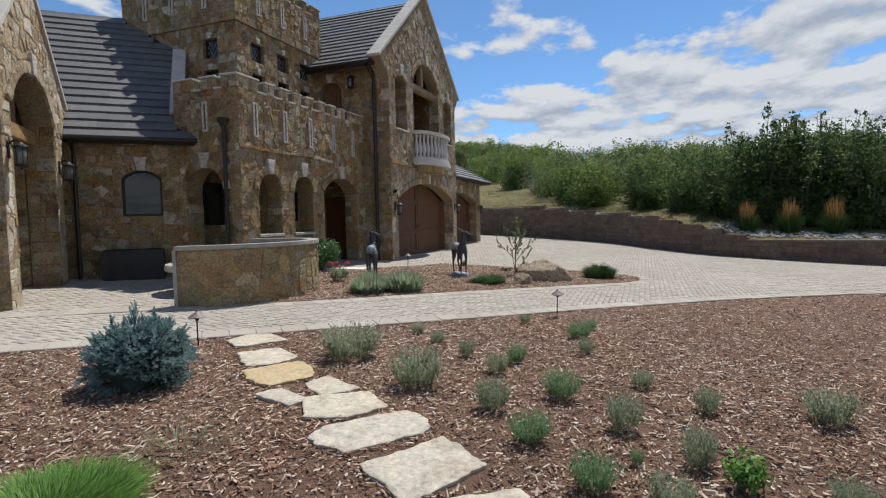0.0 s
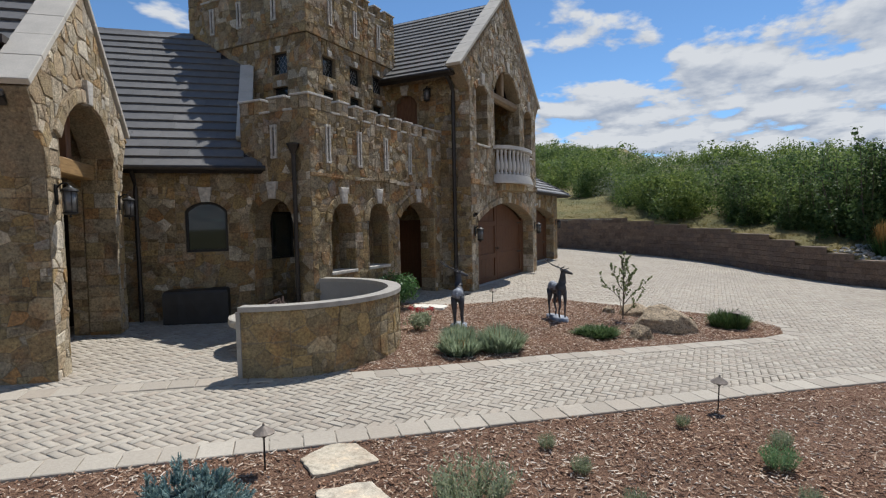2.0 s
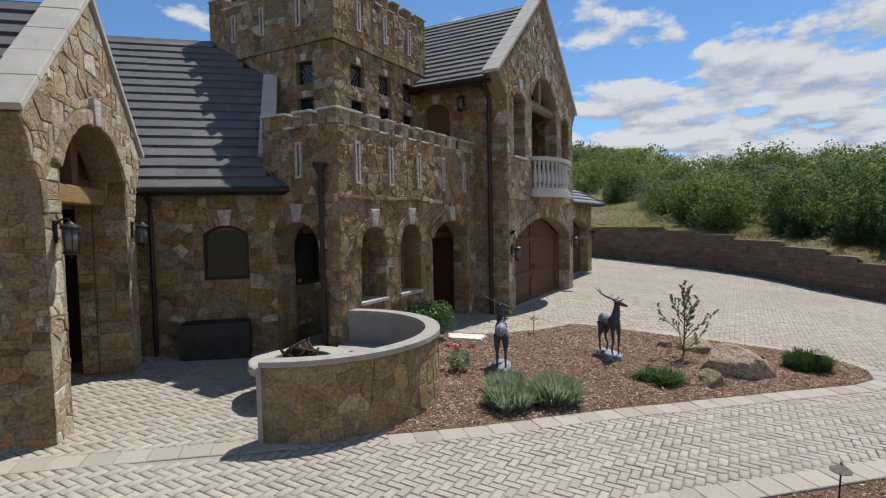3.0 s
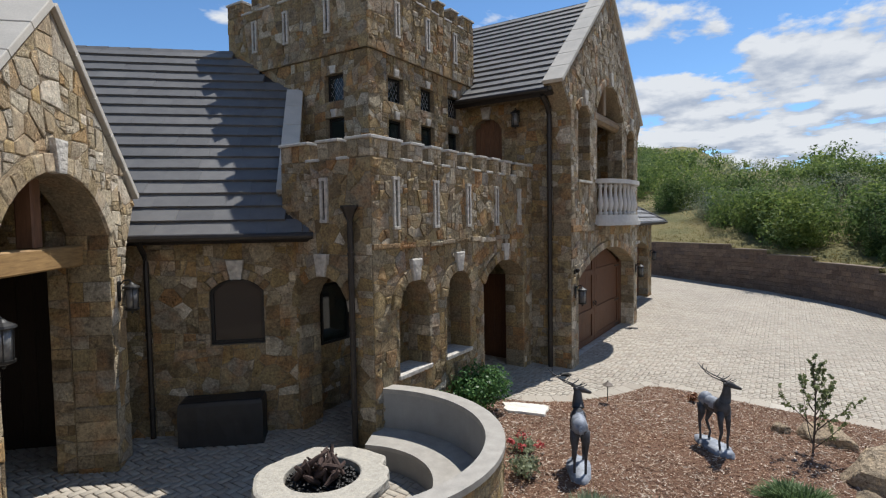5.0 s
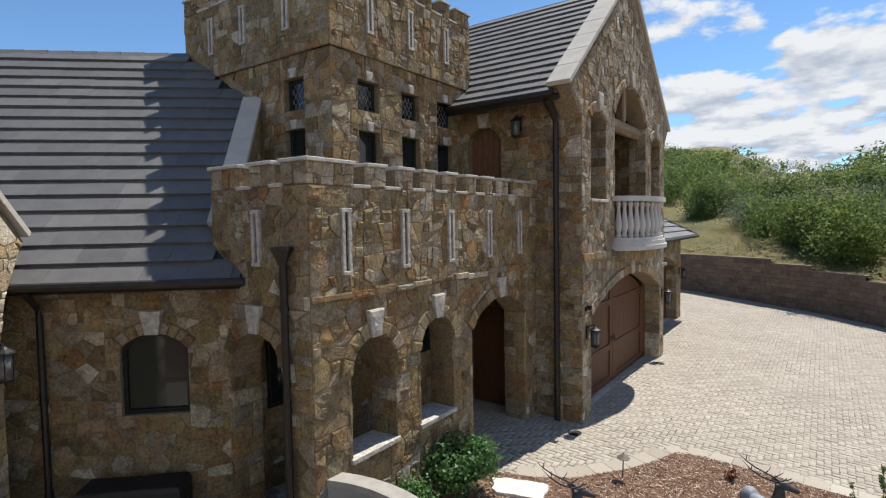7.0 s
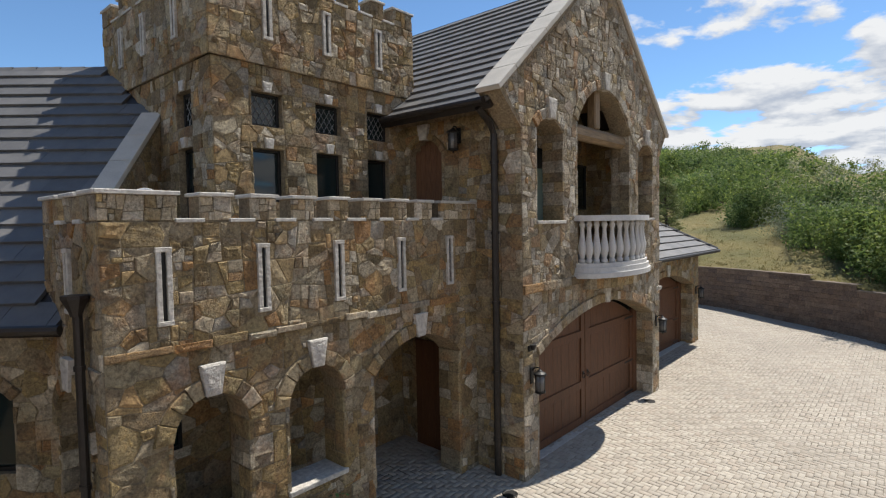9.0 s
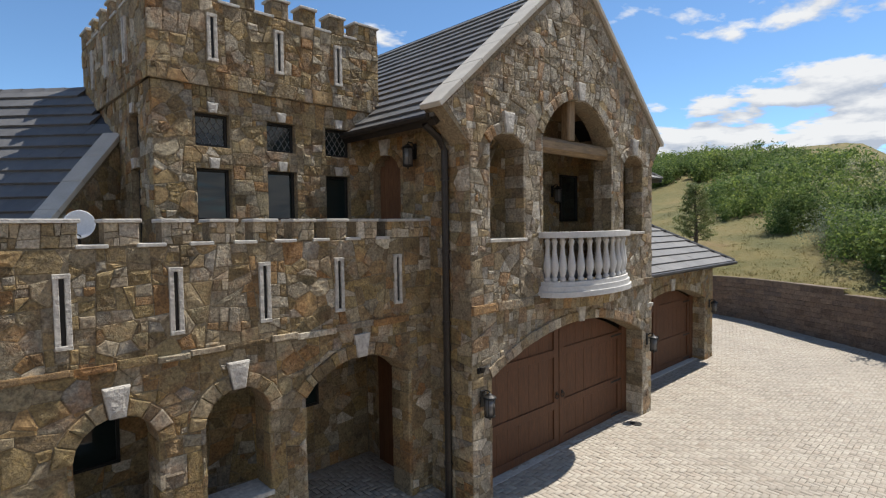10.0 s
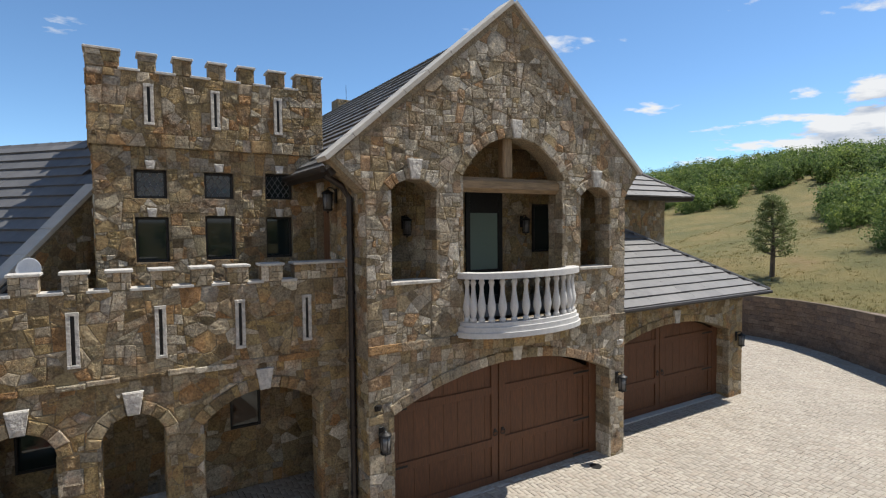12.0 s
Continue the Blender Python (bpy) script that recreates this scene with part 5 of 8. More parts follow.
# loggia behind the gable
structure("loggia_floor", Build().box(-9.7, X_GABLE - 0.05, 16.3, 22.2, 3.52, 3.72), STUCCO, "grey stone loggia floor", "floor")
structure("loggia_ceiling", Build().box(-9.55, X_GABLE - 0.43, 16.9, 21.5, 7.42, 7.5), BEAMWOOD, "dark timber loggia ceiling", "ceiling")
LB = Face((-9.6, 0, 0), (0, 1, 0), (1, 0, 0))
lb = wall("wall_loggia_back", LB, [(16.3, 3.6), (22.2, 3.6), (22.1, 6.9), (20.7, 7.9), (17.5, 7.9), (16.3, 6.9)], [], 0.2, "shaded fieldstone wall inside the loggia")
stones(lb, LB, [rect_poly(16.35, 22.15, 3.72, 7.4)], [rect_poly(19.2, 20.25, 3.72, 6.35), rect_poly(21.2, 21.95, 4.92, 6.1)], 0.1, 131)
LS = Face((0, 16.4, 0), (1, 0, 0), (0, 1, 0))
wall("wall_loggia_side", LS, rect_poly(-9.7, X_GABLE - 0.43, 3.6, 7.05), [], 0.05, "shaded fieldstone loggia side wall")
LS2 = Face((0, 22.1, 0), (1, 0, 0), (0, -1, 0))
ls2 = wall("wall_loggia_far_side", LS2, rect_poly(-9.7, X_GABLE - 0.43, 3.6, 7.0), [], 0.05, "shaded fieldstone loggia far wall")
stones(ls2, LS2, [rect_poly(-9.6, X_GABLE - 0.43, 3.72, 6.95)], [], 0.1, 132)
d1 = tagged(new("door_1"), "glazed loggia door in a dark frame", "door", kind="structure")
for a0, a1, z0, z1 in ((19.2, 19.32, 3.72, 6.35), (20.13, 20.25, 3.72, 6.35), (19.32, 20.13, 5.88, 6.35), (19.32, 20.13, 3.72, 3.95), (19.32, 20.13, 4.48, 4.56)):
    part("door_frame", faced(Build().box(a0, a1, -0.05, 0.06, z0, z1, bevel=0.008), LB), BLACK, d1)
# the bright reflection in the door is painted as a pale green base colour
m, nt, b = material("pale_green_glass", 0.04)
b.inputs["Base Color"].default_value = (0.16, 0.21, 0.18, 1)
DOORGLASS = m
part("pane", faced(Build().box(19.32, 20.13, 0.0, 0.012, 4.56, 5.88), LB), DOORGLASS, d1, "pale green reflecting glass")
# separate dark pane where the reflection in the glass turns dark
part("lower_pane", faced(Build().box(19.32, 20.13, 0.0, 0.012, 3.95, 4.48), LB), GLASS, d1, "dark lower pane")
window_unit("window_%d" % n_win, LB, 21.2, 21.95, 4.92, 6.1, "dark framed loggia window", recess=-0.05)
n_win += 1

# timber in the loggia arch
t = thing("loggia_timber", "weathered timber beam and post in the loggia arch", "timber frame")
part("beam", Build().box(X_GABLE - 0.34, X_GABLE - 0.08, 17.85, 20.52, 6.24, 6.53, bevel=0.075), OLDBEAM_LONG, t)
part("post", Build().box(X_GABLE - 0.31, X_GABLE - 0.11, 18.98, 19.22, 6.52, 7.34, bevel=0.03), OLDBEAM, t)

# curved balcony
BC, BW, BP = 19.28, 1.47, 0.66
bal = thing("balcony", "white cast stone balustrade of a curved balcony", "balcony")


def bow(q, grow=0.0):
    """A point of the balcony's curve; q from 0 to pi."""
    return (X_GABLE + (BP + grow) * math.sin(q) ** 0.9, BC - (BW + grow) * math.cos(q))


def bow_slab(grow, z0, z1, inner=None, n=28):
    bd = Build()
    outer = [bow(math.pi * i / n, grow) for i in range(n + 1)]
    if inner is None:
        ring = [(X_GABLE - 0.02, y) for x, y in outer]
    else:
        ring = [bow(math.pi * i / n, inner) for i in range(n + 1)]
    vs = []
    for z in (z0, z1):
        vs += [(x, y, z) for x, y in outer] + [(x, y, z) for x, y in ring]
    k = n + 1
    fs = []
    for i in range(n):
        fs += [(i, i + 1, 2 * k + i + 1, 2 * k + i), (k + i + 1, k + i, 3 * k + i, 3 * k + i + 1), (2 * k + i, 2 * k + i + 1, 3 * k + i + 1, 3 * k + i), (i + 1, i, k + i, k + i + 1)]
    return bd.add(vs, fs)


part("floor_slab", bow_slab(0.06, 3.50, 3.60), BALUSTRADE, bal)
part("plinth", bow_slab(0.02, 3.60, 3.70), BALUSTRADE, bal)
part("kerb", bow_slab(-0.02, 3.70, 3.78, -0.24), BALUSTRADE, bal)
part("handrail", bow_slab(0.03, 4.60, 4.71, -0.26), BALUSTRADE, bal)
PROFILE = [(0.060, 0.0), (0.060, 0.07), (0.040, 0.085), (0.048, 0.12), (0.078, 0.24), (0.080, 0.31), (0.062, 0.42), (0.042, 0.56), (0.036, 0.66), (0.046, 0.71), (0.056, 0.73), (0.058, 0.76), (0.044, 0.78), (0.044, 0.82)]
bmesh_bal = Build().lathe(PROFILE, (0, 0, 0), 14).mesh("baluster", True)
bmesh_bal.materials.append(BALUSTRADE)
for i in range(15):
    q = math.pi * (0.045 + 0.91 * i / 14)
    x, y = bow(q, -0.12)
    o = part("baluster", bmesh_bal, BALUSTRADE, bal)
    o.location = (x, y, 3.78)
for i in range(12):
    q = math.pi * (0.12 + 0.76 * i / 12), math.pi * (0.12 + 0.76 * (i + 1) / 12)
    (xa, ya), (xb, yb) = bow(q[0], -0.16), bow(q[1], -0.16)
    bd = Build().add([(X_GABLE - 0.05, ya, 3.50), (xa, ya + 0.004, 3.50), (xb, yb - 0.004, 3.50), (X_GABLE - 0.05, yb, 3.50), (X_GABLE - 0.05, ya, 3.25), (X_GABLE + (xa - X_GABLE) * 0.94, ya + 0.004, 3.27), (X_GABLE + (xb - X_GABLE) * 0.94, yb - 0.004, 3.27), (X_GABLE - 0.05, yb, 3.25)],
                     [(0, 1, 2, 3), (7, 6, 5, 4), (0, 4, 5, 1), (1, 5, 6, 2), (2, 6, 7, 3), (3, 7, 4, 0)])
    part("corbel_stone", bd, STONE, bal)


# garage doors
def garage_door(face, a0, a1, z0, spring, apex, label):
    g = thing("garage_door", label, "garage door")
    mid = (a0 + a1) / 2
    w, rise = (a1 - a0) / 2, apex - spring
    r = (w * w + rise * rise) / (2 * rise)

    def head(a):
        return apex - r + math.sqrt(max(r * r - (a - mid) ** 2, 0))

    for s in (-1, 1):
        lo, hi = (a0, mid - 0.008) if s < 0 else (mid + 0.008, a1)
        cuts = np.linspace(lo, hi, 9)
        leaf = part("leaf", faced(Build().add([(p, -0.05, z) for p in (lo, hi) for z in (z0, min(head(lo), head(hi)) - 0.05)], [(0, 2, 3, 1)]), face), DOORWOOD, g)
        for c0, c1 in zip(cuts, cuts[1:]):
            n = 4
            xs = np.linspace(c0 + 0.003, c1 - 0.003, n)
            vs = [(x, 0.0, z0) for x in xs] + [(x, 0.0, head(x) - 0.005) for x in xs] + [(x, -0.05, z0) for x in xs] + [(x, -0.05, head(x) - 0.005) for x in xs]
            fs = []
            for i in range(n - 1):
                fs += [(i, i + 1, n + i + 1, n + i), (2 * n + i, 3 * n + i, 3 * n + i + 1, 2 * n + i + 1)]
            fs += [(0, n, 3 * n, 2 * n), (n - 1, 3 * n - 1, 4 * n - 1, 2 * n - 1)]
            part("plank", faced(Build().add(vs, fs), face), DOORWOOD, leaf)
        for z in (z0 + 0.02, z0 + 0.80, z0 + 1.90):
            part("rail", faced(Build().box(lo + 0.01, hi - 0.01, 0.0, 0.03, z, z + 0.16, bevel=0.006), face), DOORWOOD, leaf)
        for c in (lo + 0.09, hi - 0.09):
            part("stile", faced(Build().box(c - 0.085, c + 0.085, 0.0, 0.032, z0 + 0.02, head(c) - 0.04, bevel=0.006), face), DOORWOOD, leaf)
        out = lo if s < 0 else hi
        for z in (z0 + 0.10, z0 + 0.88, z0 + 1.98):
            bd = Build().box(min(out, out - s * 0.5), max(out, out - s * 0.5), 0.03, 0.042, z - 0.022, z + 0.022, bevel=0.004)
            bd.lathe([(0.035, 0.0), (0.035, 0.012)], (0, 0, 0), 8)
            bd.v = bd.v[:-16]
            bd.f = [f for f in bd.f if max(f) < len(bd.v)]
            part("strap_hinge", faced(bd, face), BLACK, leaf, "black iron strap hinge")
        c = mid - 0.10 if s < 0 else mid + 0.10
        pts = [(c + 0.055 * math.sin(k * math.pi / 6), 0.05, z0 + 1.08 + 0.055 * math.cos(k * math.pi / 6)) for k in range(13)]
        part("ring_pull", faced(Build().tube(pts, 0.009, 6).box(c - 0.03, c + 0.03, 0.03, 0.045, z0 + 1.09, z0 + 1.17, bevel=0.004), face), BLACK, leaf, "black iron ring pull")
    return g


DG = Face((-8.20, 0, 0), (0, 1, 0), (1, 0, 0))
garage_door(DG, 16.40, 21.70, 0.20, 2.26, 2.90, "dark brown arched wooden double garage door")
DG2 = Face((-9.02, 0, 0), (0, 1, 0), (1, 0, 0))
garage_door(DG2, 22.9, 27.9, 0.28, 2.36, 2.86, "dark brown arched wooden low garage door")
for f2, y0, y1, z in ((DG, 21.70, 21.95, 2.45), (DG2, 27.9, 28.17, 2.5)):
    structure("door_trim", faced(Build().box(y0, y1, -0.05, 0.05, 0.15, z, bevel=0.01), f2), DOORWOOD, "brown wooden garage jamb board", "trim")
structure("garage_threshold", Build().box(-8.32, -7.98, 16.35, 21.97, 0.05, 0.215, bevel=0.01), CAPSTONE, "pale concrete garage threshold", "threshold")
structure("low_garage_threshold", Build().box(-9.14, -8.80, 22.9, 28.2, 0.05, 0.295, bevel=0.01), CAPSTONE, "pale concrete garage threshold", "threshold")

# arched terrace door
td = tagged(new("door_2"), "arched brown plank door onto the terrace", "door", kind="structure")
for i in range(6):
    x0, x1 = -10.31 + i * 0.135, -10.31 + (i + 1) * 0.135
    top = 6.2 - 0.28 * ((x0 + x1) / 2 + 9.91) ** 2 / 0.168
    part("plank", faced(Build().box(x0 + 0.003, x1 - 0.003, -0.2, -0.15, 3.7, top, bevel=0.004), W), RUSSET, td)
# porch door seen through the wide arch
pd = tagged(new("door_3"), "dark wooden door inside the porch", "door", kind="structure")
for i in range(6):
    part("plank", faced(Build().box(-10.2 + i * 0.16, -10.045 + i * 0.16, 0.03, 0.07, 0.15, 2.35, bevel=0.004), W), DOORWOOD, pd)

# entry timbers
t = thing("entry_timber", "honey-brown timber beam and post in the entry arch", "timber frame")
EU = Face((*uv(-3.69, 0), 0), (-UY, UX, 0), (UX, UY, 0))
part("beam", faced(Build().box(10.85, 13.30, 0.0, 0.30, 3.18, 3.45, bevel=0.02), EU), HONEYBEAM, t)
part("post", faced(Build().box(12.30, 12.50, 0.03, 0.22, 3.45, 4.4, bevel=0.015), EU), REDPOST, t)
# planks coloured for the shade at the back of the porch
ed = tagged(new("door_4"), "dark wooden entry door in the porch", "door", kind="structure")
for i in range(14):
    part("plank", faced(Build().box(10.8 + i * 0.19, 10.985 + i * 0.19, 0.02, 0.06, 0.2, 2.95, bevel=0.004), EB), SHADEOAK, ed)
# door added over the bare inner wall, to give the arch its dark shade
hall = tagged(new("door_5"), "dark stained double door inside the entry arch", "door", kind="structure")
for i in range(9):
    part("plank", faced(Build().box(-5.95 + i * 0.23, -5.725 + i * 0.23, 0.01, 0.05, 0.2, 3.5, bevel=0.004), WV), SHADEOAK, hall)
# slab over the entry, its shade painted as a dark colour
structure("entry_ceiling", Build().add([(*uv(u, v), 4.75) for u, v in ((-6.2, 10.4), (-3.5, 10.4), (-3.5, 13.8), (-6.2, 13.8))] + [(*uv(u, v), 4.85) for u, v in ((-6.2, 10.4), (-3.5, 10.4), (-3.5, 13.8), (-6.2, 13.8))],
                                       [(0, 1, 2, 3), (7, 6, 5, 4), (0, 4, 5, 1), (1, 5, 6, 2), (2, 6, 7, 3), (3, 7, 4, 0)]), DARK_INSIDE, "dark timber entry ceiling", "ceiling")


# wall lanterns
def lantern():
    """Stands off a wall that faces +x, at the origin."""
    o = thing("wall_lantern", "black iron wall lantern with clear glass", "lantern", "wall lanterns")
    part("backplate", Build().box(0.0, 0.02, -0.05, 0.05, -0.02, 0.26, bevel=0.006), BLACK, o)
    part("arm", Build().tube([(0.01, 0, 0.20), (0.08, 0, 0.27), (0.15, 0, 0.275), (0.17, 0, 0.24)], 0.012, 6), BLACK, o)
    part("cap", Build().lathe([(0.012, 0.245), (0.03, 0.235), (0.05, 0.215), (0.105, 0.185), (0.115, 0.165), (0.105, 0.155)], (0.17, 0, 0), 14), BLACK, o)
    part("glass", Build().lathe([(0.078, -0.13), (0.085, 0.155)], (0.17, 0, 0), 14), LAMPGLASS, o, "pale seeded glass", True)
    for k in range(6):
        q = k * math.pi / 3
        part("cage_bar", Build().tube([(0.17 + 0.085 * math.cos(q), 0.085 * math.sin(q), -0.14), (0.17 + 0.093 * math.cos(q), 0.093 * math.sin(q), 0.165)], 0.006, 5), BLACK, o)
    part("base_ring", Build().lathe([(0.05, -0.165), (0.09, -0.15), (0.095, -0.125), (0.07, -0.12)], (0.17, 0, 0), 14), BLACK, o)
    part("finial", Build().lathe([(0.004, -0.205), (0.018, -0.19), (0.012, -0.165)], (0.17, 0, 0), 8), BLACK, o)
    return o


first = lantern()
first.matrix_world = pose(X_GABLE + 0.02, 16.17, 1.86)
for m in (pose(X_GABLE + 0.02, 22.15, 1.92), pose(-8.58, 28.5, 2.0), pose(*uv(-3.09, 10.64), 2.66, 0, 0, 43), pose(*uv(-3.09, 13.58), 2.66, 0, 0, 43),
          pose(-9.05, Y_WING - 0.03, 6.05, 0, 0, -90), pose(-9.57, 20.85, 5.55), pose(-9.57, 17.6, 5.55)):
    copy_thing(first, m)

# floodlights above the garage lanterns
for y, z in ((16.1, 2.46), (22.2, 2.86)):
    fl = thing("flood_light", "small grey twin floodlight on the stone wall", "floodlight", "garage floodlights")
    part("box", Build().box(X_GABLE + 0.02, X_GABLE + 0.06, y - 0.05, y + 0.05, z - 0.05, z + 0.05, bevel=0.008), BLACK if y < 20 else BALUSTRADE, fl)
    part("lamp_head", Build().lathe([(0.03, 0), (0.05, 0.05), (0.052, 0.09)], (X_GABLE + 0.10, y, z - 0.02), 10), BLACK if y < 20 else BALUSTRADE, fl)

# gutters and downpipes
def downpipe(name, path, r, label, hopper=None):
    o = thing(name, label, "downpipe")
    part("pipe", Build().tube(path, r, 8), GUTTER, o)
    for z in np.arange(path[-1][2] + 0.6, path[-2][2], 1.2):
        x, y = path[-1][0], path[-1][1]
        part("bracket", Build().tube([(x, y, z), (x, y, z + 0.05)], r * 1.25, 8), GUTTER, o)
    if hopper:
        x, y, z = hopper
        part("hopper_head", Build().lathe([(0.05, -0.16), (0.07, -0.10), (0.12, 0.0), (0.13, 0.02), (0.13, 0.05)], (x, y, z), 8), GUTTER, o)
    return o


downpipe("rain_downpipe", [(-8.24, 15.42, 6.48), (-8.24, 15.72, 6.30), (-8.24, 15.86, 6.1), (-8.24, 15.86, 0.2)], 0.06, "dark metal downpipe beside the gable")
downpipe("rain_downpipe", [(-9.06, 9.94, 3.85), (-9.06, 9.94, 0.2)], 0.045, "dark metal downpipe with a hopper head on the porch wall", (-9.06, 9.93, 3.90))
downpipe("rain_downpipe", [(*uv(-2.98, 14.06), 3.46), (*uv(-2.98, 14.30), 3.25), (*uv(-2.98, 14.36), 3.1), (*uv(-2.98, 14.36), 0.18)], 0.042, "dark metal downpipe on the patio wall")
gt = Build()
gt.tube([(X_GABLE - 0.3, 15.33, 6.56), (X_TOWER - 0.02, 15.33, 6.56)], 0.06, 8)
tagged(part("roof_gutter", gt, GUTTER), "dark metal gutter along the gabled wing eave", "gutter")
gt = Build()
gt.tube([(-8.08, 22.5, 3.47), (-8.08, 29.5, 3.47)], 0.055, 8)
tagged(part("roof_gutter", gt, GUTTER), "dark metal gutter along the low garage eave", "gutter")
# hip cappings
for a, b2, lab in (((-8.15, 29.55, 3.54), (-11.6, 26.1, 5.66), "pale edged hip capping of the low garage roof"), ((-10.55, 29.3, 6.49), (-13.6, 26.0, 8.64), "pale edged hip capping of the upper roof")):
    tagged(part("hip_capping", Build().tube([a, b2], 0.06, 6), TILE), lab, "hip capping", kind="structure")

# chimney behind the tower
CH = Face((-17.7, 0, 0), (0, 1, 0), (1, 0, 0))
ch = structure("chimney", Build().box(-18.3, -17.72, 19.25, 19.75, 9.0, 10.12), MORTAR, "fieldstone chimney behind the roof ridge", "chimney")
stones(ch, CH, [rect_poly(19.25, 19.75, 9.2, 10.12)], [], 0.05, 141)
part("antenna", Build().tube([(-18.0, 19.7, 10.1), (-18.0, 19.7, 10.7)], 0.008, 5), BLACK, ch)

# satellite dish on the terrace
sd = thing("satellite_dish", "white round satellite dish behind the terrace battlements", "satellite dish")
prof = [(0.001, 0.0), (0.08, 0.005), (0.14, 0.015), (0.19, 0.03), (0.196, 0.03), (0.14, 0.007), (0.08, -0.005), (0.001, -0.01)]
dish = Build().lathe(prof, (0, 0, 0), 22)
mt = look((-10.46, 11.12, 4.93), (-9.60, 10.75, 5.10))
dish.v = [tuple(mt @ Vector((p[0], p[1], -p[2]))) for p in dish.v]
part("reflector", dish, DISHWHITE, sd, "", True)
part("mast", Build().tube([(-10.48, 11.12, 4.93), (-10.55, 11.13, 4.7), (-10.55, 11.13, 3.70)], 0.02, 6), BLACK, sd)
part("feed_arm", Build().tube([(-10.44, 11.13, 4.77), (-10.24, 11.06, 4.80)], 0.01, 5), BLACK, sd)

# covered grill against the patio wall
gr = thing("covered_grill", "grill under a black vinyl cover beside the stone wall", "grill")
bd = Build()
gn = 9
for j, (z, gx, gy) in enumerate(((0.20, 0.0, 0.0), (0.45, 0.012, 0.004), (0.72, 0.006, 0.0), (0.92, 0.012, 0.008), (0.975, 0.03, 0.022), (0.99, 0.07, 0.05))):
    ring = []
    for x0, y0, x1, y1 in ((-2.50, 0.05, -1.24, 0.05), (-1.24, 0.05, -1.24, 0.52), (-1.24, 0.52, -2.50, 0.52), (-2.50, 0.52, -2.50, 0.05)):
        for k in range(gn):
            x, y = x0 + (x1 - x0) * k / gn, y0 + (y1 - y0) * k / gn
            x = -1.87 + (x + 1.87) * (1 - gx / 0.64)
            y = 0.285 + (y - 0.285) * (1 - gy / 0.235)
            fold = 0.016 * noise.noise(Vector((x * 6, y * 6, z * 1.5))) * (1.3 if j < 3 else 0.4)
            ring.append((x + fold, y + fold, z + (0.012 * noise.noise(Vector((x * 3, y * 5, 7))) if j > 3 else 0)))
    bd.v += ring
gk = 4 * gn
bd.f = [(j * gk + k, j * gk + (k + 1) % gk, (j + 1) * gk + (k + 1) % gk, (j + 1) * gk + k) for j in range(5) for k in range(gk)] + [tuple(5 * gk + k for k in range(gk))]
bd = faced(bd, WV)
part("cover", bd, COVER, gr)
for a in (-2.45, -1.39):
    for d in (0.12, 0.45):
        part("foot", faced(Build().box(a - 0.03, a + 0.03, d - 0.03, d + 0.03, 0.19, 0.24), WV), BLACK, gr)

# drains
for x, y in ((-7.72, 15.45), (-7.60, 21.32)):
    dr = thing("drain_cover", "dark round drain cover set in the pavers", "drain", "driveway drains")
    part("grate", Build().lathe([(0.13, -0.01), (0.13, 0.009), (0.115, 0.012), (0.10, 0.007), (0.02, 0.007)], (x, y, ground_z(x, y)), 18), BLACK, dr)

# ---- seat wall and fire pit ----
SC, SR = (-8.09, 8.57), 1.965
A0, A1 = radians(-66.4), radians(115)


def arc_slab(r0, r1, z0, z1, a0=A0, a1=A1, n=40, c=SC):
    vs = []
    for z in (z0, z1):
        for r in (r0, r1):
            vs += [(c[0] + r * math.cos(a0 + (a1 - a0) * i / n), c[1] + r * math.sin(a0 + (a1 - a0) * i / n), z) for i in range(n + 1)]
    k = n + 1
    fs = []
    for i in range(n):
        fs += [(i + 1, i, 2 * k + i, 2 * k + i + 1), (k + i, k + i + 1, 3 * k + i + 1, 3 * k + i), (2 * k + i, 3 * k + i, 3 * k + i + 1, 2 * k + i + 1), (k + i, i, i + 1, k + i + 1)]
    fs += [(0, k, 3 * k, 2 * k), (k + n, n, 2 * k + n, 3 * k + n)]
    return Build().add(vs, fs)


sw = thing("seat_wall", "curved seat wall, fieldstone outside, grey stucco inside", "seat wall")
part("core", arc_slab(SR - 0.185, SR - 0.02, -0.1, 1.09), STUCCO, sw, "smooth grey stucco")
part("coping", arc_slab(SR - 0.195, SR + 0.035, 1.09, 1.16), SEATCAP, sw, "pale smooth cap")
part("bench", arc_slab(SR - 0.80, SR - 0.185, 0.0, 0.49, A0 + 0.01), STUCCO, sw)
part("bench_top", arc_slab(SR - 0.83, SR - 0.187, 0.49, 0.55, A0 + 0.008), SEATCAP, sw, "pale smooth seat")
part("mortar_skin", arc_slab(SR - 0.02, SR - 0.007, 0.0, 1.088), MORTAR, sw, "olive mortar between the stones")
part("end_post", arc_slab(SR - 0.20, SR + 0.025, -0.05, 1.088, A0 - 0.018, A0 + 0.012, 2), SEATCAP, sw, "pale smooth end face")


class Round:
    """A curved face: a is the arc length."""

    def __init__(self, c, r, start):
        self.c, self.r, self.s = c, r, start
        self.a, self.n = Vector((0, 1, 0)), Vector((1, 0, 0))

    def at(self, a, z, d=0.0):
        q = self.s + a / self.r
        return Vector((self.c[0] + (self.r + d) * math.cos(q), self.c[1] + (self.r + d) * math.sin(q), z))


stones(sw, Round(SC, SR - 0.01, A0), [rect_poly(SR * (A1 - A0) * k / 2, SR * (A1 - A0) * (k + 1) / 2, 0.0, 1.09) for k in range(2)], [], 0.085, 151, depth=(0.002, 0.010), mat=SEATSTONE)

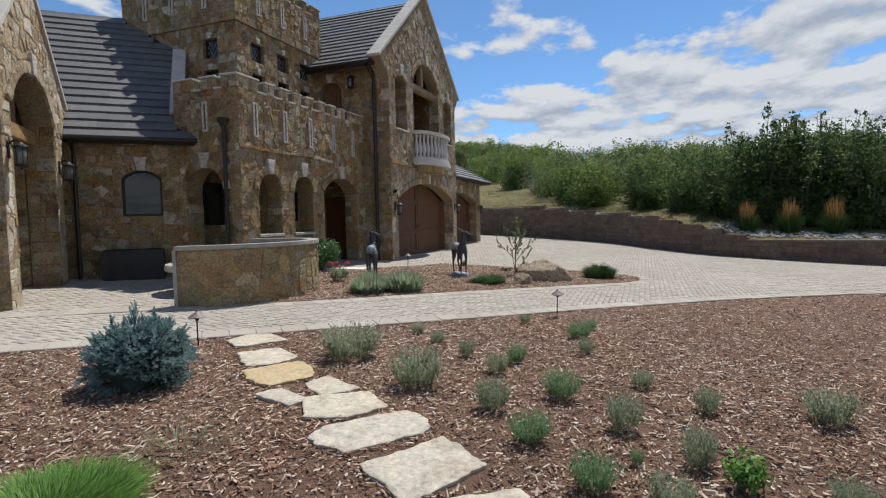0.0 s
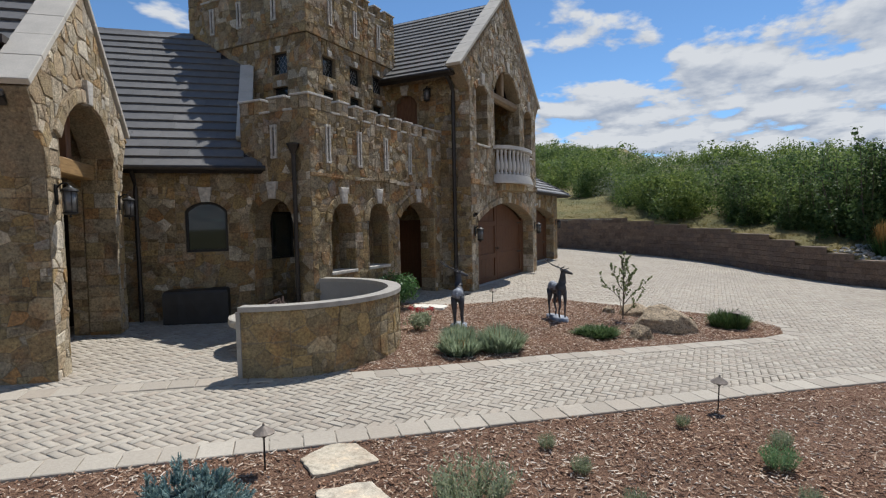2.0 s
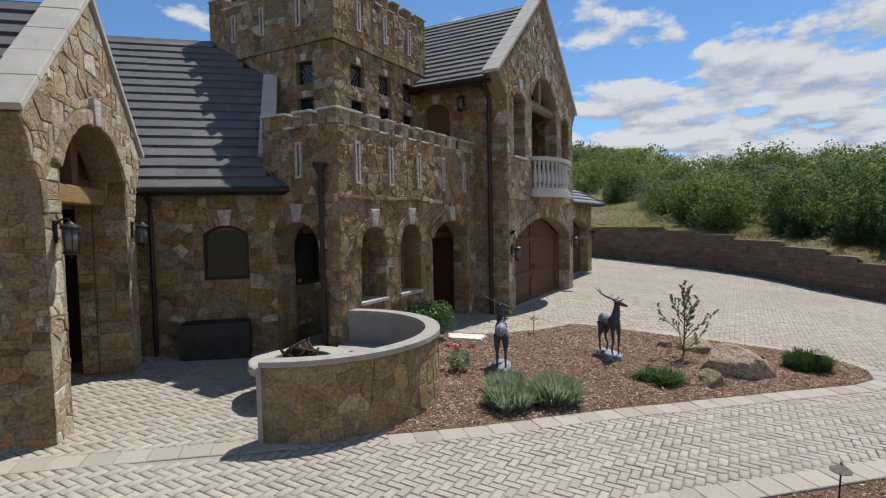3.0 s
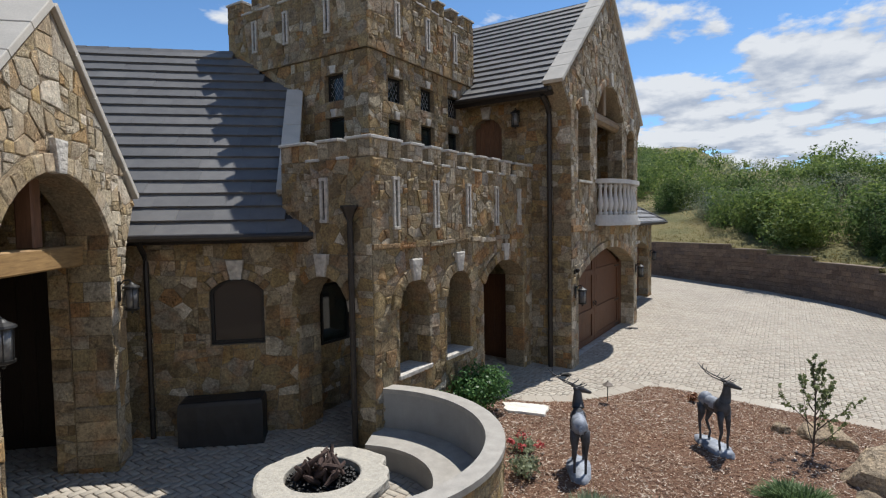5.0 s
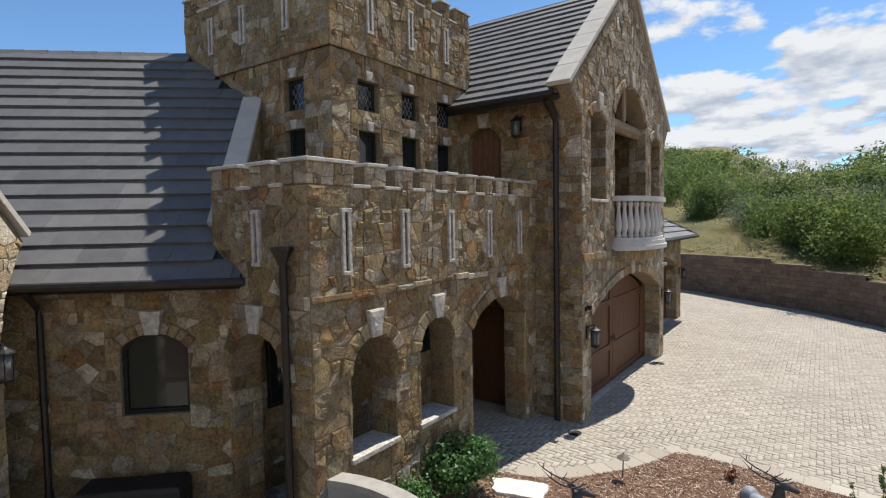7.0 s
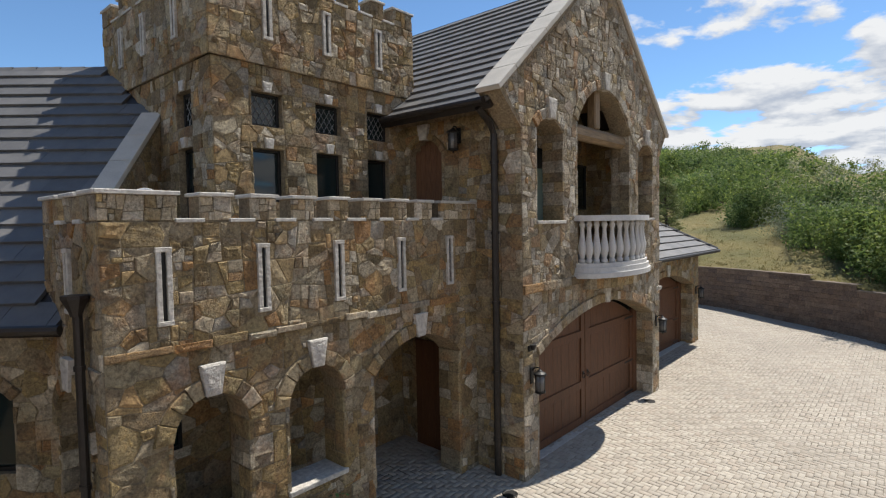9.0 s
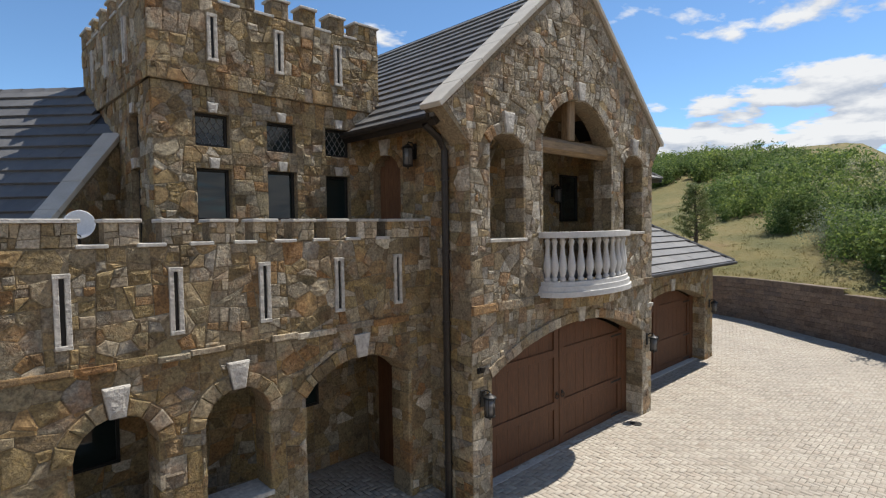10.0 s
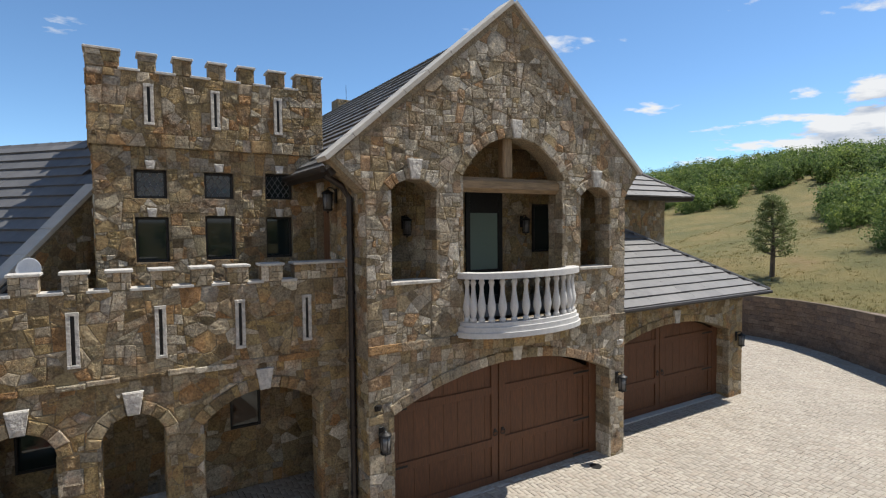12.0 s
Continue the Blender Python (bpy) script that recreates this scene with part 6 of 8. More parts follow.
RIM = stone_material("sandstone_rim", [(0.0, (0.40, 0.375, 0.32)), (1.0, (0.44, 0.41, 0.355))], 0.9, 0.3, 0.012, 0.3)
fp = thing("fire_pit", "round fire pit with a rough pale stone rim", "fire pit")
rng = random.Random(9)
n = 48
ro = [0.785 + 0.12 * noise.noise(Vector((math.cos(6.28 * k / n) * 2.6, math.sin(6.28 * k / n) * 2.6, 3))) + rng.uniform(-0.012, 0.012) for k in range(n)]
FC, FZ = (-8.13, 8.34), 0.765
vs = []
for r_of, z in ((lambda k: ro[k] - 0.14, FZ - 0.15), (lambda k: ro[k] - 0.02, FZ - 0.135), (lambda k: ro[k] + rng.uniform(-0.012, 0.012), FZ - 0.10), (lambda k: ro[k] + rng.uniform(-0.015, 0.01), FZ - 0.045), (lambda k: ro[k] - 0.012, FZ - 0.012),
                (lambda k: ro[k] - 0.05, FZ), (lambda k: 0.60 + rng.uniform(-0.02, 0.02), FZ + rng.uniform(-0.006, 0.004)), (lambda k: 0.455, FZ), (lambda k: 0.442, FZ - 0.01), (lambda k: 0.44, FZ - 0.2)):
    vs += [(FC[0] + r_of(k) * math.cos(6.2832 * k / n), FC[1] + r_of(k) * math.sin(6.2832 * k / n), z) for k in range(n)]
fs = [(i * n + k, i * n + (k + 1) % n, (i + 1) * n + (k + 1) % n, (i + 1) * n + k) for i in range(9) for k in range(n)]
part("rim", Build().add(vs, fs), RIM, fp, "rough pale sandstone rim")
part("base_drum", Build().lathe([(0.60, 0.0), (0.60, FZ - 0.14)], (*FC, 0), 40), STUCCO, fp, "grey stucco drum")
part("pan", Build().lathe([(0.437, 0.2), (0.437, FZ - 0.10)], (*FC, 0), 24), BLACK, fp)
rocks = Build()
for k in range(260):
    q, r = rng.uniform(0, 6.28), 0.42 * math.sqrt(rng.random())
    rocks.blob((FC[0] + r * math.cos(q), FC[1] + r * math.sin(q), FZ - 0.09 + rng.uniform(0, 0.035)), (0.028, 0.026, 0.022), 3, 5, 0.3)
tagged(part("lava_rock", rocks, BLACK, fp), kind="stuff")
LOG = plain("charred_log", (0.060, 0.036, 0.028), 0.95, 0, 0.5, 12, 0.8, 40)
for k in range(40):
    q, r = rng.uniform(0, 6.28), rng.uniform(0, 0.25)
    c = Vector((FC[0] + r * math.cos(q), FC[1] + r * math.sin(q), FZ - 0.01 + rng.uniform(0, 0.24) * (1 - r / 0.4)))
    d = Vector((rng.uniform(-1, 1), rng.uniform(-1, 1), rng.uniform(-0.15, 0.9))).normalized() * rng.uniform(0.08, 0.19)
    side = Vector((rng.uniform(-1, 1), rng.uniform(-1, 1), 0)) * 0.02
    part("log", Build().tube([c - d, c - d * 0.3 + side, c + d * 0.4 + side, c + d], [0.020, 0.036, 0.030, rng.uniform(0.006, 0.022)], 7), LOG, fp)


# ---- lights along the beds ----
def path_light():
    o = thing("path_light", "small bronze path light on a stake in the mulch", "path light", "path lights")
    part("stake", Build().tube([(0, 0, -0.03), (0, 0, 0.36)], 0.009, 6), BLACK, o)
    part("shade", Build().lathe([(0.098, 0.338), (0.100, 0.346), (0.035, 0.395), (0.014, 0.41), (0.008, 0.43), (0.002, 0.435)], (0, 0, 0), 16), SHADE, o, "grey-brown conical shade")
    part("collar", Build().lathe([(0.02, 0.30), (0.024, 0.31), (0.024, 0.35)], (0, 0, 0), 10), BLACK, o)
    return o


pl = path_light()
spots = [(-5.06, 4.97), (-1.33, 8.72), (-6.46, 14.25), (-0.95, 14.02)]
pl.matrix_world = pose(*spots[0], ground_z(*spots[0]))
for x, y in spots[1:]:
    copy_thing(pl, pose(x, y, ground_z(x, y), random.Random(int(x * 90)).uniform(-3, 3), 2, 0))


# ---- bronze stag statues, each one plain mesh ----
def stag(name_at, heading, turn_head, label):
    bd = Build()
    for sx, sy, lean in ((0.29, 0.085, 0.02), (0.31, -0.085, 0.05), (-0.27, 0.085, -0.06), (-0.30, -0.085, 0.02)):
        hind = sx < 0
        bd.tube([(sx, sy * 0.8, 0.72), (sx + lean * 0.4 + (0.03 if hind else 0), sy, 0.55), (sx + lean - (0.05 if hind else 0), sy, 0.36), (sx - lean * 0.3, sy, 0.18), (sx + lean * 0.4, sy, 0.05)],
                [0.090 if hind else 0.070, 0.068 if hind else 0.048, 0.030, 0.020, 0.021], 9)
        bd.blob((sx + lean * 0.4 + 0.018, sy, 0.045), (0.036, 0.026, 0.024), 4, 7, 0.0)
    bd.blob((0.0, 0, 0.76), (0.40, 0.125, 0.135), 12, 16, 0.05)
    bd.blob((0.24, 0, 0.77), (0.17, 0.130, 0.175), 9, 14, 0.05)
    bd.blob((-0.27, 0, 0.78), (0.16, 0.130, 0.145), 9, 14, 0.05)
    bd.tube([(0.25, 0, 0.80), (0.32, 0, 0.92), (0.36, 0, 1.05), (0.375, 0, 1.16), (0.38, 0, 1.21)], [0.135, 0.105, 0.080, 0.064, 0.050], 12)
    h = Matrix.Translation((0.385, 0, 1.19)) @ Matrix.Rotation(turn_head, 4, "Z")
    hd = Build()
    hd.tube([(-0.06, 0, 0.015), (0.0, 0, 0.03), (0.07, 0, 0.018), (0.15, 0, -0.018), (0.215, 0, -0.04), (0.235, 0, -0.05)], [0.040, 0.058, 0.052, 0.036, 0.028, 0.016], 10)
    for s in (-1, 1):
        hd.tube([(-0.02, s * 0.045, 0.045), (-0.055, s * 0.10, 0.065), (-0.085, s * 0.13, 0.07)], [0.016, 0.026, 0.004], 7)
        beam = [(0.0, s * 0.03, 0.065), (-0.06, s * 0.075, 0.10), (-0.15, s * 0.12, 0.135), (-0.27, s * 0.15, 0.19), (-0.39, s * 0.15, 0.275), (-0.48, s * 0.11, 0.37)]
        hd.tube(beam, [0.013, 0.0115, 0.011, 0.010, 0.008, 0.003], 7)
        for q, dx, dz in ((0, 0.15, 0.055), (1, 0.12, 0.085), (2, 0.06, 0.085), (4, 0.015, 0.085)):
            p = beam[q]
            hd.tube([p, (p[0] + dx * 0.5, p[1] + s * 0.02, p[2] + dz * 0.2), (p[0] + dx * 0.9, p[1] + s * 0.018, p[2] + dz * 0.6), (p[0] + dx, p[1] + s * 0.008, p[2] + dz)], [0.009, 0.0075, 0.006, 0.002], 6)
    hd.v = [tuple(h @ Vector(p)) for p in hd.v]
    bd.add(hd.v, hd.f)
    bd.tube([(-0.40, 0, 0.82), (-0.445, 0, 0.77), (-0.45, 0, 0.71)], [0.03, 0.03, 0.01], 6)
    bd.v = [(p[0] * 0.84, p[1], p[2]) for p in bd.v]
    k = 18
    ring = [(0.47 * math.cos(6.2832 * i / k) * (1 + 0.06 * math.sin(i * 2.1)), 0.20 * math.sin(6.2832 * i / k) * (1 + 0.08 * math.cos(i * 1.7))) for i in range(k)]
    n0 = len(bd.v)
    bd.add([(x, y, -0.05) for x, y in ring] + [(x * 0.97, y * 0.95, 0.045) for x, y in ring], [(i, (i + 1) % k, k + (i + 1) % k, k + i) for i in range(k)] + [tuple(range(k, 2 * k))])
    ob = part("stag_statue", bd, BRONZE, None, "", True)
    ob.data.materials.append(BRONZE_BLUE)
    # pale base; on back and rump the sun's sheen is put into the colour
    for f in ob.data.polygons:
        c = f.center
        if c.z < 0.06 or (0.73 + 0.06 * noise.noise(c * 9) < c.z < 0.98 and c.x < 0.12 + 0.10 * noise.noise(c * 7)):
            f.material_index = 1
    x, y = name_at
    ob.matrix_world = pose(x, y, ground_z(x, y) + 0.03, 0, 0, heading) @ Matrix.Scale(0.88, 4)
    return tagged(ob, label, "statue", "stag statues")


stag((-6.02, 11.24), 112, radians(-72), "dark bronze stag statue, tail towards the drive, on a flat base")
stag((-4.50, 13.19), -47, radians(68), "dark bronze stag statue standing on a pale flat base")
# ---- stepping stones ----
def slab_stone(cx, cy, a, b, turn, mat, label, seed, thick=0.05, lift=0.008, name="stepping_stone", group="stepping stones", category="stepping stone"):
    """A split flagstone: an uneven quadrilateral with broken corners and a ragged edge."""
    rng = random.Random(seed)
    corner = []
    for sx, sy in ((1, 0.95), (0.1, 1.04), (-1, 0.95), (-1, -0.95), (-0.1, -1.04), (1, -0.95)):
        if abs(sx) < 0.5 and rng.random() < 0.4:
            continue
        corner.append((a * sx * rng.uniform(0.70, 1.14), b * sy * rng.uniform(0.66, 1.14)))
    pts = corner
    for cut in (0.07, 0.28):
        nxt = []
        for i in range(len(pts)):
            p, q = pts[i], pts[(i + 1) % len(pts)]
            nxt += [(p[0] + (q[0] - p[0]) * cut, p[1] + (q[1] - p[1]) * cut), (q[0] + (p[0] - q[0]) * cut, q[1] + (p[1] - q[1]) * cut)]
        pts = nxt
    fine = []
    for i in range(len(pts)):
        p, q = pts[i], pts[(i + 1) % len(pts)]
        m = max(1, int(math.hypot(q[0] - p[0], q[1] - p[1]) / 0.035))
        for s in range(m):
            x, y = p[0] + (q[0] - p[0]) * s / m, p[1] + (q[1] - p[1]) * s / m
            w = 1 + 0.09 * noise.noise(Vector((x * 7, y * 7, seed))) + 0.05 * noise.noise(Vector((x * 21, y * 21, seed))) + rng.uniform(-0.014, 0.014)
            fine.append((x * w, y * w))
    pts = fine
    n = len(pts)
    co, si = math.cos(turn), math.sin(turn)
    pts = [(cx + x * co - y * si, cy + x * si + y * co) for x, y in pts]
    vs, fs = [], []
    for sc, dz in ((1.0, -thick), (1.01, lift * 0.4), (0.985, lift), (0.93, lift + 0.003), (0.6, lift + 0.005), (0.25, lift + 0.004)):
        for x, y in pts:
            px, py = cx + (x - cx) * sc, cy + (y - cy) * sc
            vs.append((px, py, ground_z(px, py) + dz + (0.007 * noise.noise(Vector((px * 5, py * 5, seed))) + 0.003 * noise.noise(Vector((px * 17, py * 17, seed))) if dz > 0 else 0)))
    for i in range(5):
        fs += [(i * n + k, i * n + (k + 1) % n, (i + 1) * n + (k + 1) % n, (i + 1) * n + k) for k in range(n)]
    fs.append(tuple(5 * n + k for k in range(n)))
    return tagged(part(name, Build().add(vs, fs), mat), label, category, group)


STEPS = [(-4.60, 5.47, 0.38, 0.30, 60), (-4.00, 4.91, 0.31, 0.34, 54), (-3.46, 4.46, 0.29, 0.34, 150), (-2.79, 4.31, 0.25, 0.19, 150), (-3.03, 3.88, 0.15, 0.24, 75), (-2.43, 3.90, 0.36, 0.26, 42),
         (-1.95, 3.56, 0.28, 0.44, 138), (-1.34, 3.18, 0.38, 0.33, 57), (-0.80, 2.72, 0.34, 0.28, 30), (-0.25, 2.1, 0.40, 0.34, 32)]
for i, (x, y, a, b, turn) in enumerate(STEPS):
    slab_stone(x, y, a, b, radians(turn), FLAG_OCHRE if i == 2 else FLAG,
               "ochre flagstone stepping stone set in mulch" if i == 2 else "pale cream flagstone stepping stone set in mulch", 200 + i)
slab_stone(-7.61, 12.94, 0.42, 0.22, 0.36, FLAG_WHITE, "white flagstone slab at the edge of the island bed", 231, 0.05, 0.045, name="flat_stone", group="", category="stone")


def boulder(x, y, r, h, seed, label):
    """A weathered boulder: broken along a few planes, with a rough skin."""
    z0 = ground_z(x, y)
    rng = random.Random(int(seed * 10) + 70)
    c = Vector((x, y, z0 + h * 0.25))
    bd = Build().blob(c, (r * 1.12, r * 0.86, h * 0.95), 26, 40, 0.22, Matrix.Rotation(0.4 + seed, 3, "Z"), 1.4)
    planes = [(Vector((-0.10, -0.45, 1)).normalized(), h * 0.60), (Vector((0.5, 0.1, 1)).normalized(), h * 0.72)]
    for k in range(9):
        q = k * 0.7 + rng.uniform(-0.25, 0.25)
        planes.append((Vector((math.cos(q), math.sin(q), rng.uniform(-0.1, 0.75))).normalized(), r * rng.uniform(0.66, 0.92) * (1.0 - 0.22 * abs(math.sin(q - 0.4 - seed)))))
    out = []
    for p in bd.v:
        v = Vector(p) - c
        for n, d in planes:
            over = v.dot(n) - d
            if over > 0:
                v -= n * over * 0.93
        w = v + c
        e = 0.045 * noise.noise(w * 3.6) + 0.024 * noise.noise(w * 9) + 0.012 * noise.noise(w * 22)
        out.append(tuple(w + v.normalized() * e))
    bd.v = out
    return tagged(part("boulder", bd, BOULDER), label, "boulder", "boulders in the island bed")


boulder(-2.28, 13.22, 0.66, 0.47, 0.2, "large rough buff boulder in the mulch island")
boulder(-2.62, 12.22, 0.31, 0.22, 1.4, "small buff boulder beside the large one")
boulder(-2.98, 14.58, 0.44, 0.24, 2.3, "low brown boulder under the sapling")
boulder(-3.62, 14.55, 0.16, 0.14, 3.1, "small brown rock in the mulch")


# ---- plants ----
def blades(count, r, h, rng, width=0.006, lean=0.5, seg=3, base=0.3, curl=0.25):
    """A tuft of thin upright blades."""
    bd = Build()
    for k in range(count):
        q, s = rng.uniform(0, 6.2832), math.sqrt(rng.random())
        bx, by = base * r * s * math.cos(q), base * r * s * math.sin(q)
        out = rng.uniform(0.15, 1.0) * lean
        q2 = q + rng.uniform(-0.5, 0.5)
        ln = h * rng.uniform(0.6, 1.08)
        dx, dy = math.cos(q2), math.sin(q2)
        px, py = -dy, dx
        w = width * rng.uniform(0.7, 1.3)
        vs = []
        for i in range(seg + 1):
            f = i / seg
            rad = out * r * (f + curl * f * f) * s ** 0.3
            z = ln * f * (1 - 0.28 * out * f)
            ww = w * (1 - f) if i == seg else w * (1 - 0.4 * f)
            cx, cy = bx + dx * rad * 1.1, by + dy * rad * 1.1
            vs += [(cx - px * ww, cy - py * ww, z), (cx + px * ww, cy + py * ww, z)]
        bd.add(vs, [(2 * i, 2 * i + 1, 2 * i + 3, 2 * i + 2) for i in range(seg)])
    return bd


def leafy(clumps, count, size, rng, stretch=1.6, shell=0.55, tri=False):
    """Small leaves scattered through ellipsoid clumps."""
    bd = Build()
    wts = [c[3] * c[4] * c[5] for c in clumps]
    for k in range(count):
        x, y, z, a, b, c = rng.choices(clumps, wts)[0]
        d = Vector((rng.gauss(0, 1), rng.gauss(0, 1), rng.gauss(0, 1))).normalized()
        f = shell + (1 - shell) * rng.random() if rng.random() < 0.8 else rng.random()
        p = Vector((x + d.x * a * f, y + d.y * b * f, z + d.z * c * f))
        n = (d + Vector((rng.uniform(-1, 1), rng.uniform(-1, 1), rng.uniform(-0.3, 1.2)))).normalized()
        t = n.cross(Vector((rng.uniform(-1, 1), rng.uniform(-1, 1), rng.uniform(-1, 1)))).normalized()
        u2 = n.cross(t)
        s = size * rng.uniform(0.6, 1.35)
        bd.add([p - t * s * stretch * 0.5, p - u2 * s * 0.55 + t * s * 0.1, p + t * s * stretch * 0.5, p + u2 * s * 0.55], [(0, 1, 2, 3)] if not tri else [(0, 1, 3)])
        if tri:
            bd.v[-2:] = [bd.v[-1]]
            bd.f[-1] = (len(bd.v) - 3, len(bd.v) - 2, len(bd.v) - 1)
    return bd


def clump(count, tufts, rng, width, lean, spread, rough=0.35):
    """Several leaning tufts of unequal height, over a unit circle and a unit height."""
    bd = Build()
    for k in range(tufts):
        q, s = k * 2.4 + rng.uniform(-0.4, 0.4), spread * math.sqrt((k + 0.5) / tufts)
        h = (1.0 - 0.40 * s) * rng.uniform(1 - rough, 1.05)
        t = blades(count // tufts, 0.62 - 0.22 * s, h, rng, width, lean, 3, 0.45, 0.3)
        ox, oy = s * math.cos(q), s * math.sin(q)
        bd.add([(p[0] + ox * (0.75 + 0.4 * p[2]), p[1] + oy * (0.75 + 0.4 * p[2]), p[2]) for p in t.v], t.f)
    return bd


def lavender_sprigs(stems, rng, lean=0.55):
    """Upright stems over a unit circle and height, each set with short narrow leaves."""
    bd = Build()
    for k in range(stems):
        q, s = rng.uniform(0, 6.2832), math.sqrt(rng.random())
        foot = Vector((0.50 * s * math.cos(q), 0.50 * s * math.sin(q), 0.0))
        ln = (1.0 - 0.35 * s * s) * rng.uniform(0.72, 1.05)
        way = Vector((math.cos(q) * s * lean, math.sin(q) * s * lean, 1.0)) + Vector((rng.uniform(-0.12, 0.12), rng.uniform(-0.12, 0.12), 0))
        for j in range(15):
            f = 0.10 + 0.90 * (j + rng.random()) / 15
            p = foot + way * ln * f
            a = j * 2.4 + rng.uniform(-0.5, 0.5)
            out = Vector((math.cos(a), math.sin(a), rng.uniform(0.6, 1.6))).normalized()
            across = out.cross(Vector((0, 0, 1))).normalized()
            size = rng.uniform(0.12, 0.21) * (1.15 - 0.45 * f)
            e = p + out * size
            m = p + out * size * 0.5
            bd.add([p, m + across * 0.020, e, m - across * 0.020], [(0, 1, 2, 3)])
    return bd


# lavender tufts in the mulch
LAV = [(-3.13, 5.29, 0.37, 0.37), (-2.05, 4.68, 0.28, 0.36), (-1.22, 4.34, 0.16, 0.27), (-0.79, 3.82, 0.16, 0.22), (-0.29, 3.29, 0.15, 0.22), (-0.15, 4.31, 0.15, 0.29), (0.33, 3.86, 0.14, 0.27),
       (1.41, 5.10, 0.22, 0.28), (-0.70, 4.84, 0.17, 0.26), (0.50, 4.96, 0.12, 0.22), (-0.02, 5.45, 0.12, 0.17), (-1.93, 5.83, 0.11, 0.21), (-1.44, 5.36, 0.13, 0.21), (-1.35, 5.81, 0.12, 0.21),
       (-0.82, 7.28, 0.17, 0.23), (-0.66, 6.56, 0.11, 0.18), (-1.69, 7.95, 0.09, 0.14), (-2.47, 6.31, 0.11, 0.15), (-0.05, 3.73, 0.05, 0.10), (-2.90, 6.68, 0.10, 0.14), (0.15, 3.26, 0.15, 0.17),
       (1.12, 3.64, 0.13, 0.16), (-0.75, 7.87, 0.13, 0.17)]
variants = []
for k in range(4):
    rng = random.Random(300 + k)
    o = thing("lavender", "grey-green lavender tuft in bark mulch", "lavender", "lavender tufts")
    part("foliage", lavender_sprigs(100, rng), LAVLEAF, o)
    bright = thing("lavender", "fresh green lavender tuft in bark mulch", "lavender", "lavender tufts")
    part("foliage", lavender_sprigs(120, rng, 0.75), leaf_material("green_lavender_leaf_%d" % k, (0.110, 0.195, 0.085), (0.260, 0.385, 0.185), 0.6, 0.45) if k == 0 else bpy.data.materials["green_lavender_leaf_0"], bright)
    for it in (o, bright):
        tagged(part("bloom", blades(60, 0.95, 1.22, rng, 0.007, 0.7, 3, 0.7), SAGELEAF, it, "thin spent flower stalks"), kind="stuff")
    variants.append((o, bright))
used = set()
for i, (x, y, r, h) in enumerate(LAV):
    if r <= 0:
        continue
    src = variants[i % 4][1 if i in (3, 4, 8, 13, 14, 18) else 0]
    m = pose(x, y, ground_z(x, y) - 0.01, 0, 0, i * 67) @ Matrix.Diagonal((r * 1.2, r * 1.2, h * 1.06, 1))
    if src.name in used:
        o = copy_thing(src, Matrix.Identity(4))
        o.matrix_world = m
    else:
        src.matrix_world = m
        used.add(src.name)
for pair in variants:
    for o in pair:
        if o.name not in used:
            for c in list(o.children):
                bpy.data.objects.remove(c)
            bpy.data.objects.remove(o)


def shrub(name, x, y, r, h, mat, label, category, seed, count=900, leaf=0.03, stems=5, group=""):
    rng = random.Random(seed)
    o = thing(name, label, category, group)
    z0 = ground_z(x, y)
    cl = [(x + rng.uniform(-0.5, 0.5) * r, y + rng.uniform(-0.5, 0.5) * r, z0 + h * rng.uniform(0.35, 0.68), r * rng.uniform(0.45, 0.65), r * rng.uniform(0.45, 0.65), h * rng.uniform(0.28, 0.42)) for _ in range(7)]
    part("foliage", leafy(cl, count, leaf, rng), mat, o)
    st = Build()
    for c in cl[:stems]:
        st.tube([(x, y, z0 - 0.02), ((x + c[0]) / 2, (y + c[1]) / 2, z0 + c[2] * 0.4 - z0 * 0.4), (c[0], c[1], c[2])], [0.018, 0.012, 0.005], 5)
    part("stems", st, BARK, o)
    return o


# grey-green mounds on the island
for i, (x, y, r, h) in enumerate([(-5.17, 9.48, 0.28, 0.36), (-4.66, 10.05, 0.32, 0.42), (-5.45, 10.0, 0.24, 0.36)]):
    rng = random.Random(330 + i)
    o = thing("sage_mound", "wispy grey-green sage mound in the island bed", "shrub", "sage mounds")
    tuft = clump(2300, 17, rng, 0.022, 1.0, 0.85)
    tuft.v = [(p[0] * r * 1.35, p[1] * r * 1.35, p[2] * h * 1.55) for p in tuft.v]
    part("foliage", tuft, MOUNDLEAF, o)
    tagged(part("bloom", blades(60, r * 1.15, h * 1.3, rng, 0.003, 0.8, 3, 0.6), STRAW, o, "thin dry flower stalks"), kind="stuff")
    o.matrix_world = pose(x, y, ground_z(x, y) - 0.01)
o = thing("low_juniper", "low spreading green juniper in the island bed", "shrub")
tuft = clump(1700, 19, random.Random(339), 0.024, 1.2, 1.0)
tuft.v = [(p[0] * 0.40, p[1] * 0.36, p[2] * 0.30) for p in tuft.v]
part("foliage", tuft, JUNIPER, o)
o.matrix_world = pose(-3.40, 11.98, ground_z(-3.4, 11.98) - 0.01)
o = thing("dwarf_pine", "low dark green dwarf pine in the island bed", "shrub")
tuft = clump(3000, 30, random.Random(341), 0.020, 1.0, 1.0, 0.25)
tuft.v = [(p[0] * 0.40, p[1] * 0.38, p[2] * 0.50) for p in tuft.v]
part("needles", tuft, PINE, o)
o.matrix_world = pose(-1.09, 14.24, ground_z(-1.09, 14.24) - 0.01)
shrub("rose_bush", -8.20, 12.40, 0.62, 0.92, ROSELEAF, "leafy bright green rose bush against the porch wall", "shrub", 343, 4200, 0.036, 7)
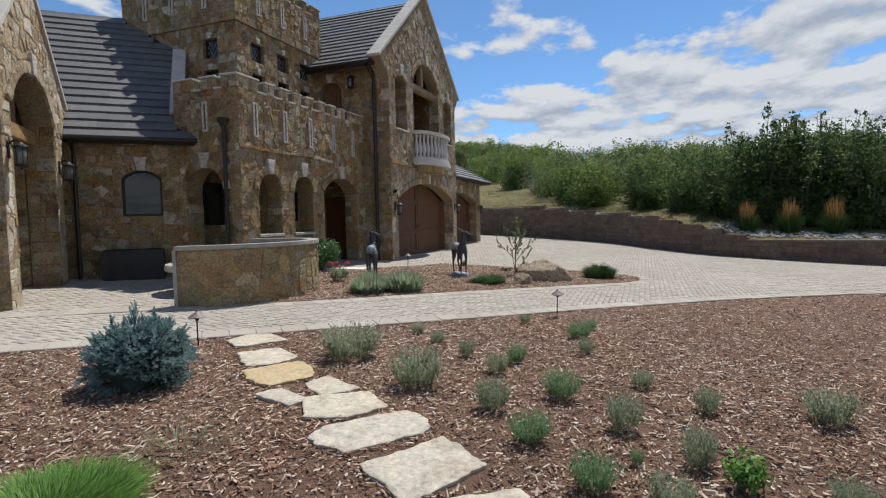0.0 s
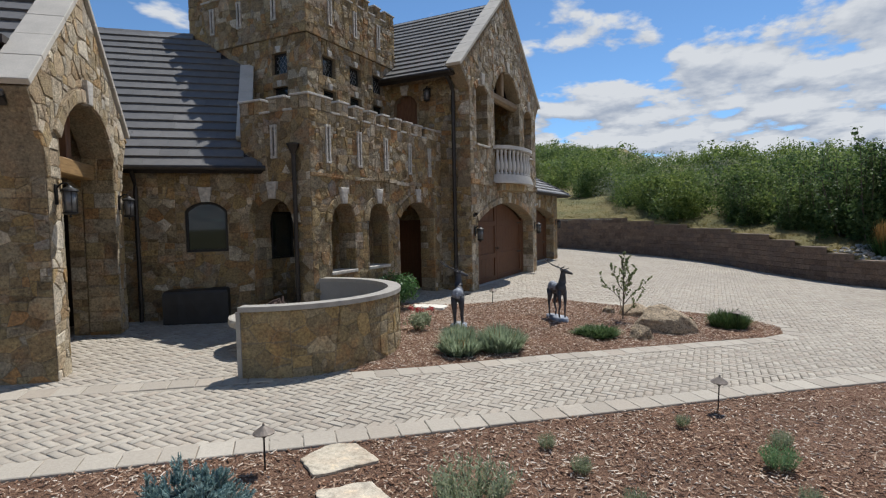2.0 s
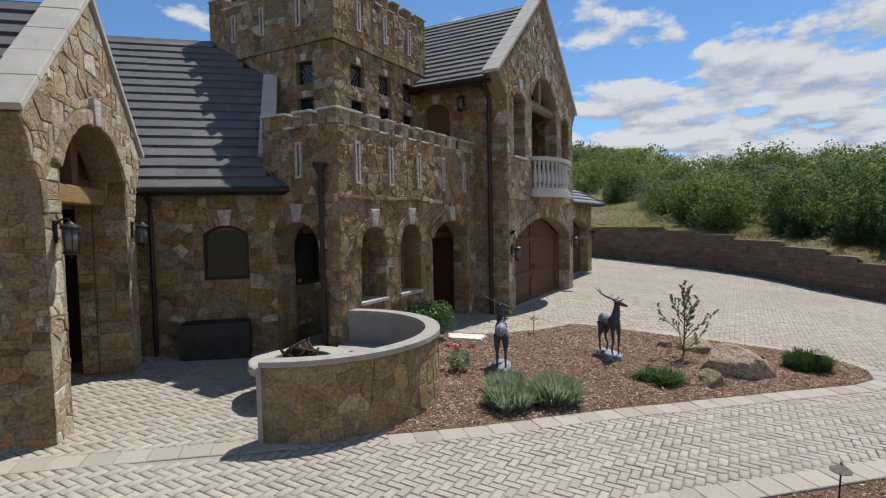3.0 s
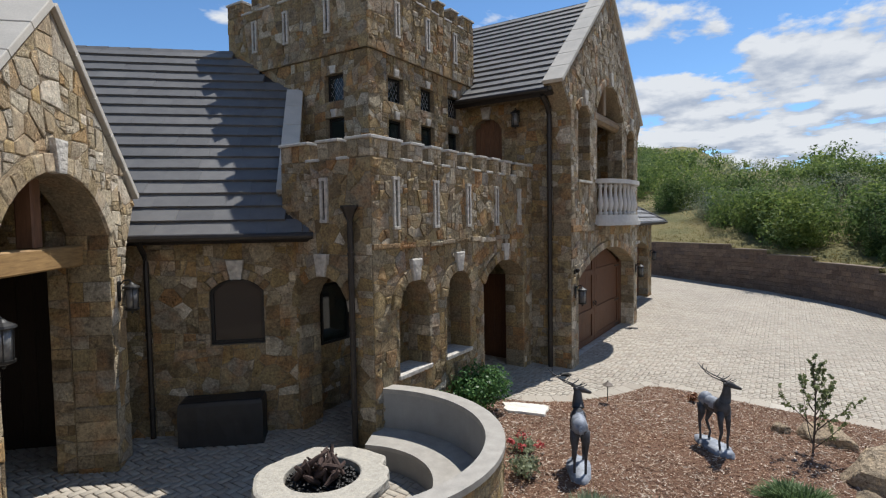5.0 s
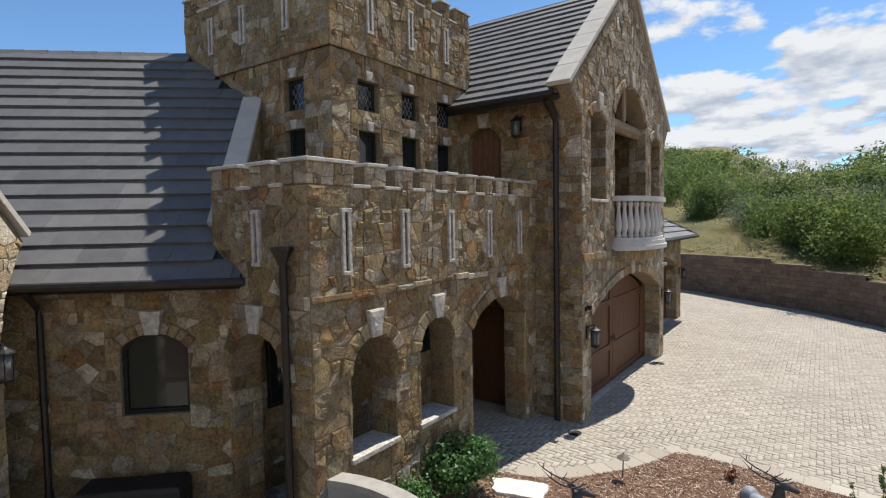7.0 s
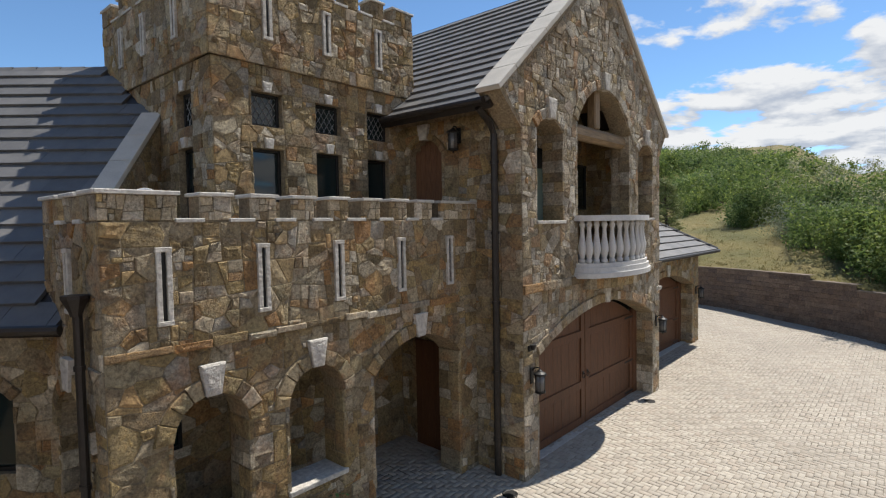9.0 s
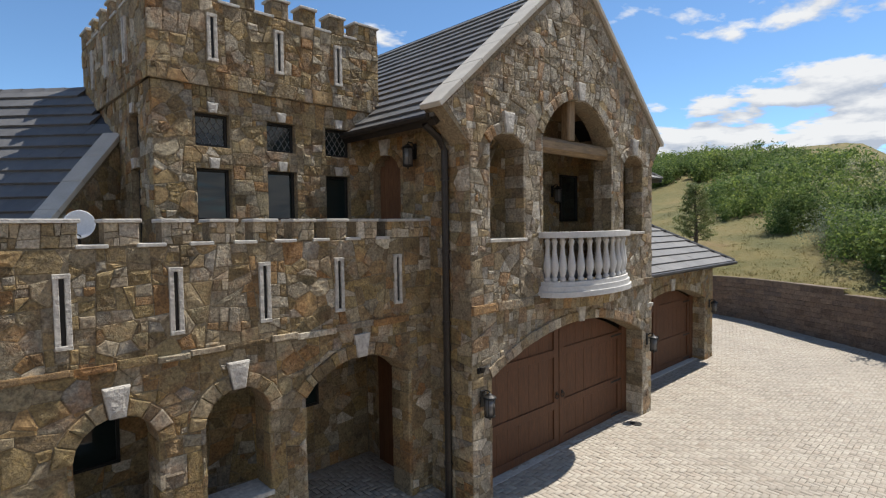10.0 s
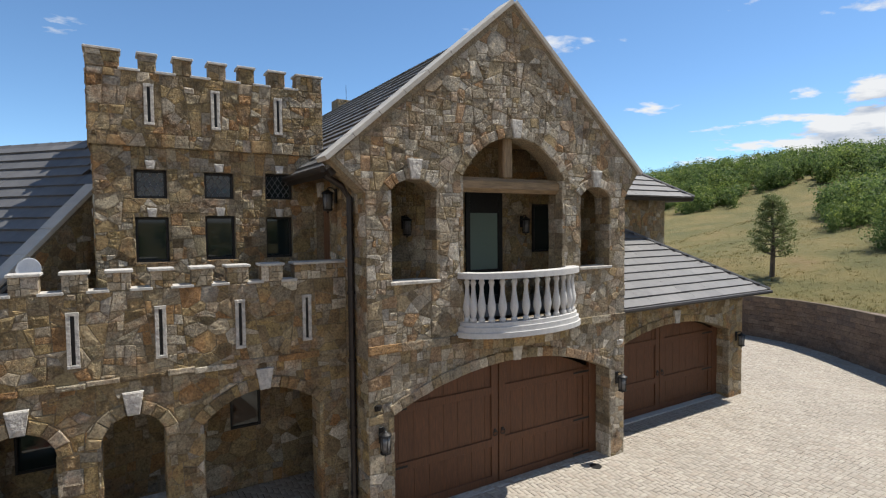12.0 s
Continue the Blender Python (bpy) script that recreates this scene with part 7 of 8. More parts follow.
shrub("low_shrub", -8.36, 11.60, 0.46, 0.55, ROSELEAF, "loose green shrub against the porch wall", "shrub", 344, 1300, 0.030, 7)
rf = shrub("red_flowers", -6.65, 10.65, 0.34, 0.34, LAVLEAF, "low plant with red flowers beside the seat wall", "flowers", 345, 600, 0.03)
rng = random.Random(12)
part("petals", leafy([(-6.65 + dx, 10.65 + dy, ground_z(-6.65, 10.65) + 0.42, 0.08, 0.08, 0.05) for dx, dy in ((0, 0), (0.2, 0.2), (-0.2, 0.1))], 150, 0.036, rng, 1.0, 0.2), REDLEAF, rf, "red petals")["kind"] = "stuff"
rf2 = shrub("red_flowers", -6.95, 11.35, 0.28, 0.28, LAVLEAF, "low plant with red flowers in the island bed", "flowers", 346, 450, 0.03)
part("petals", leafy([(-6.95, 11.35, ground_z(-6.95, 11.35) + 0.28, 0.2, 0.2, 0.06)], 40, 0.035, rng, 1.0, 0.2), REDLEAF, rf2, "red petals")["kind"] = "stuff"

# blue spruce
rng = random.Random(350)
sp = thing("blue_spruce", "dwarf blue spruce globe in bark mulch", "spruce")
sx, sy = -4.45, 3.69
sz = ground_z(sx, sy)
part("trunk", Build().tube([(sx, sy, sz - 0.05), (sx, sy, sz + 0.45)], [0.04, 0.02], 7), BARK, sp)
# solid blob that fills the globe with dark in place of shade
core = Build().blob((sx, sy, sz + 0.24), (0.35, 0.35, 0.31), 12, 18, 0.3, None, 2.5)
part("inner_growth", core, SPRUCEDARK, sp, "dark inner twigs")


def sprig(bd, p, tip, ln, rng, needles=15, reach=0.020, w=0.0050):
    a = tip.cross(Vector((0.31, 0.22, 0.9))).normalized()
    c = tip.cross(a)
    for j in range(needles):
        s = j / (needles - 1)
        q = j * 2.4 + rng.uniform(-0.4, 0.4)
        o2 = a * math.cos(q) + c * math.sin(q)
        e = p + tip * ln * s
        sd2 = tip.cross(o2)
        end = e + o2 * reach * (1.1 - 0.5 * s) + tip * reach * 1.2
        bd.add([e - sd2 * w, e + sd2 * w, end + sd2 * w * 0.35, end - sd2 * w * 0.35], [(0, 1, 2, 3)])


nd = Build()
hubs = []
while len(hubs) < 74:
    d = Vector((rng.gauss(0, 1), rng.gauss(0, 1), rng.gauss(0, 1)))
    d.z = abs(d.z) * 0.95 - 0.24
    d.normalize()
    if all((d - e).length > 0.27 for e in hubs) or rng.random() < 0.004:
        hubs.append(d)
for d in hubs:
    hub = Vector((sx, sy, sz + 0.22)) + Vector((d.x * 0.40, d.y * 0.40, d.z * 0.33)) * rng.uniform(0.84, 1.12)
    across = d.cross(Vector((0, 0, 1))).normalized()
    for j in range(32):
        off = across * rng.gauss(0, 0.045) + Vector((0, 0, 1)) * rng.gauss(0, 0.022) + d * rng.gauss(0, 0.035)
        tip = (d * 0.9 + Vector((0, 0, 0.15)) + off * 11).normalized()
        sprig(nd, hub + off, tip, rng.uniform(0.025, 0.05), rng, 13, 0.017)
for k in range(4):
    x, y, zt = sx + (-0.10, 0.07, -0.30, 0.2)[k], sy + (0.03, 0.1, -0.06, -0.05)[k], sz + (0.56, 0.54, 0.48, 0.50)[k]
    for j in range(10):
        sprig(nd, Vector((x, y, zt + 0.012 * j)), Vector((rng.uniform(-0.45, 0.45), rng.uniform(-0.45, 0.45), 1)).normalized(), (0.11, 0.05, 0.05, 0.04)[k], rng)
part("needles", nd, SPRUCE, sp)

# bright grass clump and weeds beside the stepping stones
rng = random.Random(360)
gc = thing("grass_clump", "bright green fine grass clump in the mulch", "grass clump")
part("foliage", blades(4200, 0.34, 0.15, rng, 0.0028, 0.7, 4, 1.0), GRASS, gc)
gc.matrix_world = pose(-3.0, 1.86, ground_z(-3.0, 1.86) - 0.01)
sg = thing("grass_clump", "sparse dry grass tuft in the mulch", "grass clump")
part("foliage", blades(110, 0.28, 0.15, rng, 0.0022, 1.0, 3, 0.9), SAGELEAF, sg)
sg.matrix_world = pose(-3.0, 2.75, ground_z(-3.0, 2.75) - 0.01)
shrub("green_weed", 0.55, 3.62, 0.17, 0.24, GRASS, "leafy yellow-green weed in the mulch", "weed", 361, 420, 0.024)
shrub("green_weed", 0.28, 3.10, 0.14, 0.14, GRASS, "low yellow-green weed in the mulch", "weed", 362, 220, 0.02)
shrub("green_weed", -2.95, 14.6, 0.08, 0.22, GREENLEAF, "small dark weed in the island bed", "weed", 363, 90, 0.03)
shrub("green_weed", -1.85, 14.0, 0.08, 0.20, GREENLEAF, "small dark weed in the island bed", "weed", 364, 90, 0.03)

shrub("red_seedling", -5.08, 15.22, 0.13, 0.22, REDDISH, "small reddish brown seedling in the island bed", "seedling", 365, 120, 0.035)

# sapling on the island
rng = random.Random(370)
sa = thing("sapling", "slender young tree with sparse leaves in the island bed", "sapling")
tx, ty = -3.19, 13.82
tz = ground_z(tx, ty)
wood = Build()
cl = []
wood.tube([(tx, ty, tz - 0.03), (tx + 0.02, ty, tz + 0.5), (tx + 0.02, ty + 0.03, tz + 0.95), (tx - 0.03, ty, tz + 1.38)], [0.018, 0.014, 0.010, 0.004], 6)
for k in range(13):
    z0 = tz + 0.08 + 0.085 * k
    q = k * 2.4 if k % 3 else radians(32 + k * 9 - 50)
    ln = 0.85 * (1 - 0.045 * k) * rng.uniform(0.7, 1.1)
    way = Vector((math.cos(q) * 0.62, math.sin(q) * 0.62, 0.80))
    last = Vector((tx, ty, z0))
    pts = [last]
    for s in range(1, 6):
        way = (way + Vector((rng.uniform(-0.2, 0.2), rng.uniform(-0.2, 0.2), 0.06))).normalized()
        last = last + way * ln / 5
        pts.append(last)
        if s > 1:
            tw = (way + Vector((rng.uniform(-1, 1), rng.uniform(-1, 1), rng.uniform(-0.3, 0.6)))).normalized() * ln * 0.24
            wood.tube([last, last + tw * 0.6 + Vector((0, 0, 0.01)), last + tw], [0.004, 0.003, 0.0015], 4)
            for f in (0.4, 0.7, 1.0):
                cl.append((*(last + tw * f), 0.03, 0.03, 0.03))
        if s > 1:
            cl.append((*last, 0.028, 0.028, 0.028))
    wood.tube(pts, [0.009, 0.008, 0.006, 0.005, 0.003, 0.0015], 5)
part("trunk", wood, BARK, sa)
part("leaves", leafy(cl, 1250, 0.026, rng, 2.4, 0.1), SAPLEAF, sa)


# ---- retaining wall ----
def arc_points(step):
    """The wall's line cut at even lengths."""
    xs = [Vector((p[0], p[1], p[2])) for p in LINE]
    s = [0.0]
    for a, c in zip(xs, xs[1:]):
        s.append(s[-1] + math.hypot(c.x - a.x, c.y - a.y))
    t = np.arange(0, s[-1], step)
    return [(float(np.interp(q, s, [p.x for p in xs])), float(np.interp(q, s, [p.y for p in xs])), float(np.interp(q, s, [p.z for p in xs]))) for q in t]


COURSE, BLEN = 0.20, 0.46
core = Build()
for a, c in zip(LINE, LINE[1:]):
    vs = []
    for x, y, top, nx, ny, *_ in (a, c):
        g = ground_z(x, y) - 0.2
        for d in (0.10, 0.34):
            vs += [(x + nx * d, y + ny * d, g), (x + nx * d, y + ny * d, max(top - 0.22, g + 0.05))]
    core.add(vs, [(0, 4, 5, 1), (1, 5, 7, 3), (3, 7, 6, 2)])
ret = structure("retaining_wall", core, BLOCK, "brown segmental block retaining wall with stepped top", "retaining wall")
half = [p for p in arc_points(BLEN / 2) if p[0] < 20 and p[1] > 15]


def block_build(p, q, z0, z1, rng, proud=0.0, depth=0.26):
    dx, dy = q[0] - p[0], q[1] - p[1]
    ln = math.hypot(dx, dy)
    tx2, ty2 = dx / ln, dy / ln
    nx, ny = -ty2, tx2
    g = 0.0025
    j = rng.uniform(-0.010, 0.010) - proud
    lo, hi = (p[0] + tx2 * g, p[1] + ty2 * g), (q[0] - tx2 * g, q[1] - ty2 * g)
    ch = 0.005
    pts = []
    for (x, y), s in ((lo, 1), (hi, -1)):
        for z, e in ((z0 + g, ch), (z0 + g + ch, 0), (z1 - g - ch, 0), (z1 - g, ch)):
            pts.append((x + nx * (j + e), y + ny * (j + e), z))
    back = [(lo[0] + nx * depth, lo[1] + ny * depth, z1 - g), (hi[0] + nx * depth, hi[1] + ny * depth, z1 - g)]
    vs = pts + back
    return vs, [(0, 4, 5, 1), (1, 5, 6, 2), (2, 6, 7, 3), (3, 7, 9, 8), (0, 1, 2, 3), (7, 6, 5, 4)]


RET_BLOCKS, caps = [], []
rng = random.Random(400)
cell_top = []
for i in range(len(half) - 1):
    a = i - i % 2
    q = half[min(a + 2, len(half) - 1)]
    cell_top.append(round(((half[a][2] + q[2]) / 2 - 0.075) / COURSE) * COURSE)
for k in range(-6, 16):
    z0 = k * COURSE
    for i in range(k % 2, len(half) - 2, 2):
        p, mid, q = half[i], half[i + 1], half[i + 2]
        if z0 + COURSE < ground_z(p[0], p[1]) - 0.02:
            continue
        first_in, second_in = cell_top[i] > z0 + 0.1, cell_top[i + 1] > z0 + 0.1
        if first_in and second_in:
            RET_BLOCKS.append((block_build(p, q, z0, z0 + COURSE, rng), 0.5 * (p[0] + q[0])))
        elif first_in:
            RET_BLOCKS.append((block_build(p, mid, z0, z0 + COURSE, rng), 0.5 * (p[0] + mid[0])))
        elif second_in:
            RET_BLOCKS.append((block_build(mid, q, z0, z0 + COURSE, rng), 0.5 * (mid[0] + q[0])))
for i in range(0, len(half) - 2, 2):
    caps.append((block_build(half[i], half[i + 2], cell_top[i], cell_top[i] + 0.075, rng, 0.015, 0.34), half[i][0]))


# ---- woods on the hillside ----
def crown_mesh(name, seed, h, r, count, leaf, mat, trunks=4, low=0.12):
    """A shrubby oak: several leaning stems and a ragged crown of leaves."""
    rng = random.Random(seed)
    cl = []
    wood = Build()
    for k in range(trunks):
        q = rng.uniform(0, 6.28)
        e = (math.cos(q) * r * rng.uniform(0.2, 0.6), math.sin(q) * r * rng.uniform(0.2, 0.6), h * rng.uniform(0.6, 0.85))
        wood.tube([(math.cos(q) * 0.12, math.sin(q) * 0.12, -0.2), (e[0] * 0.35, e[1] * 0.35, h * 0.3), e], [0.06, 0.045, 0.012], 5)
        for j in range(7):
            f = rng.uniform(low, 1.05)
            a = rng.uniform(0.22, 0.40) * r
            cl.append((e[0] * f + rng.uniform(-0.5, 0.5) * r, e[1] * f + rng.uniform(-0.5, 0.5) * r, h * (0.12 + 0.80 * f) * rng.uniform(0.85, 1.02), a, a, a * rng.uniform(0.6, 1.1)))
    bd = leafy(cl, count, leaf, rng, 1.9, 0.5, True)
    me = bd.mesh(name)
    me.materials.append(mat)
    wm = wood.mesh(name + "_wood")
    wm.materials.append(BARK)
    return me, wm


def upright_mesh(name, seed, count, leaf, mat):
    """A tall thicket oak: upright stems, each a column of ragged leaf clumps with loose spires."""
    rng = random.Random(seed)
    cl, wood = [], Build()
    for k in range(7):
        q, rr = rng.uniform(0, 6.28), 0.26 * math.sqrt(rng.random())
        bx, by = math.cos(q) * rr, math.sin(q) * rr
        ht = rng.uniform(0.62, 1.0)
        wood.tube([(bx * 0.5, by * 0.5, -0.08), (bx * 0.8, by * 0.8, ht * 0.4), (bx, by, ht * 0.95)], [0.007, 0.005, 0.002], 4)
        n = int(9 * ht) + 3
        for j in range(n):
            f = (j + rng.random()) / n
            a = (0.115 - 0.072 * f) * rng.uniform(0.7, 1.25)
            cl.append((bx * (0.7 + 0.4 * f) + rng.uniform(-0.07, 0.07) * (1 - 0.6 * f), by * (0.7 + 0.4 * f) + rng.uniform(-0.07, 0.07) * (1 - 0.6 * f), ht * (0.03 + 0.95 * f), a, a, a * rng.uniform(0.8, 1.5)))
    me = leafy(cl, count, leaf, rng, 2.0, 0.35, True).mesh(name)
    me.materials.append(mat)
    wm = wood.mesh(name + "_wood")
    wm.materials.append(BARK)
    return me, wm


OAKS = [crown_mesh("oak_crown", 500 + k, 1.0, 0.55, 1080, 0.038, OAKLEAF, 8, 0.0) for k in range(5)]
SAGES = [crown_mesh("sage_crown", 520 + k, 1.0, 0.62, 1200, 0.032, BRUSHLEAF, 6, 0.0) for k in range(2)]
FAR_OAKS = [crown_mesh("far_crown", 560 + k, 1.0, 0.58, 430, 0.070, OAKLEAF, 8, 0.0) for k in range(4)]
TALL = [upright_mesh("tall_crown", 540 + k, 3300, 0.0240, TALLLEAF) for k in range(5)]


def line_at(i):
    return LINE[max(0, min(len(LINE) - 1, i))]


# nearest row, behind the low end of the wall: trees of their own
rng = random.Random(600)
for i in range(70, 142):
    x, y, top, nx, ny, tx2, ty2 = line_at(i)
    for d in (2.5, 3.9):
        if rng.random() < 0.25:
            continue
        dd = d + rng.uniform(-0.5, 0.6) + (1.7 if x > 2.2 else 0.0)
        px, py = x + nx * dd + rng.uniform(-0.4, 0.4), y + ny * dd
        if px < -2.2 or px > 14 or (px > 3 and dd < 2.4):
            continue
        hgt = rng.uniform(2.7, 5.0) * float(np.interp(px, [-2.5, 0, 2.5, 4.0, 5.0, 9, 14], [0.48, 0.56, 0.68, 0.90, 1.08, 1.02, 0.80]))
        me, wm = TALL[rng.randrange(5)]
        o = thing("oak_tree", "bushy green scrub oak above the retaining wall", "tree", "scrub oaks")
        part("crown", me, TALLLEAF, o)
        part("trunk", wm, BARK, o)
        wid = hgt * rng.uniform(0.85, 1.15)
        o.matrix_world = pose(px, py, hill_z(top, dd, px, py) - 0.1, rng.uniform(-5, 5), rng.uniform(-5, 5), rng.uniform(0, 360)) @ Matrix.Diagonal((wid, wid, hgt, 1))


def thicket(x, px, py, d):
    """Where the hillside is overgrown; a grassy tongue runs up between two thickets."""
    if px < -15.5:
        return d > float(np.interp(px, [-60, -24, -19, -16], [24, 27, 22, 15]))
    edge = float(np.interp(py, [29, 31.5, 34, 38, 40.8, 45, 47.5, 52, 60, 72, 90], [-0.6, -1.6, -3.7, -5.4, -7.2, -9.0, -11.2, -12.5, -13.6, -14.8, -15.5]))
    return px > edge and d > (1.7 if px < 2.5 else 5.0)


class Heap:
    """Joins many transformed copies of meshes into one."""

    def __init__(self):
        self.v, self.f, self.n = [], [], 0

    def add(self, me, m):
        co = np.empty(len(me.vertices) * 3)
        me.vertices.foreach_get("co", co)
        co = co.reshape(-1, 3)
        mm = np.array(m)
        self.v.append(co @ mm[:3, :3].T + mm[:3, 3])
        ix = np.empty(len(me.loops), dtype=np.int64)
        me.loops.foreach_get("vertex_index", ix)
        self.f.append(ix.reshape(-1, 3) + self.n)
        self.n += len(co)

    def mesh(self, name):
        v, f = np.concatenate(self.v), np.concatenate(self.f)
        me = bpy.data.meshes.new(name)
        me.vertices.add(len(v))
        me.vertices.foreach_set("co", v.ravel())
        me.loops.add(f.size)
        me.loops.foreach_set("vertex_index", f.ravel().astype(np.int32))
        me.polygons.add(len(f))
        me.polygons.foreach_set("loop_start", np.arange(0, f.size, 3, dtype=np.int32))
        me.update(calc_edges=True)
        return me


woods, sages = Heap(), Heap()
rng = random.Random(610)
run = [0.0]
for p, q in zip(LINE, LINE[1:]):
    run.append(run[-1] + math.hypot(q[0] - p[0], q[1] - p[1]))


def plant(s, d, far):
    i = int(np.searchsorted(run, s)) - 1
    x, y, top, nx, ny, *_ = line_at(i)
    px, py = x + nx * d + rng.uniform(-1.5, 1.5), y + ny * d
    if not thicket(x, px, py, d):
        return
    if -32 < px < -22 and py > 62 and py < 80:
        return
    grey = px > -15 and noise.noise(Vector((px * 0.13, py * 0.13, 5))) > (-0.08 if d > 20 else 0.16) and d > 7
    h = rng.uniform(1.2, 3.1) * (1 + 0.010 * d) * (0.75 if grey else 1.0)
    if px < -16:
        h *= 0.72
    wid = h * rng.uniform(0.8, 1.1)
    m = pose(px, py, hill_z(top, d, px, py) - 0.2, rng.uniform(-8, 8), rng.uniform(-8, 8), rng.uniform(0, 360)) @ Matrix.Diagonal((wid, wid, h, 1))
    if far:
        (sages if grey else woods).add(FAR_OAKS[rng.randrange(4)][0], m)
    elif grey:
        sages.add(SAGES[rng.randrange(2)][0], m)
    else:
        woods.add(OAKS[rng.randrange(5)][0], m)


def at_x(x):
    return float(np.interp(x, [p[0] for p in LINE[:140]], run[:140]))


for k in range(430):
    plant(rng.uniform(at_x(-13), at_x(4)), rng.uniform(1.7, 15), False)
for k in range(260):
    plant(rng.uniform(at_x(-24), at_x(13)), rng.uniform(10, 28), False)
for k in range(800):
    plant(rng.uniform(at_x(-62), at_x(13)), rng.uniform(22, 80), True)
for k in range(900):
    plant(rng.uniform(at_x(-66), at_x(-13)), rng.uniform(15, 62), True)
for k in range(200):
    plant(rng.uniform(at_x(13), run[-1]), rng.uniform(8, 45), True)
tagged(part("scrub_oak_woods", woods.mesh("scrub_oak_woods"), OAKLEAF), "dense green scrub oak thicket on the hillside", "woods", kind="stuff")
tagged(part("sagebrush", sages.mesh("sagebrush"), BRUSHLEAF), "grey-green brush among the oaks on the hillside", "brush", kind="stuff")

# dry grass on the open slope
rng = random.Random(615)
tuft = Build()
for k in range(6000):
    sg2 = rng.uniform(at_x(-26), at_x(3))
    d = 0.4 + 30 * rng.random() ** 1.7
    x, y, top, nx, ny, *_ = line_at(int(np.searchsorted(run, sg2)) - 1)
    px, py = x + nx * d + rng.uniform(-0.5, 0.5), y + ny * d
    if thicket(x, px, py, d):
        continue
    z0 = hill_z(top, d, px, py) - 0.02
    for j in range(5):
        q, h = rng.uniform(0, 6.28), rng.uniform(0.05, 0.15)
        bx, by = px + rng.uniform(-0.12, 0.12), py + rng.uniform(-0.12, 0.12)
        w = 0.013
        tuft.add([(bx - w * math.sin(q), by + w * math.cos(q), z0), (bx + w * math.sin(q), by - w * math.cos(q), z0), (bx + rng.uniform(-0.1, 0.1), by + rng.uniform(-0.1, 0.1), z0 + h)], [(0, 1, 2)])
tagged(part("dry_grass", tuft, DRYGRASS), "tufts of dry golden grass on the open slope", "grass", kind="stuff")

# lone pine on the slope
rng = random.Random(620)
px, py = -13.6, 40.4
pz = hill_z(2.35, 3.0, px, py)
pn = thing("pine_tree", "young pine with an open crown on the grassy slope", "pine")
wood = Build().tube([(px, py, pz - 0.2), (px + 0.05, py, pz + 1.6), (px - 0.03, py, pz + 2.9), (px, py, pz + 4.1)], [0.13, 0.10, 0.06, 0.015], 8)
cl = []
for k in range(34):
    f = k / 33
    z0 = pz + 1.05 + 2.9 * f
    q = k * 2.4 + rng.uniform(-0.3, 0.3)
    ln = (1.45 - 1.1 * f) * rng.uniform(0.7, 1.1) * (0.75 if f < 0.12 else 1)
    e = (px + math.cos(q) * ln, py + math.sin(q) * ln, z0 + ln * 0.28)
    wood.tube([(px, py, z0), (px + math.cos(q) * ln * 0.5, py + math.sin(q) * ln * 0.5, z0 + ln * 0.06), e], [0.035, 0.022, 0.006], 5)
    for g in (0.45, 0.65, 0.85, 1.0):
        cl.append((px + (e[0] - px) * g, py + (e[1] - py) * g, z0 + (e[2] - z0) * g + 0.05, 0.34, 0.34, 0.26))
part("trunk", wood, BARK, pn)
part("needles", leafy(cl, 7000, 0.030, rng, 5.5, 0.1), PALEPINE, pn)

# feather grasses and pale cobbles on the low terrace
for x, y in ((3.95, 25.1), (5.35, 24.6), (6.75, 24.35)):
    rng = random.Random(int(x * 100))
    o = thing("feather_grass", "golden feather reed grass on the low terrace", "grass clump", "feather grasses")
    z0 = hill_z(0.55, 1.4, x, y)
    part("leaves", blades(520, 0.62, 1.05, rng, 0.010, 0.8, 3, 0.4), GREENLEAF, o)
    part("plumes", blades(230, 0.48, 1.55, rng, 0.013, 0.55, 4, 0.35), STRAW, o, "golden plumes")
    o.matrix_world = pose(x, y, z0 - 0.05)
COBBLE = plain("pale_cobble", (0.40, 0.365, 0.31), 0.9, 0, 0.35, 2.5, 0.3, 20)
cob = Build()
rng = random.Random(640)
for k in range(700):
    i = rng.uniform(98, 150)
    x, y, top, nx, ny, *_ = line_at(int(i))
    d = rng.uniform(0.4, 1.9)
    px, py = x + nx * d + rng.uniform(-0.3, 0.3), y + ny * d
    s = rng.uniform(0.03, 0.085)
    cob.blob((px, py, hill_z(top, d, px, py) + s * 0.3), (s * rng.uniform(0.9, 1.5), s, s * 0.7), 4, 6, 0.2)
tagged(part("cobble_bed", cob, COBBLE), "bed of pale grey cobbles on the low terrace", "cobbles", kind="stuff")
# ---- pieces of walls, paving and mulch ----
for n_block, ((vs, fs), x) in enumerate(sorted(RET_BLOCKS, key=lambda r: abs(r[1] - 0.0))):
    if n_block < 300:
        part("block", Build().add(vs, fs), BLOCK, ret)
    elif n_block == 300:
        rest_blocks = Build().add(vs, fs)
    else:
        rest_blocks.add(vs, fs)
tagged(part("blockwork", rest_blocks, BLOCK, ret), kind="stuff")
for (vs, fs), x in caps:
    part("cap_block", Build().add(vs, fs), BLOCK_CAP, ret, "lighter cap block")


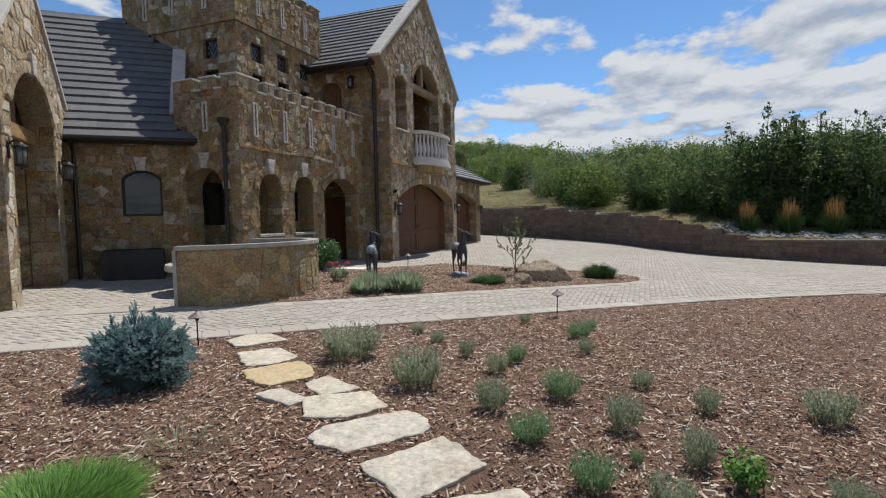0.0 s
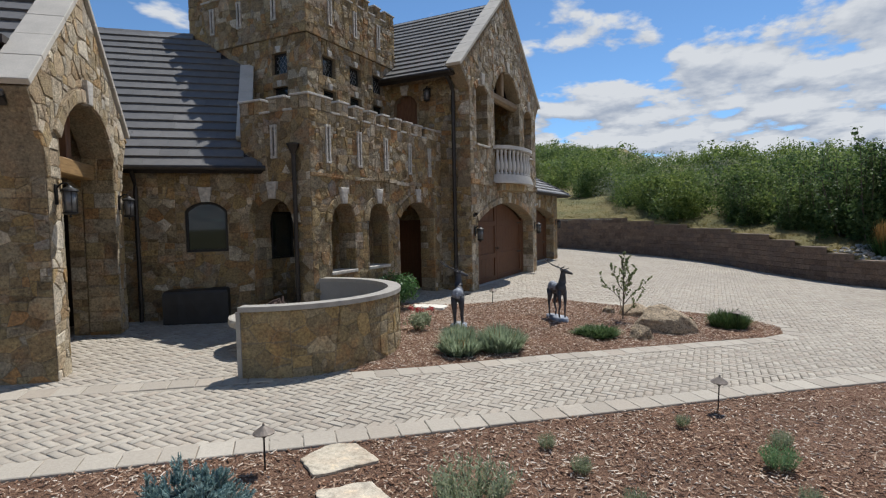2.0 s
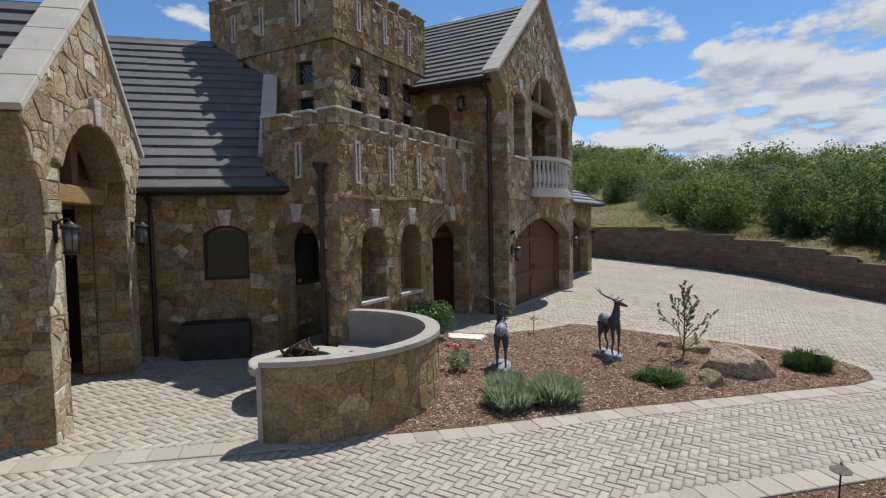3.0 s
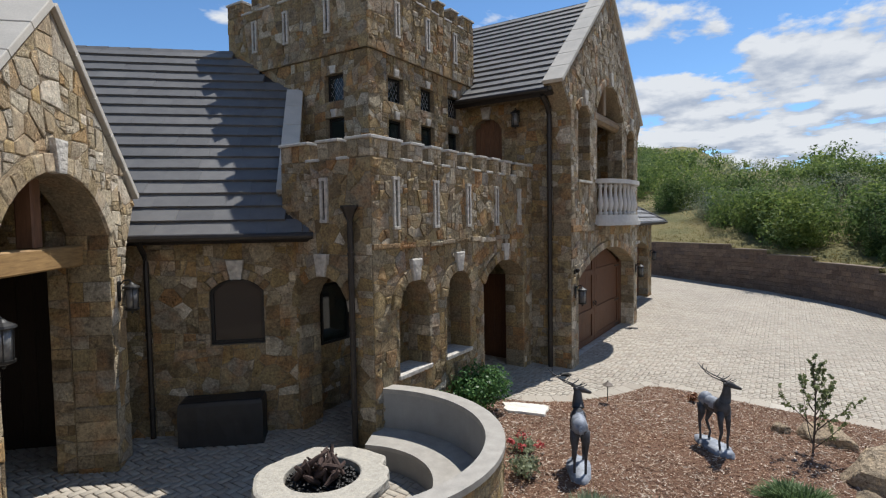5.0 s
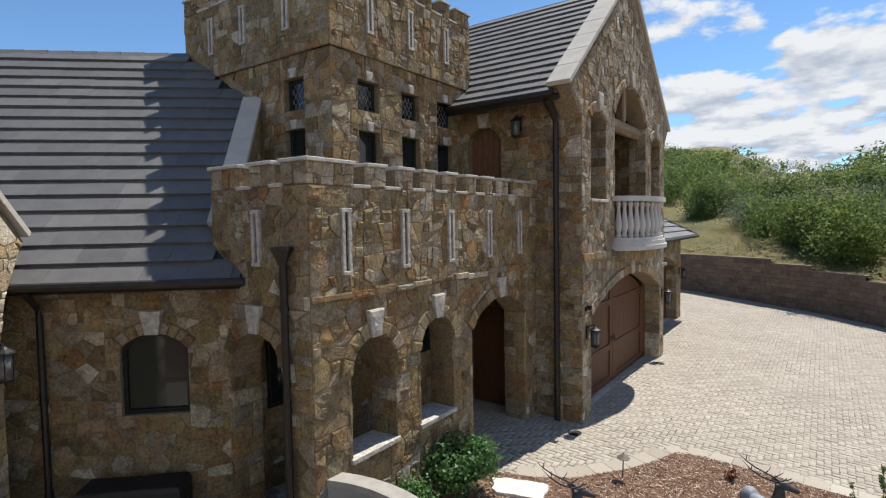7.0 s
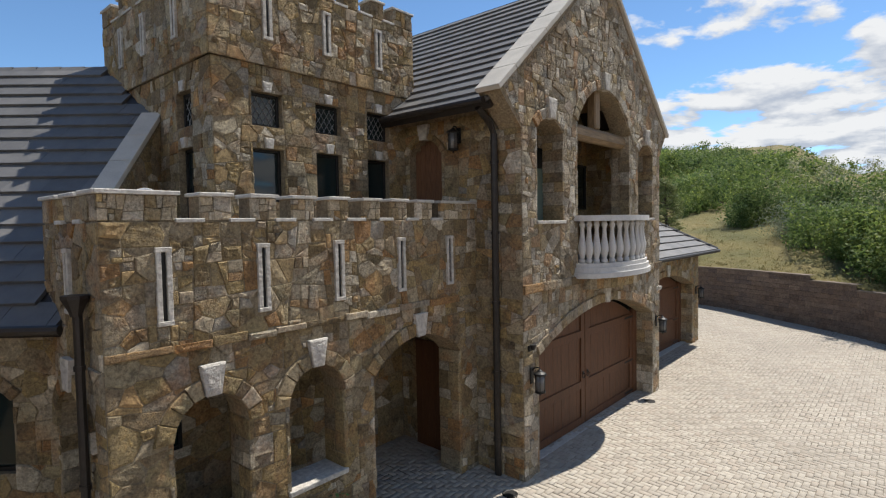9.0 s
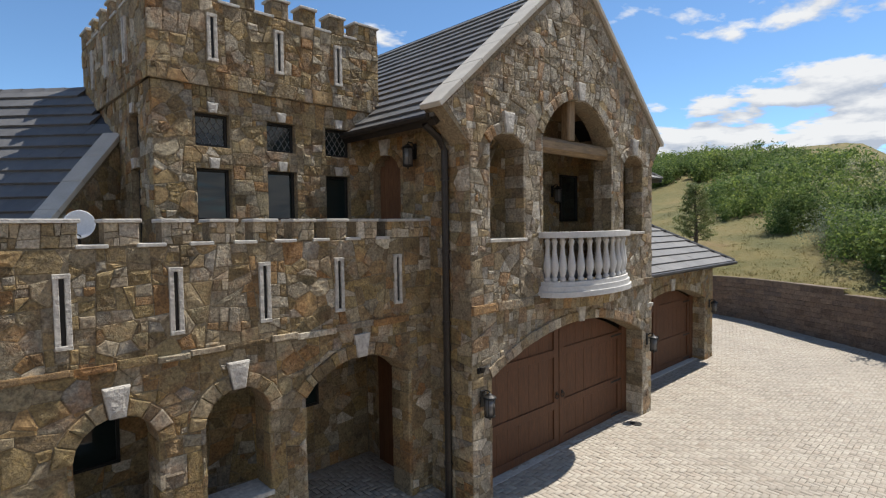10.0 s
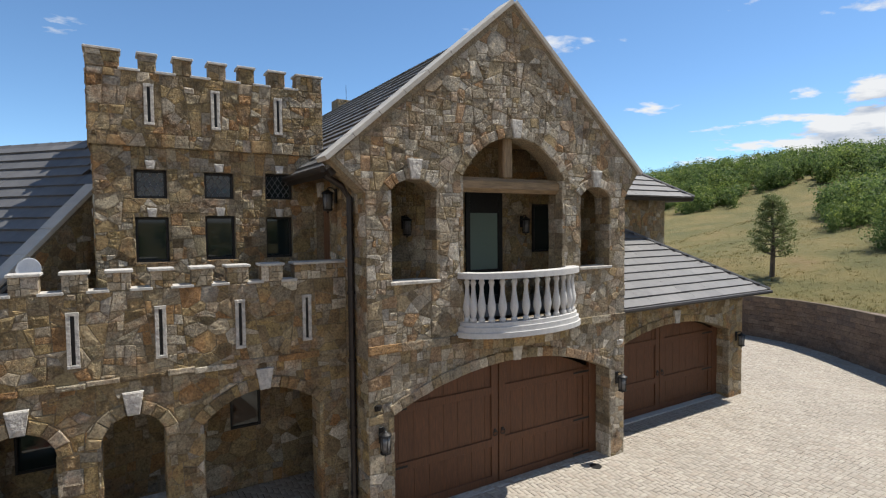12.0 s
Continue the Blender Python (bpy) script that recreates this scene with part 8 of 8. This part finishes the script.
def border(pts, width, name_parent, step=0.335, side=1):
    """Border stones along a line; they lie on its left for side 1."""
    s = [0.0]
    for a, c in zip(pts, pts[1:]):
        s.append(s[-1] + math.hypot(c[0] - a[0], c[1] - a[1]))
    q = np.arange(0, s[-1], step)
    xs, ys = np.interp(q, s, [p[0] for p in pts]), np.interp(q, s, [p[1] for p in pts])
    rng = random.Random(len(pts))
    for i in range(len(q) - 1):
        a, c = Vector((xs[i], ys[i])), Vector((xs[i + 1], ys[i + 1]))
        d = (c - a).normalized()
        n = Vector((-d.y, d.x)) * side
        g = 0.004
        a2, c2 = a + d * g, c - d * g
        e = 0.008
        cor = [a2, c2, c2 + n * width, a2 + n * width]
        mid = (a2 + c2) / 2 + n * width / 2
        lift = rng.uniform(0.003, 0.009)
        vs = [(p.x, p.y, ground_z(p.x, p.y) - 0.05) for p in cor] + [(p.x, p.y, ground_z(p.x, p.y) + lift - e) for p in cor]
        vs += [(p.x + (mid.x - p.x) * 0.05, p.y + (mid.y - p.y) * 0.05, ground_z(p.x, p.y) + lift) for p in cor]
        fs = [(0, 1, 5, 4), (1, 2, 6, 5), (2, 3, 7, 6), (3, 0, 4, 7), (4, 5, 9, 8), (5, 6, 10, 9), (6, 7, 11, 10), (7, 4, 8, 11), (8, 9, 10, 11)]
        part("border_stone", Build().add(vs, fs if side > 0 else [f[::-1] for f in fs]), PAVER, name_parent)


edge_line = [uv(u, near_v(u)) for u in np.linspace(-9, 18, 60)]
border(edge_line, 0.33, PAVING)
isl = [p for p in ISLAND[:20]]
dense = []
for a, c in zip(isl, isl[1:]):
    for k in range(6):
        dense.append((a[0] + (c[0] - a[0]) * k / 6, a[1] + (c[1] - a[1]) * k / 6))
border(dense, 0.33, PAVING, side=-1)
border([uv(u, 9.72) for u in np.linspace(-9, -0.2, 20)], 0.33, PAVING)

# herringbone pavers
PL, PW = 0.210, 0.105
near_u = np.array([p[0] for p in NEAR_EDGE], float)
near_vv = np.array([p[1] for p in NEAR_EDGE], float)
cand = []
for i in range(-230, 139):
    for j in range(5, 360):
        k = (i - j) % 4
        if k == 0:
            cand.append((i * PW, j * PW, PL, PW))
        elif k == 3:
            cand.append((i * PW, j * PW, PW, -PL))
cand = np.array(cand)
# every cell of a herringbone belongs to one lying or one standing paver
lying = cand[cand[:, 3] > 0]
stand = cand[cand[:, 3] < 0]
cx = np.concatenate([lying[:, 0] + PL / 2, stand[:, 0] + PW / 2])
cy = np.concatenate([lying[:, 1] + PW / 2, stand[:, 1] + PW - PL / 2 + PW])
hx = np.concatenate([np.full(len(lying), PL / 2), np.full(len(stand), PW / 2)])
hy = np.concatenate([np.full(len(lying), PW / 2), np.full(len(stand), PL / 2)])


def inside_np(poly, x, y):
    c = np.zeros(len(x), bool)
    for i in range(len(poly)):
        (x0, y0), (x1, y1) = poly[i], poly[i - 1]
        if y0 == y1:
            continue
        hit = ((y0 > y) != (y1 > y)) & (x < (x1 - x0) * (y - y0) / (y1 - y0) + x0)
        c ^= hit
    return c


uu, vv = cx * UX + cy * UY, -cx * UY + cy * UX
ok = vv > np.interp(uu, near_u, near_vv) + 0.20
ok &= inside_np([(x, y) for x, y, *_ in LINE[12:145]] + [(60, 23), (60, -60), (-60, -60), (-60, 36)], cx, cy)
ok &= ~inside_np(ISLAND, cx, cy)
ok &= (cx > np.where(cy > 28.9, -24.0, -13.5)) & (cx < 14) & (cy > 1.0) & (cy < 37.5) & (uu > -8)
ok &= ~((cx < -9.0) & (cy > 16) & (cy < 28.9)) & ~((cx < -12.2) & (cy > 10) & (cy < 28.9))
ok &= ~((np.abs(vv - 9.885) < 0.19) & (uu < -0.45))
cx, cy, hx, hy = cx[ok], cy[ok], hx[ok], hy[ok]
order = np.argsort(np.hypot(cx + 4.6, cy - 7.6))
cx, cy, hx, hy = cx[order], cy[order], hx[order], hy[order]
gz = -0.14 - 0.040 * np.clip(cx, -12.0, 14) + 0.003 * (np.clip(cy, -20, 40) - 8)
rs = np.random.RandomState(3)
n = len(cx)
lift = rs.uniform(-0.003, 0.003, n)
jit = rs.uniform(-0.003, 0.003, (n, 2))
chipped = 0.010 * rs.uniform(0, 1, (n, 4, 2)) ** 2
g, e = 0.0042, 0.006
sx = np.array([-1, 1, 1, -1])
sy = np.array([-1, -1, 1, 1])
V = np.empty((n, 12, 3))
filled = np.where(np.hypot(cx + 4.6, cy - 7.6) < 9.0, 1.0, 0.45)
for ring, (shr, dz) in enumerate(((g * filled, -0.03), (g * filled, -0.007 * filled), ((g + e) * filled, 0.0))):
    V[:, ring * 4:ring * 4 + 4, 0] = (cx + jit[:, 0])[:, None] + sx * ((hx - shr)[:, None] - chipped[:, :, 0])
    V[:, ring * 4:ring * 4 + 4, 1] = (cy + jit[:, 1])[:, None] + sy * ((hy - shr)[:, None] - chipped[:, :, 1])
    V[:, ring * 4:ring * 4 + 4, 2] = (gz + lift + dz)[:, None] - 0.040 * sx * hx[:, None] * ((cx > -12.0)[:, None]) + rs.uniform(-0.0015, 0.0015, (n, 4))
Q = np.array([(0, 1, 5, 4), (1, 2, 6, 5), (2, 3, 7, 6), (3, 0, 4, 7), (4, 5, 9, 8), (5, 6, 10, 9), (6, 7, 11, 10), (7, 4, 8, 11), (8, 9, 10, 11)])
for i in range(300):
    me = bpy.data.meshes.new("paver")
    me.from_pydata(V[i].tolist(), [], Q.tolist())
    part("paver", me, PAVER, PAVING)


def quads_mesh(name, verts, quads):
    me = bpy.data.meshes.new(name)
    v, f = verts.reshape(-1, 3), quads.reshape(-1, 4)
    me.vertices.add(len(v))
    me.vertices.foreach_set("co", v.ravel())
    me.loops.add(f.size)
    me.loops.foreach_set("vertex_index", f.ravel().astype(np.int32))
    me.polygons.add(len(f))
    me.polygons.foreach_set("loop_start", np.arange(0, f.size, 4, dtype=np.int32))
    me.update(calc_edges=True)
    return me


rest = V[300:]
m_near = np.hypot(cx[300:] + 4.6, cy[300:] - 7.6) < 13.0
for pieces, faces in ((rest[m_near], Q), (rest[~m_near][:, 4:], Q[4:] - 4)):
    tagged(part("pavers", quads_mesh("pavers", pieces, faces[None] + (np.arange(len(pieces)) * pieces.shape[1])[:, None, None]), PAVER, PAVING), kind="stuff")


# bark chips
def chips(name, x, y, zoff, label, seed, size=(0.022, 0.115)):
    rs = np.random.RandomState(seed)
    n = len(x)
    z = -0.14 - 0.040 * np.clip(x, -12.0, 14) + 0.003 * (np.clip(y, -20, 40) - 8) + zoff + rs.uniform(0.0, 0.022, n)
    ln, wd = (size[0] + (size[1] - size[0]) * rs.uniform(0, 1, n) ** 2) / 2, rs.uniform(0.004, 0.013, n)
    th = rs.uniform(0.002, 0.005, n)
    q = rs.uniform(0, 2 * np.pi, n)
    tilt = rs.normal(0, 0.22, n)
    roll = rs.normal(0, 0.35, n)
    a = np.stack([np.cos(q) * np.cos(tilt), np.sin(q) * np.cos(tilt), np.sin(tilt)], 1)
    b2 = np.stack([-np.sin(q) * np.cos(roll), np.cos(q) * np.cos(roll), np.sin(roll)], 1)
    c = np.cross(a, b2)
    p = np.stack([x, y, z], 1)
    W6 = np.empty((n, 6, 3))
    tap = rs.uniform(0.35, 1.0, (n, 6))
    for i, (s, t, h) in enumerate(((-1, -1, -1), (1, -1, -1), (-1, 0, 1), (1, 0, 1), (-1, 1, -1), (1, 1, -1))):
        W6[:, i] = p + a * (s * ln * tap[:, i])[:, None] + b2 * (t * wd * tap[:, 5 - i])[:, None] + c * (h * th)[:, None]
    F2 = np.array([(0, 1, 3, 2), (2, 3, 5, 4)])
    ob = part(name, quads_mesh(name, W6, F2[None] + (np.arange(n) * 6)[:, None, None]), CHIP)
    return tagged(ob, label, "mulch", kind="stuff")


rs = np.random.RandomState(8)
u0, v0 = rs.uniform(-7, 16, 225000), rs.uniform(-4, 7.7, 225000)
x0, y0 = u0 * UX - v0 * UY, u0 * UY + v0 * UX
dist = np.hypot(x0 + 1.5, y0 - 3.0)
keep = (v0 < np.interp(u0, near_u, near_vv) - 0.01) & (rs.uniform(0, 1, len(u0)) < np.clip(7.0 / np.maximum(dist, 1) ** 1.3, 0.04, 1.0)) & (y0 > 0.2)
for sx0, sy0, a, b2, turn in STEPS:
    co, si = math.cos(radians(turn)), math.sin(radians(turn))
    lx, ly = (x0 - sx0) * co + (y0 - sy0) * si, -(x0 - sx0) * si + (y0 - sy0) * co
    keep &= (np.abs(lx / (a * 0.97)) ** 3.4 + np.abs(ly / (b2 * 0.97)) ** 3.4) > 1
chips("bark_chips", x0[keep], y0[keep], -0.018, "reddish brown shredded bark mulch with pale chips", 9)
x1, y1 = rs.uniform(-8.7, 0.1, 66000), rs.uniform(7.6, 15.9, 66000)
keep = inside_np(ISLAND, x1, y1) & (np.hypot((x1 + 7.61) / 0.40, (y1 - 12.94) / 0.26) > 1)
chips("bark_chips", x1[keep], y1[keep], 0.006, "shredded bark mulch on the island bed", 10, (0.03, 0.11))
lay_stones()
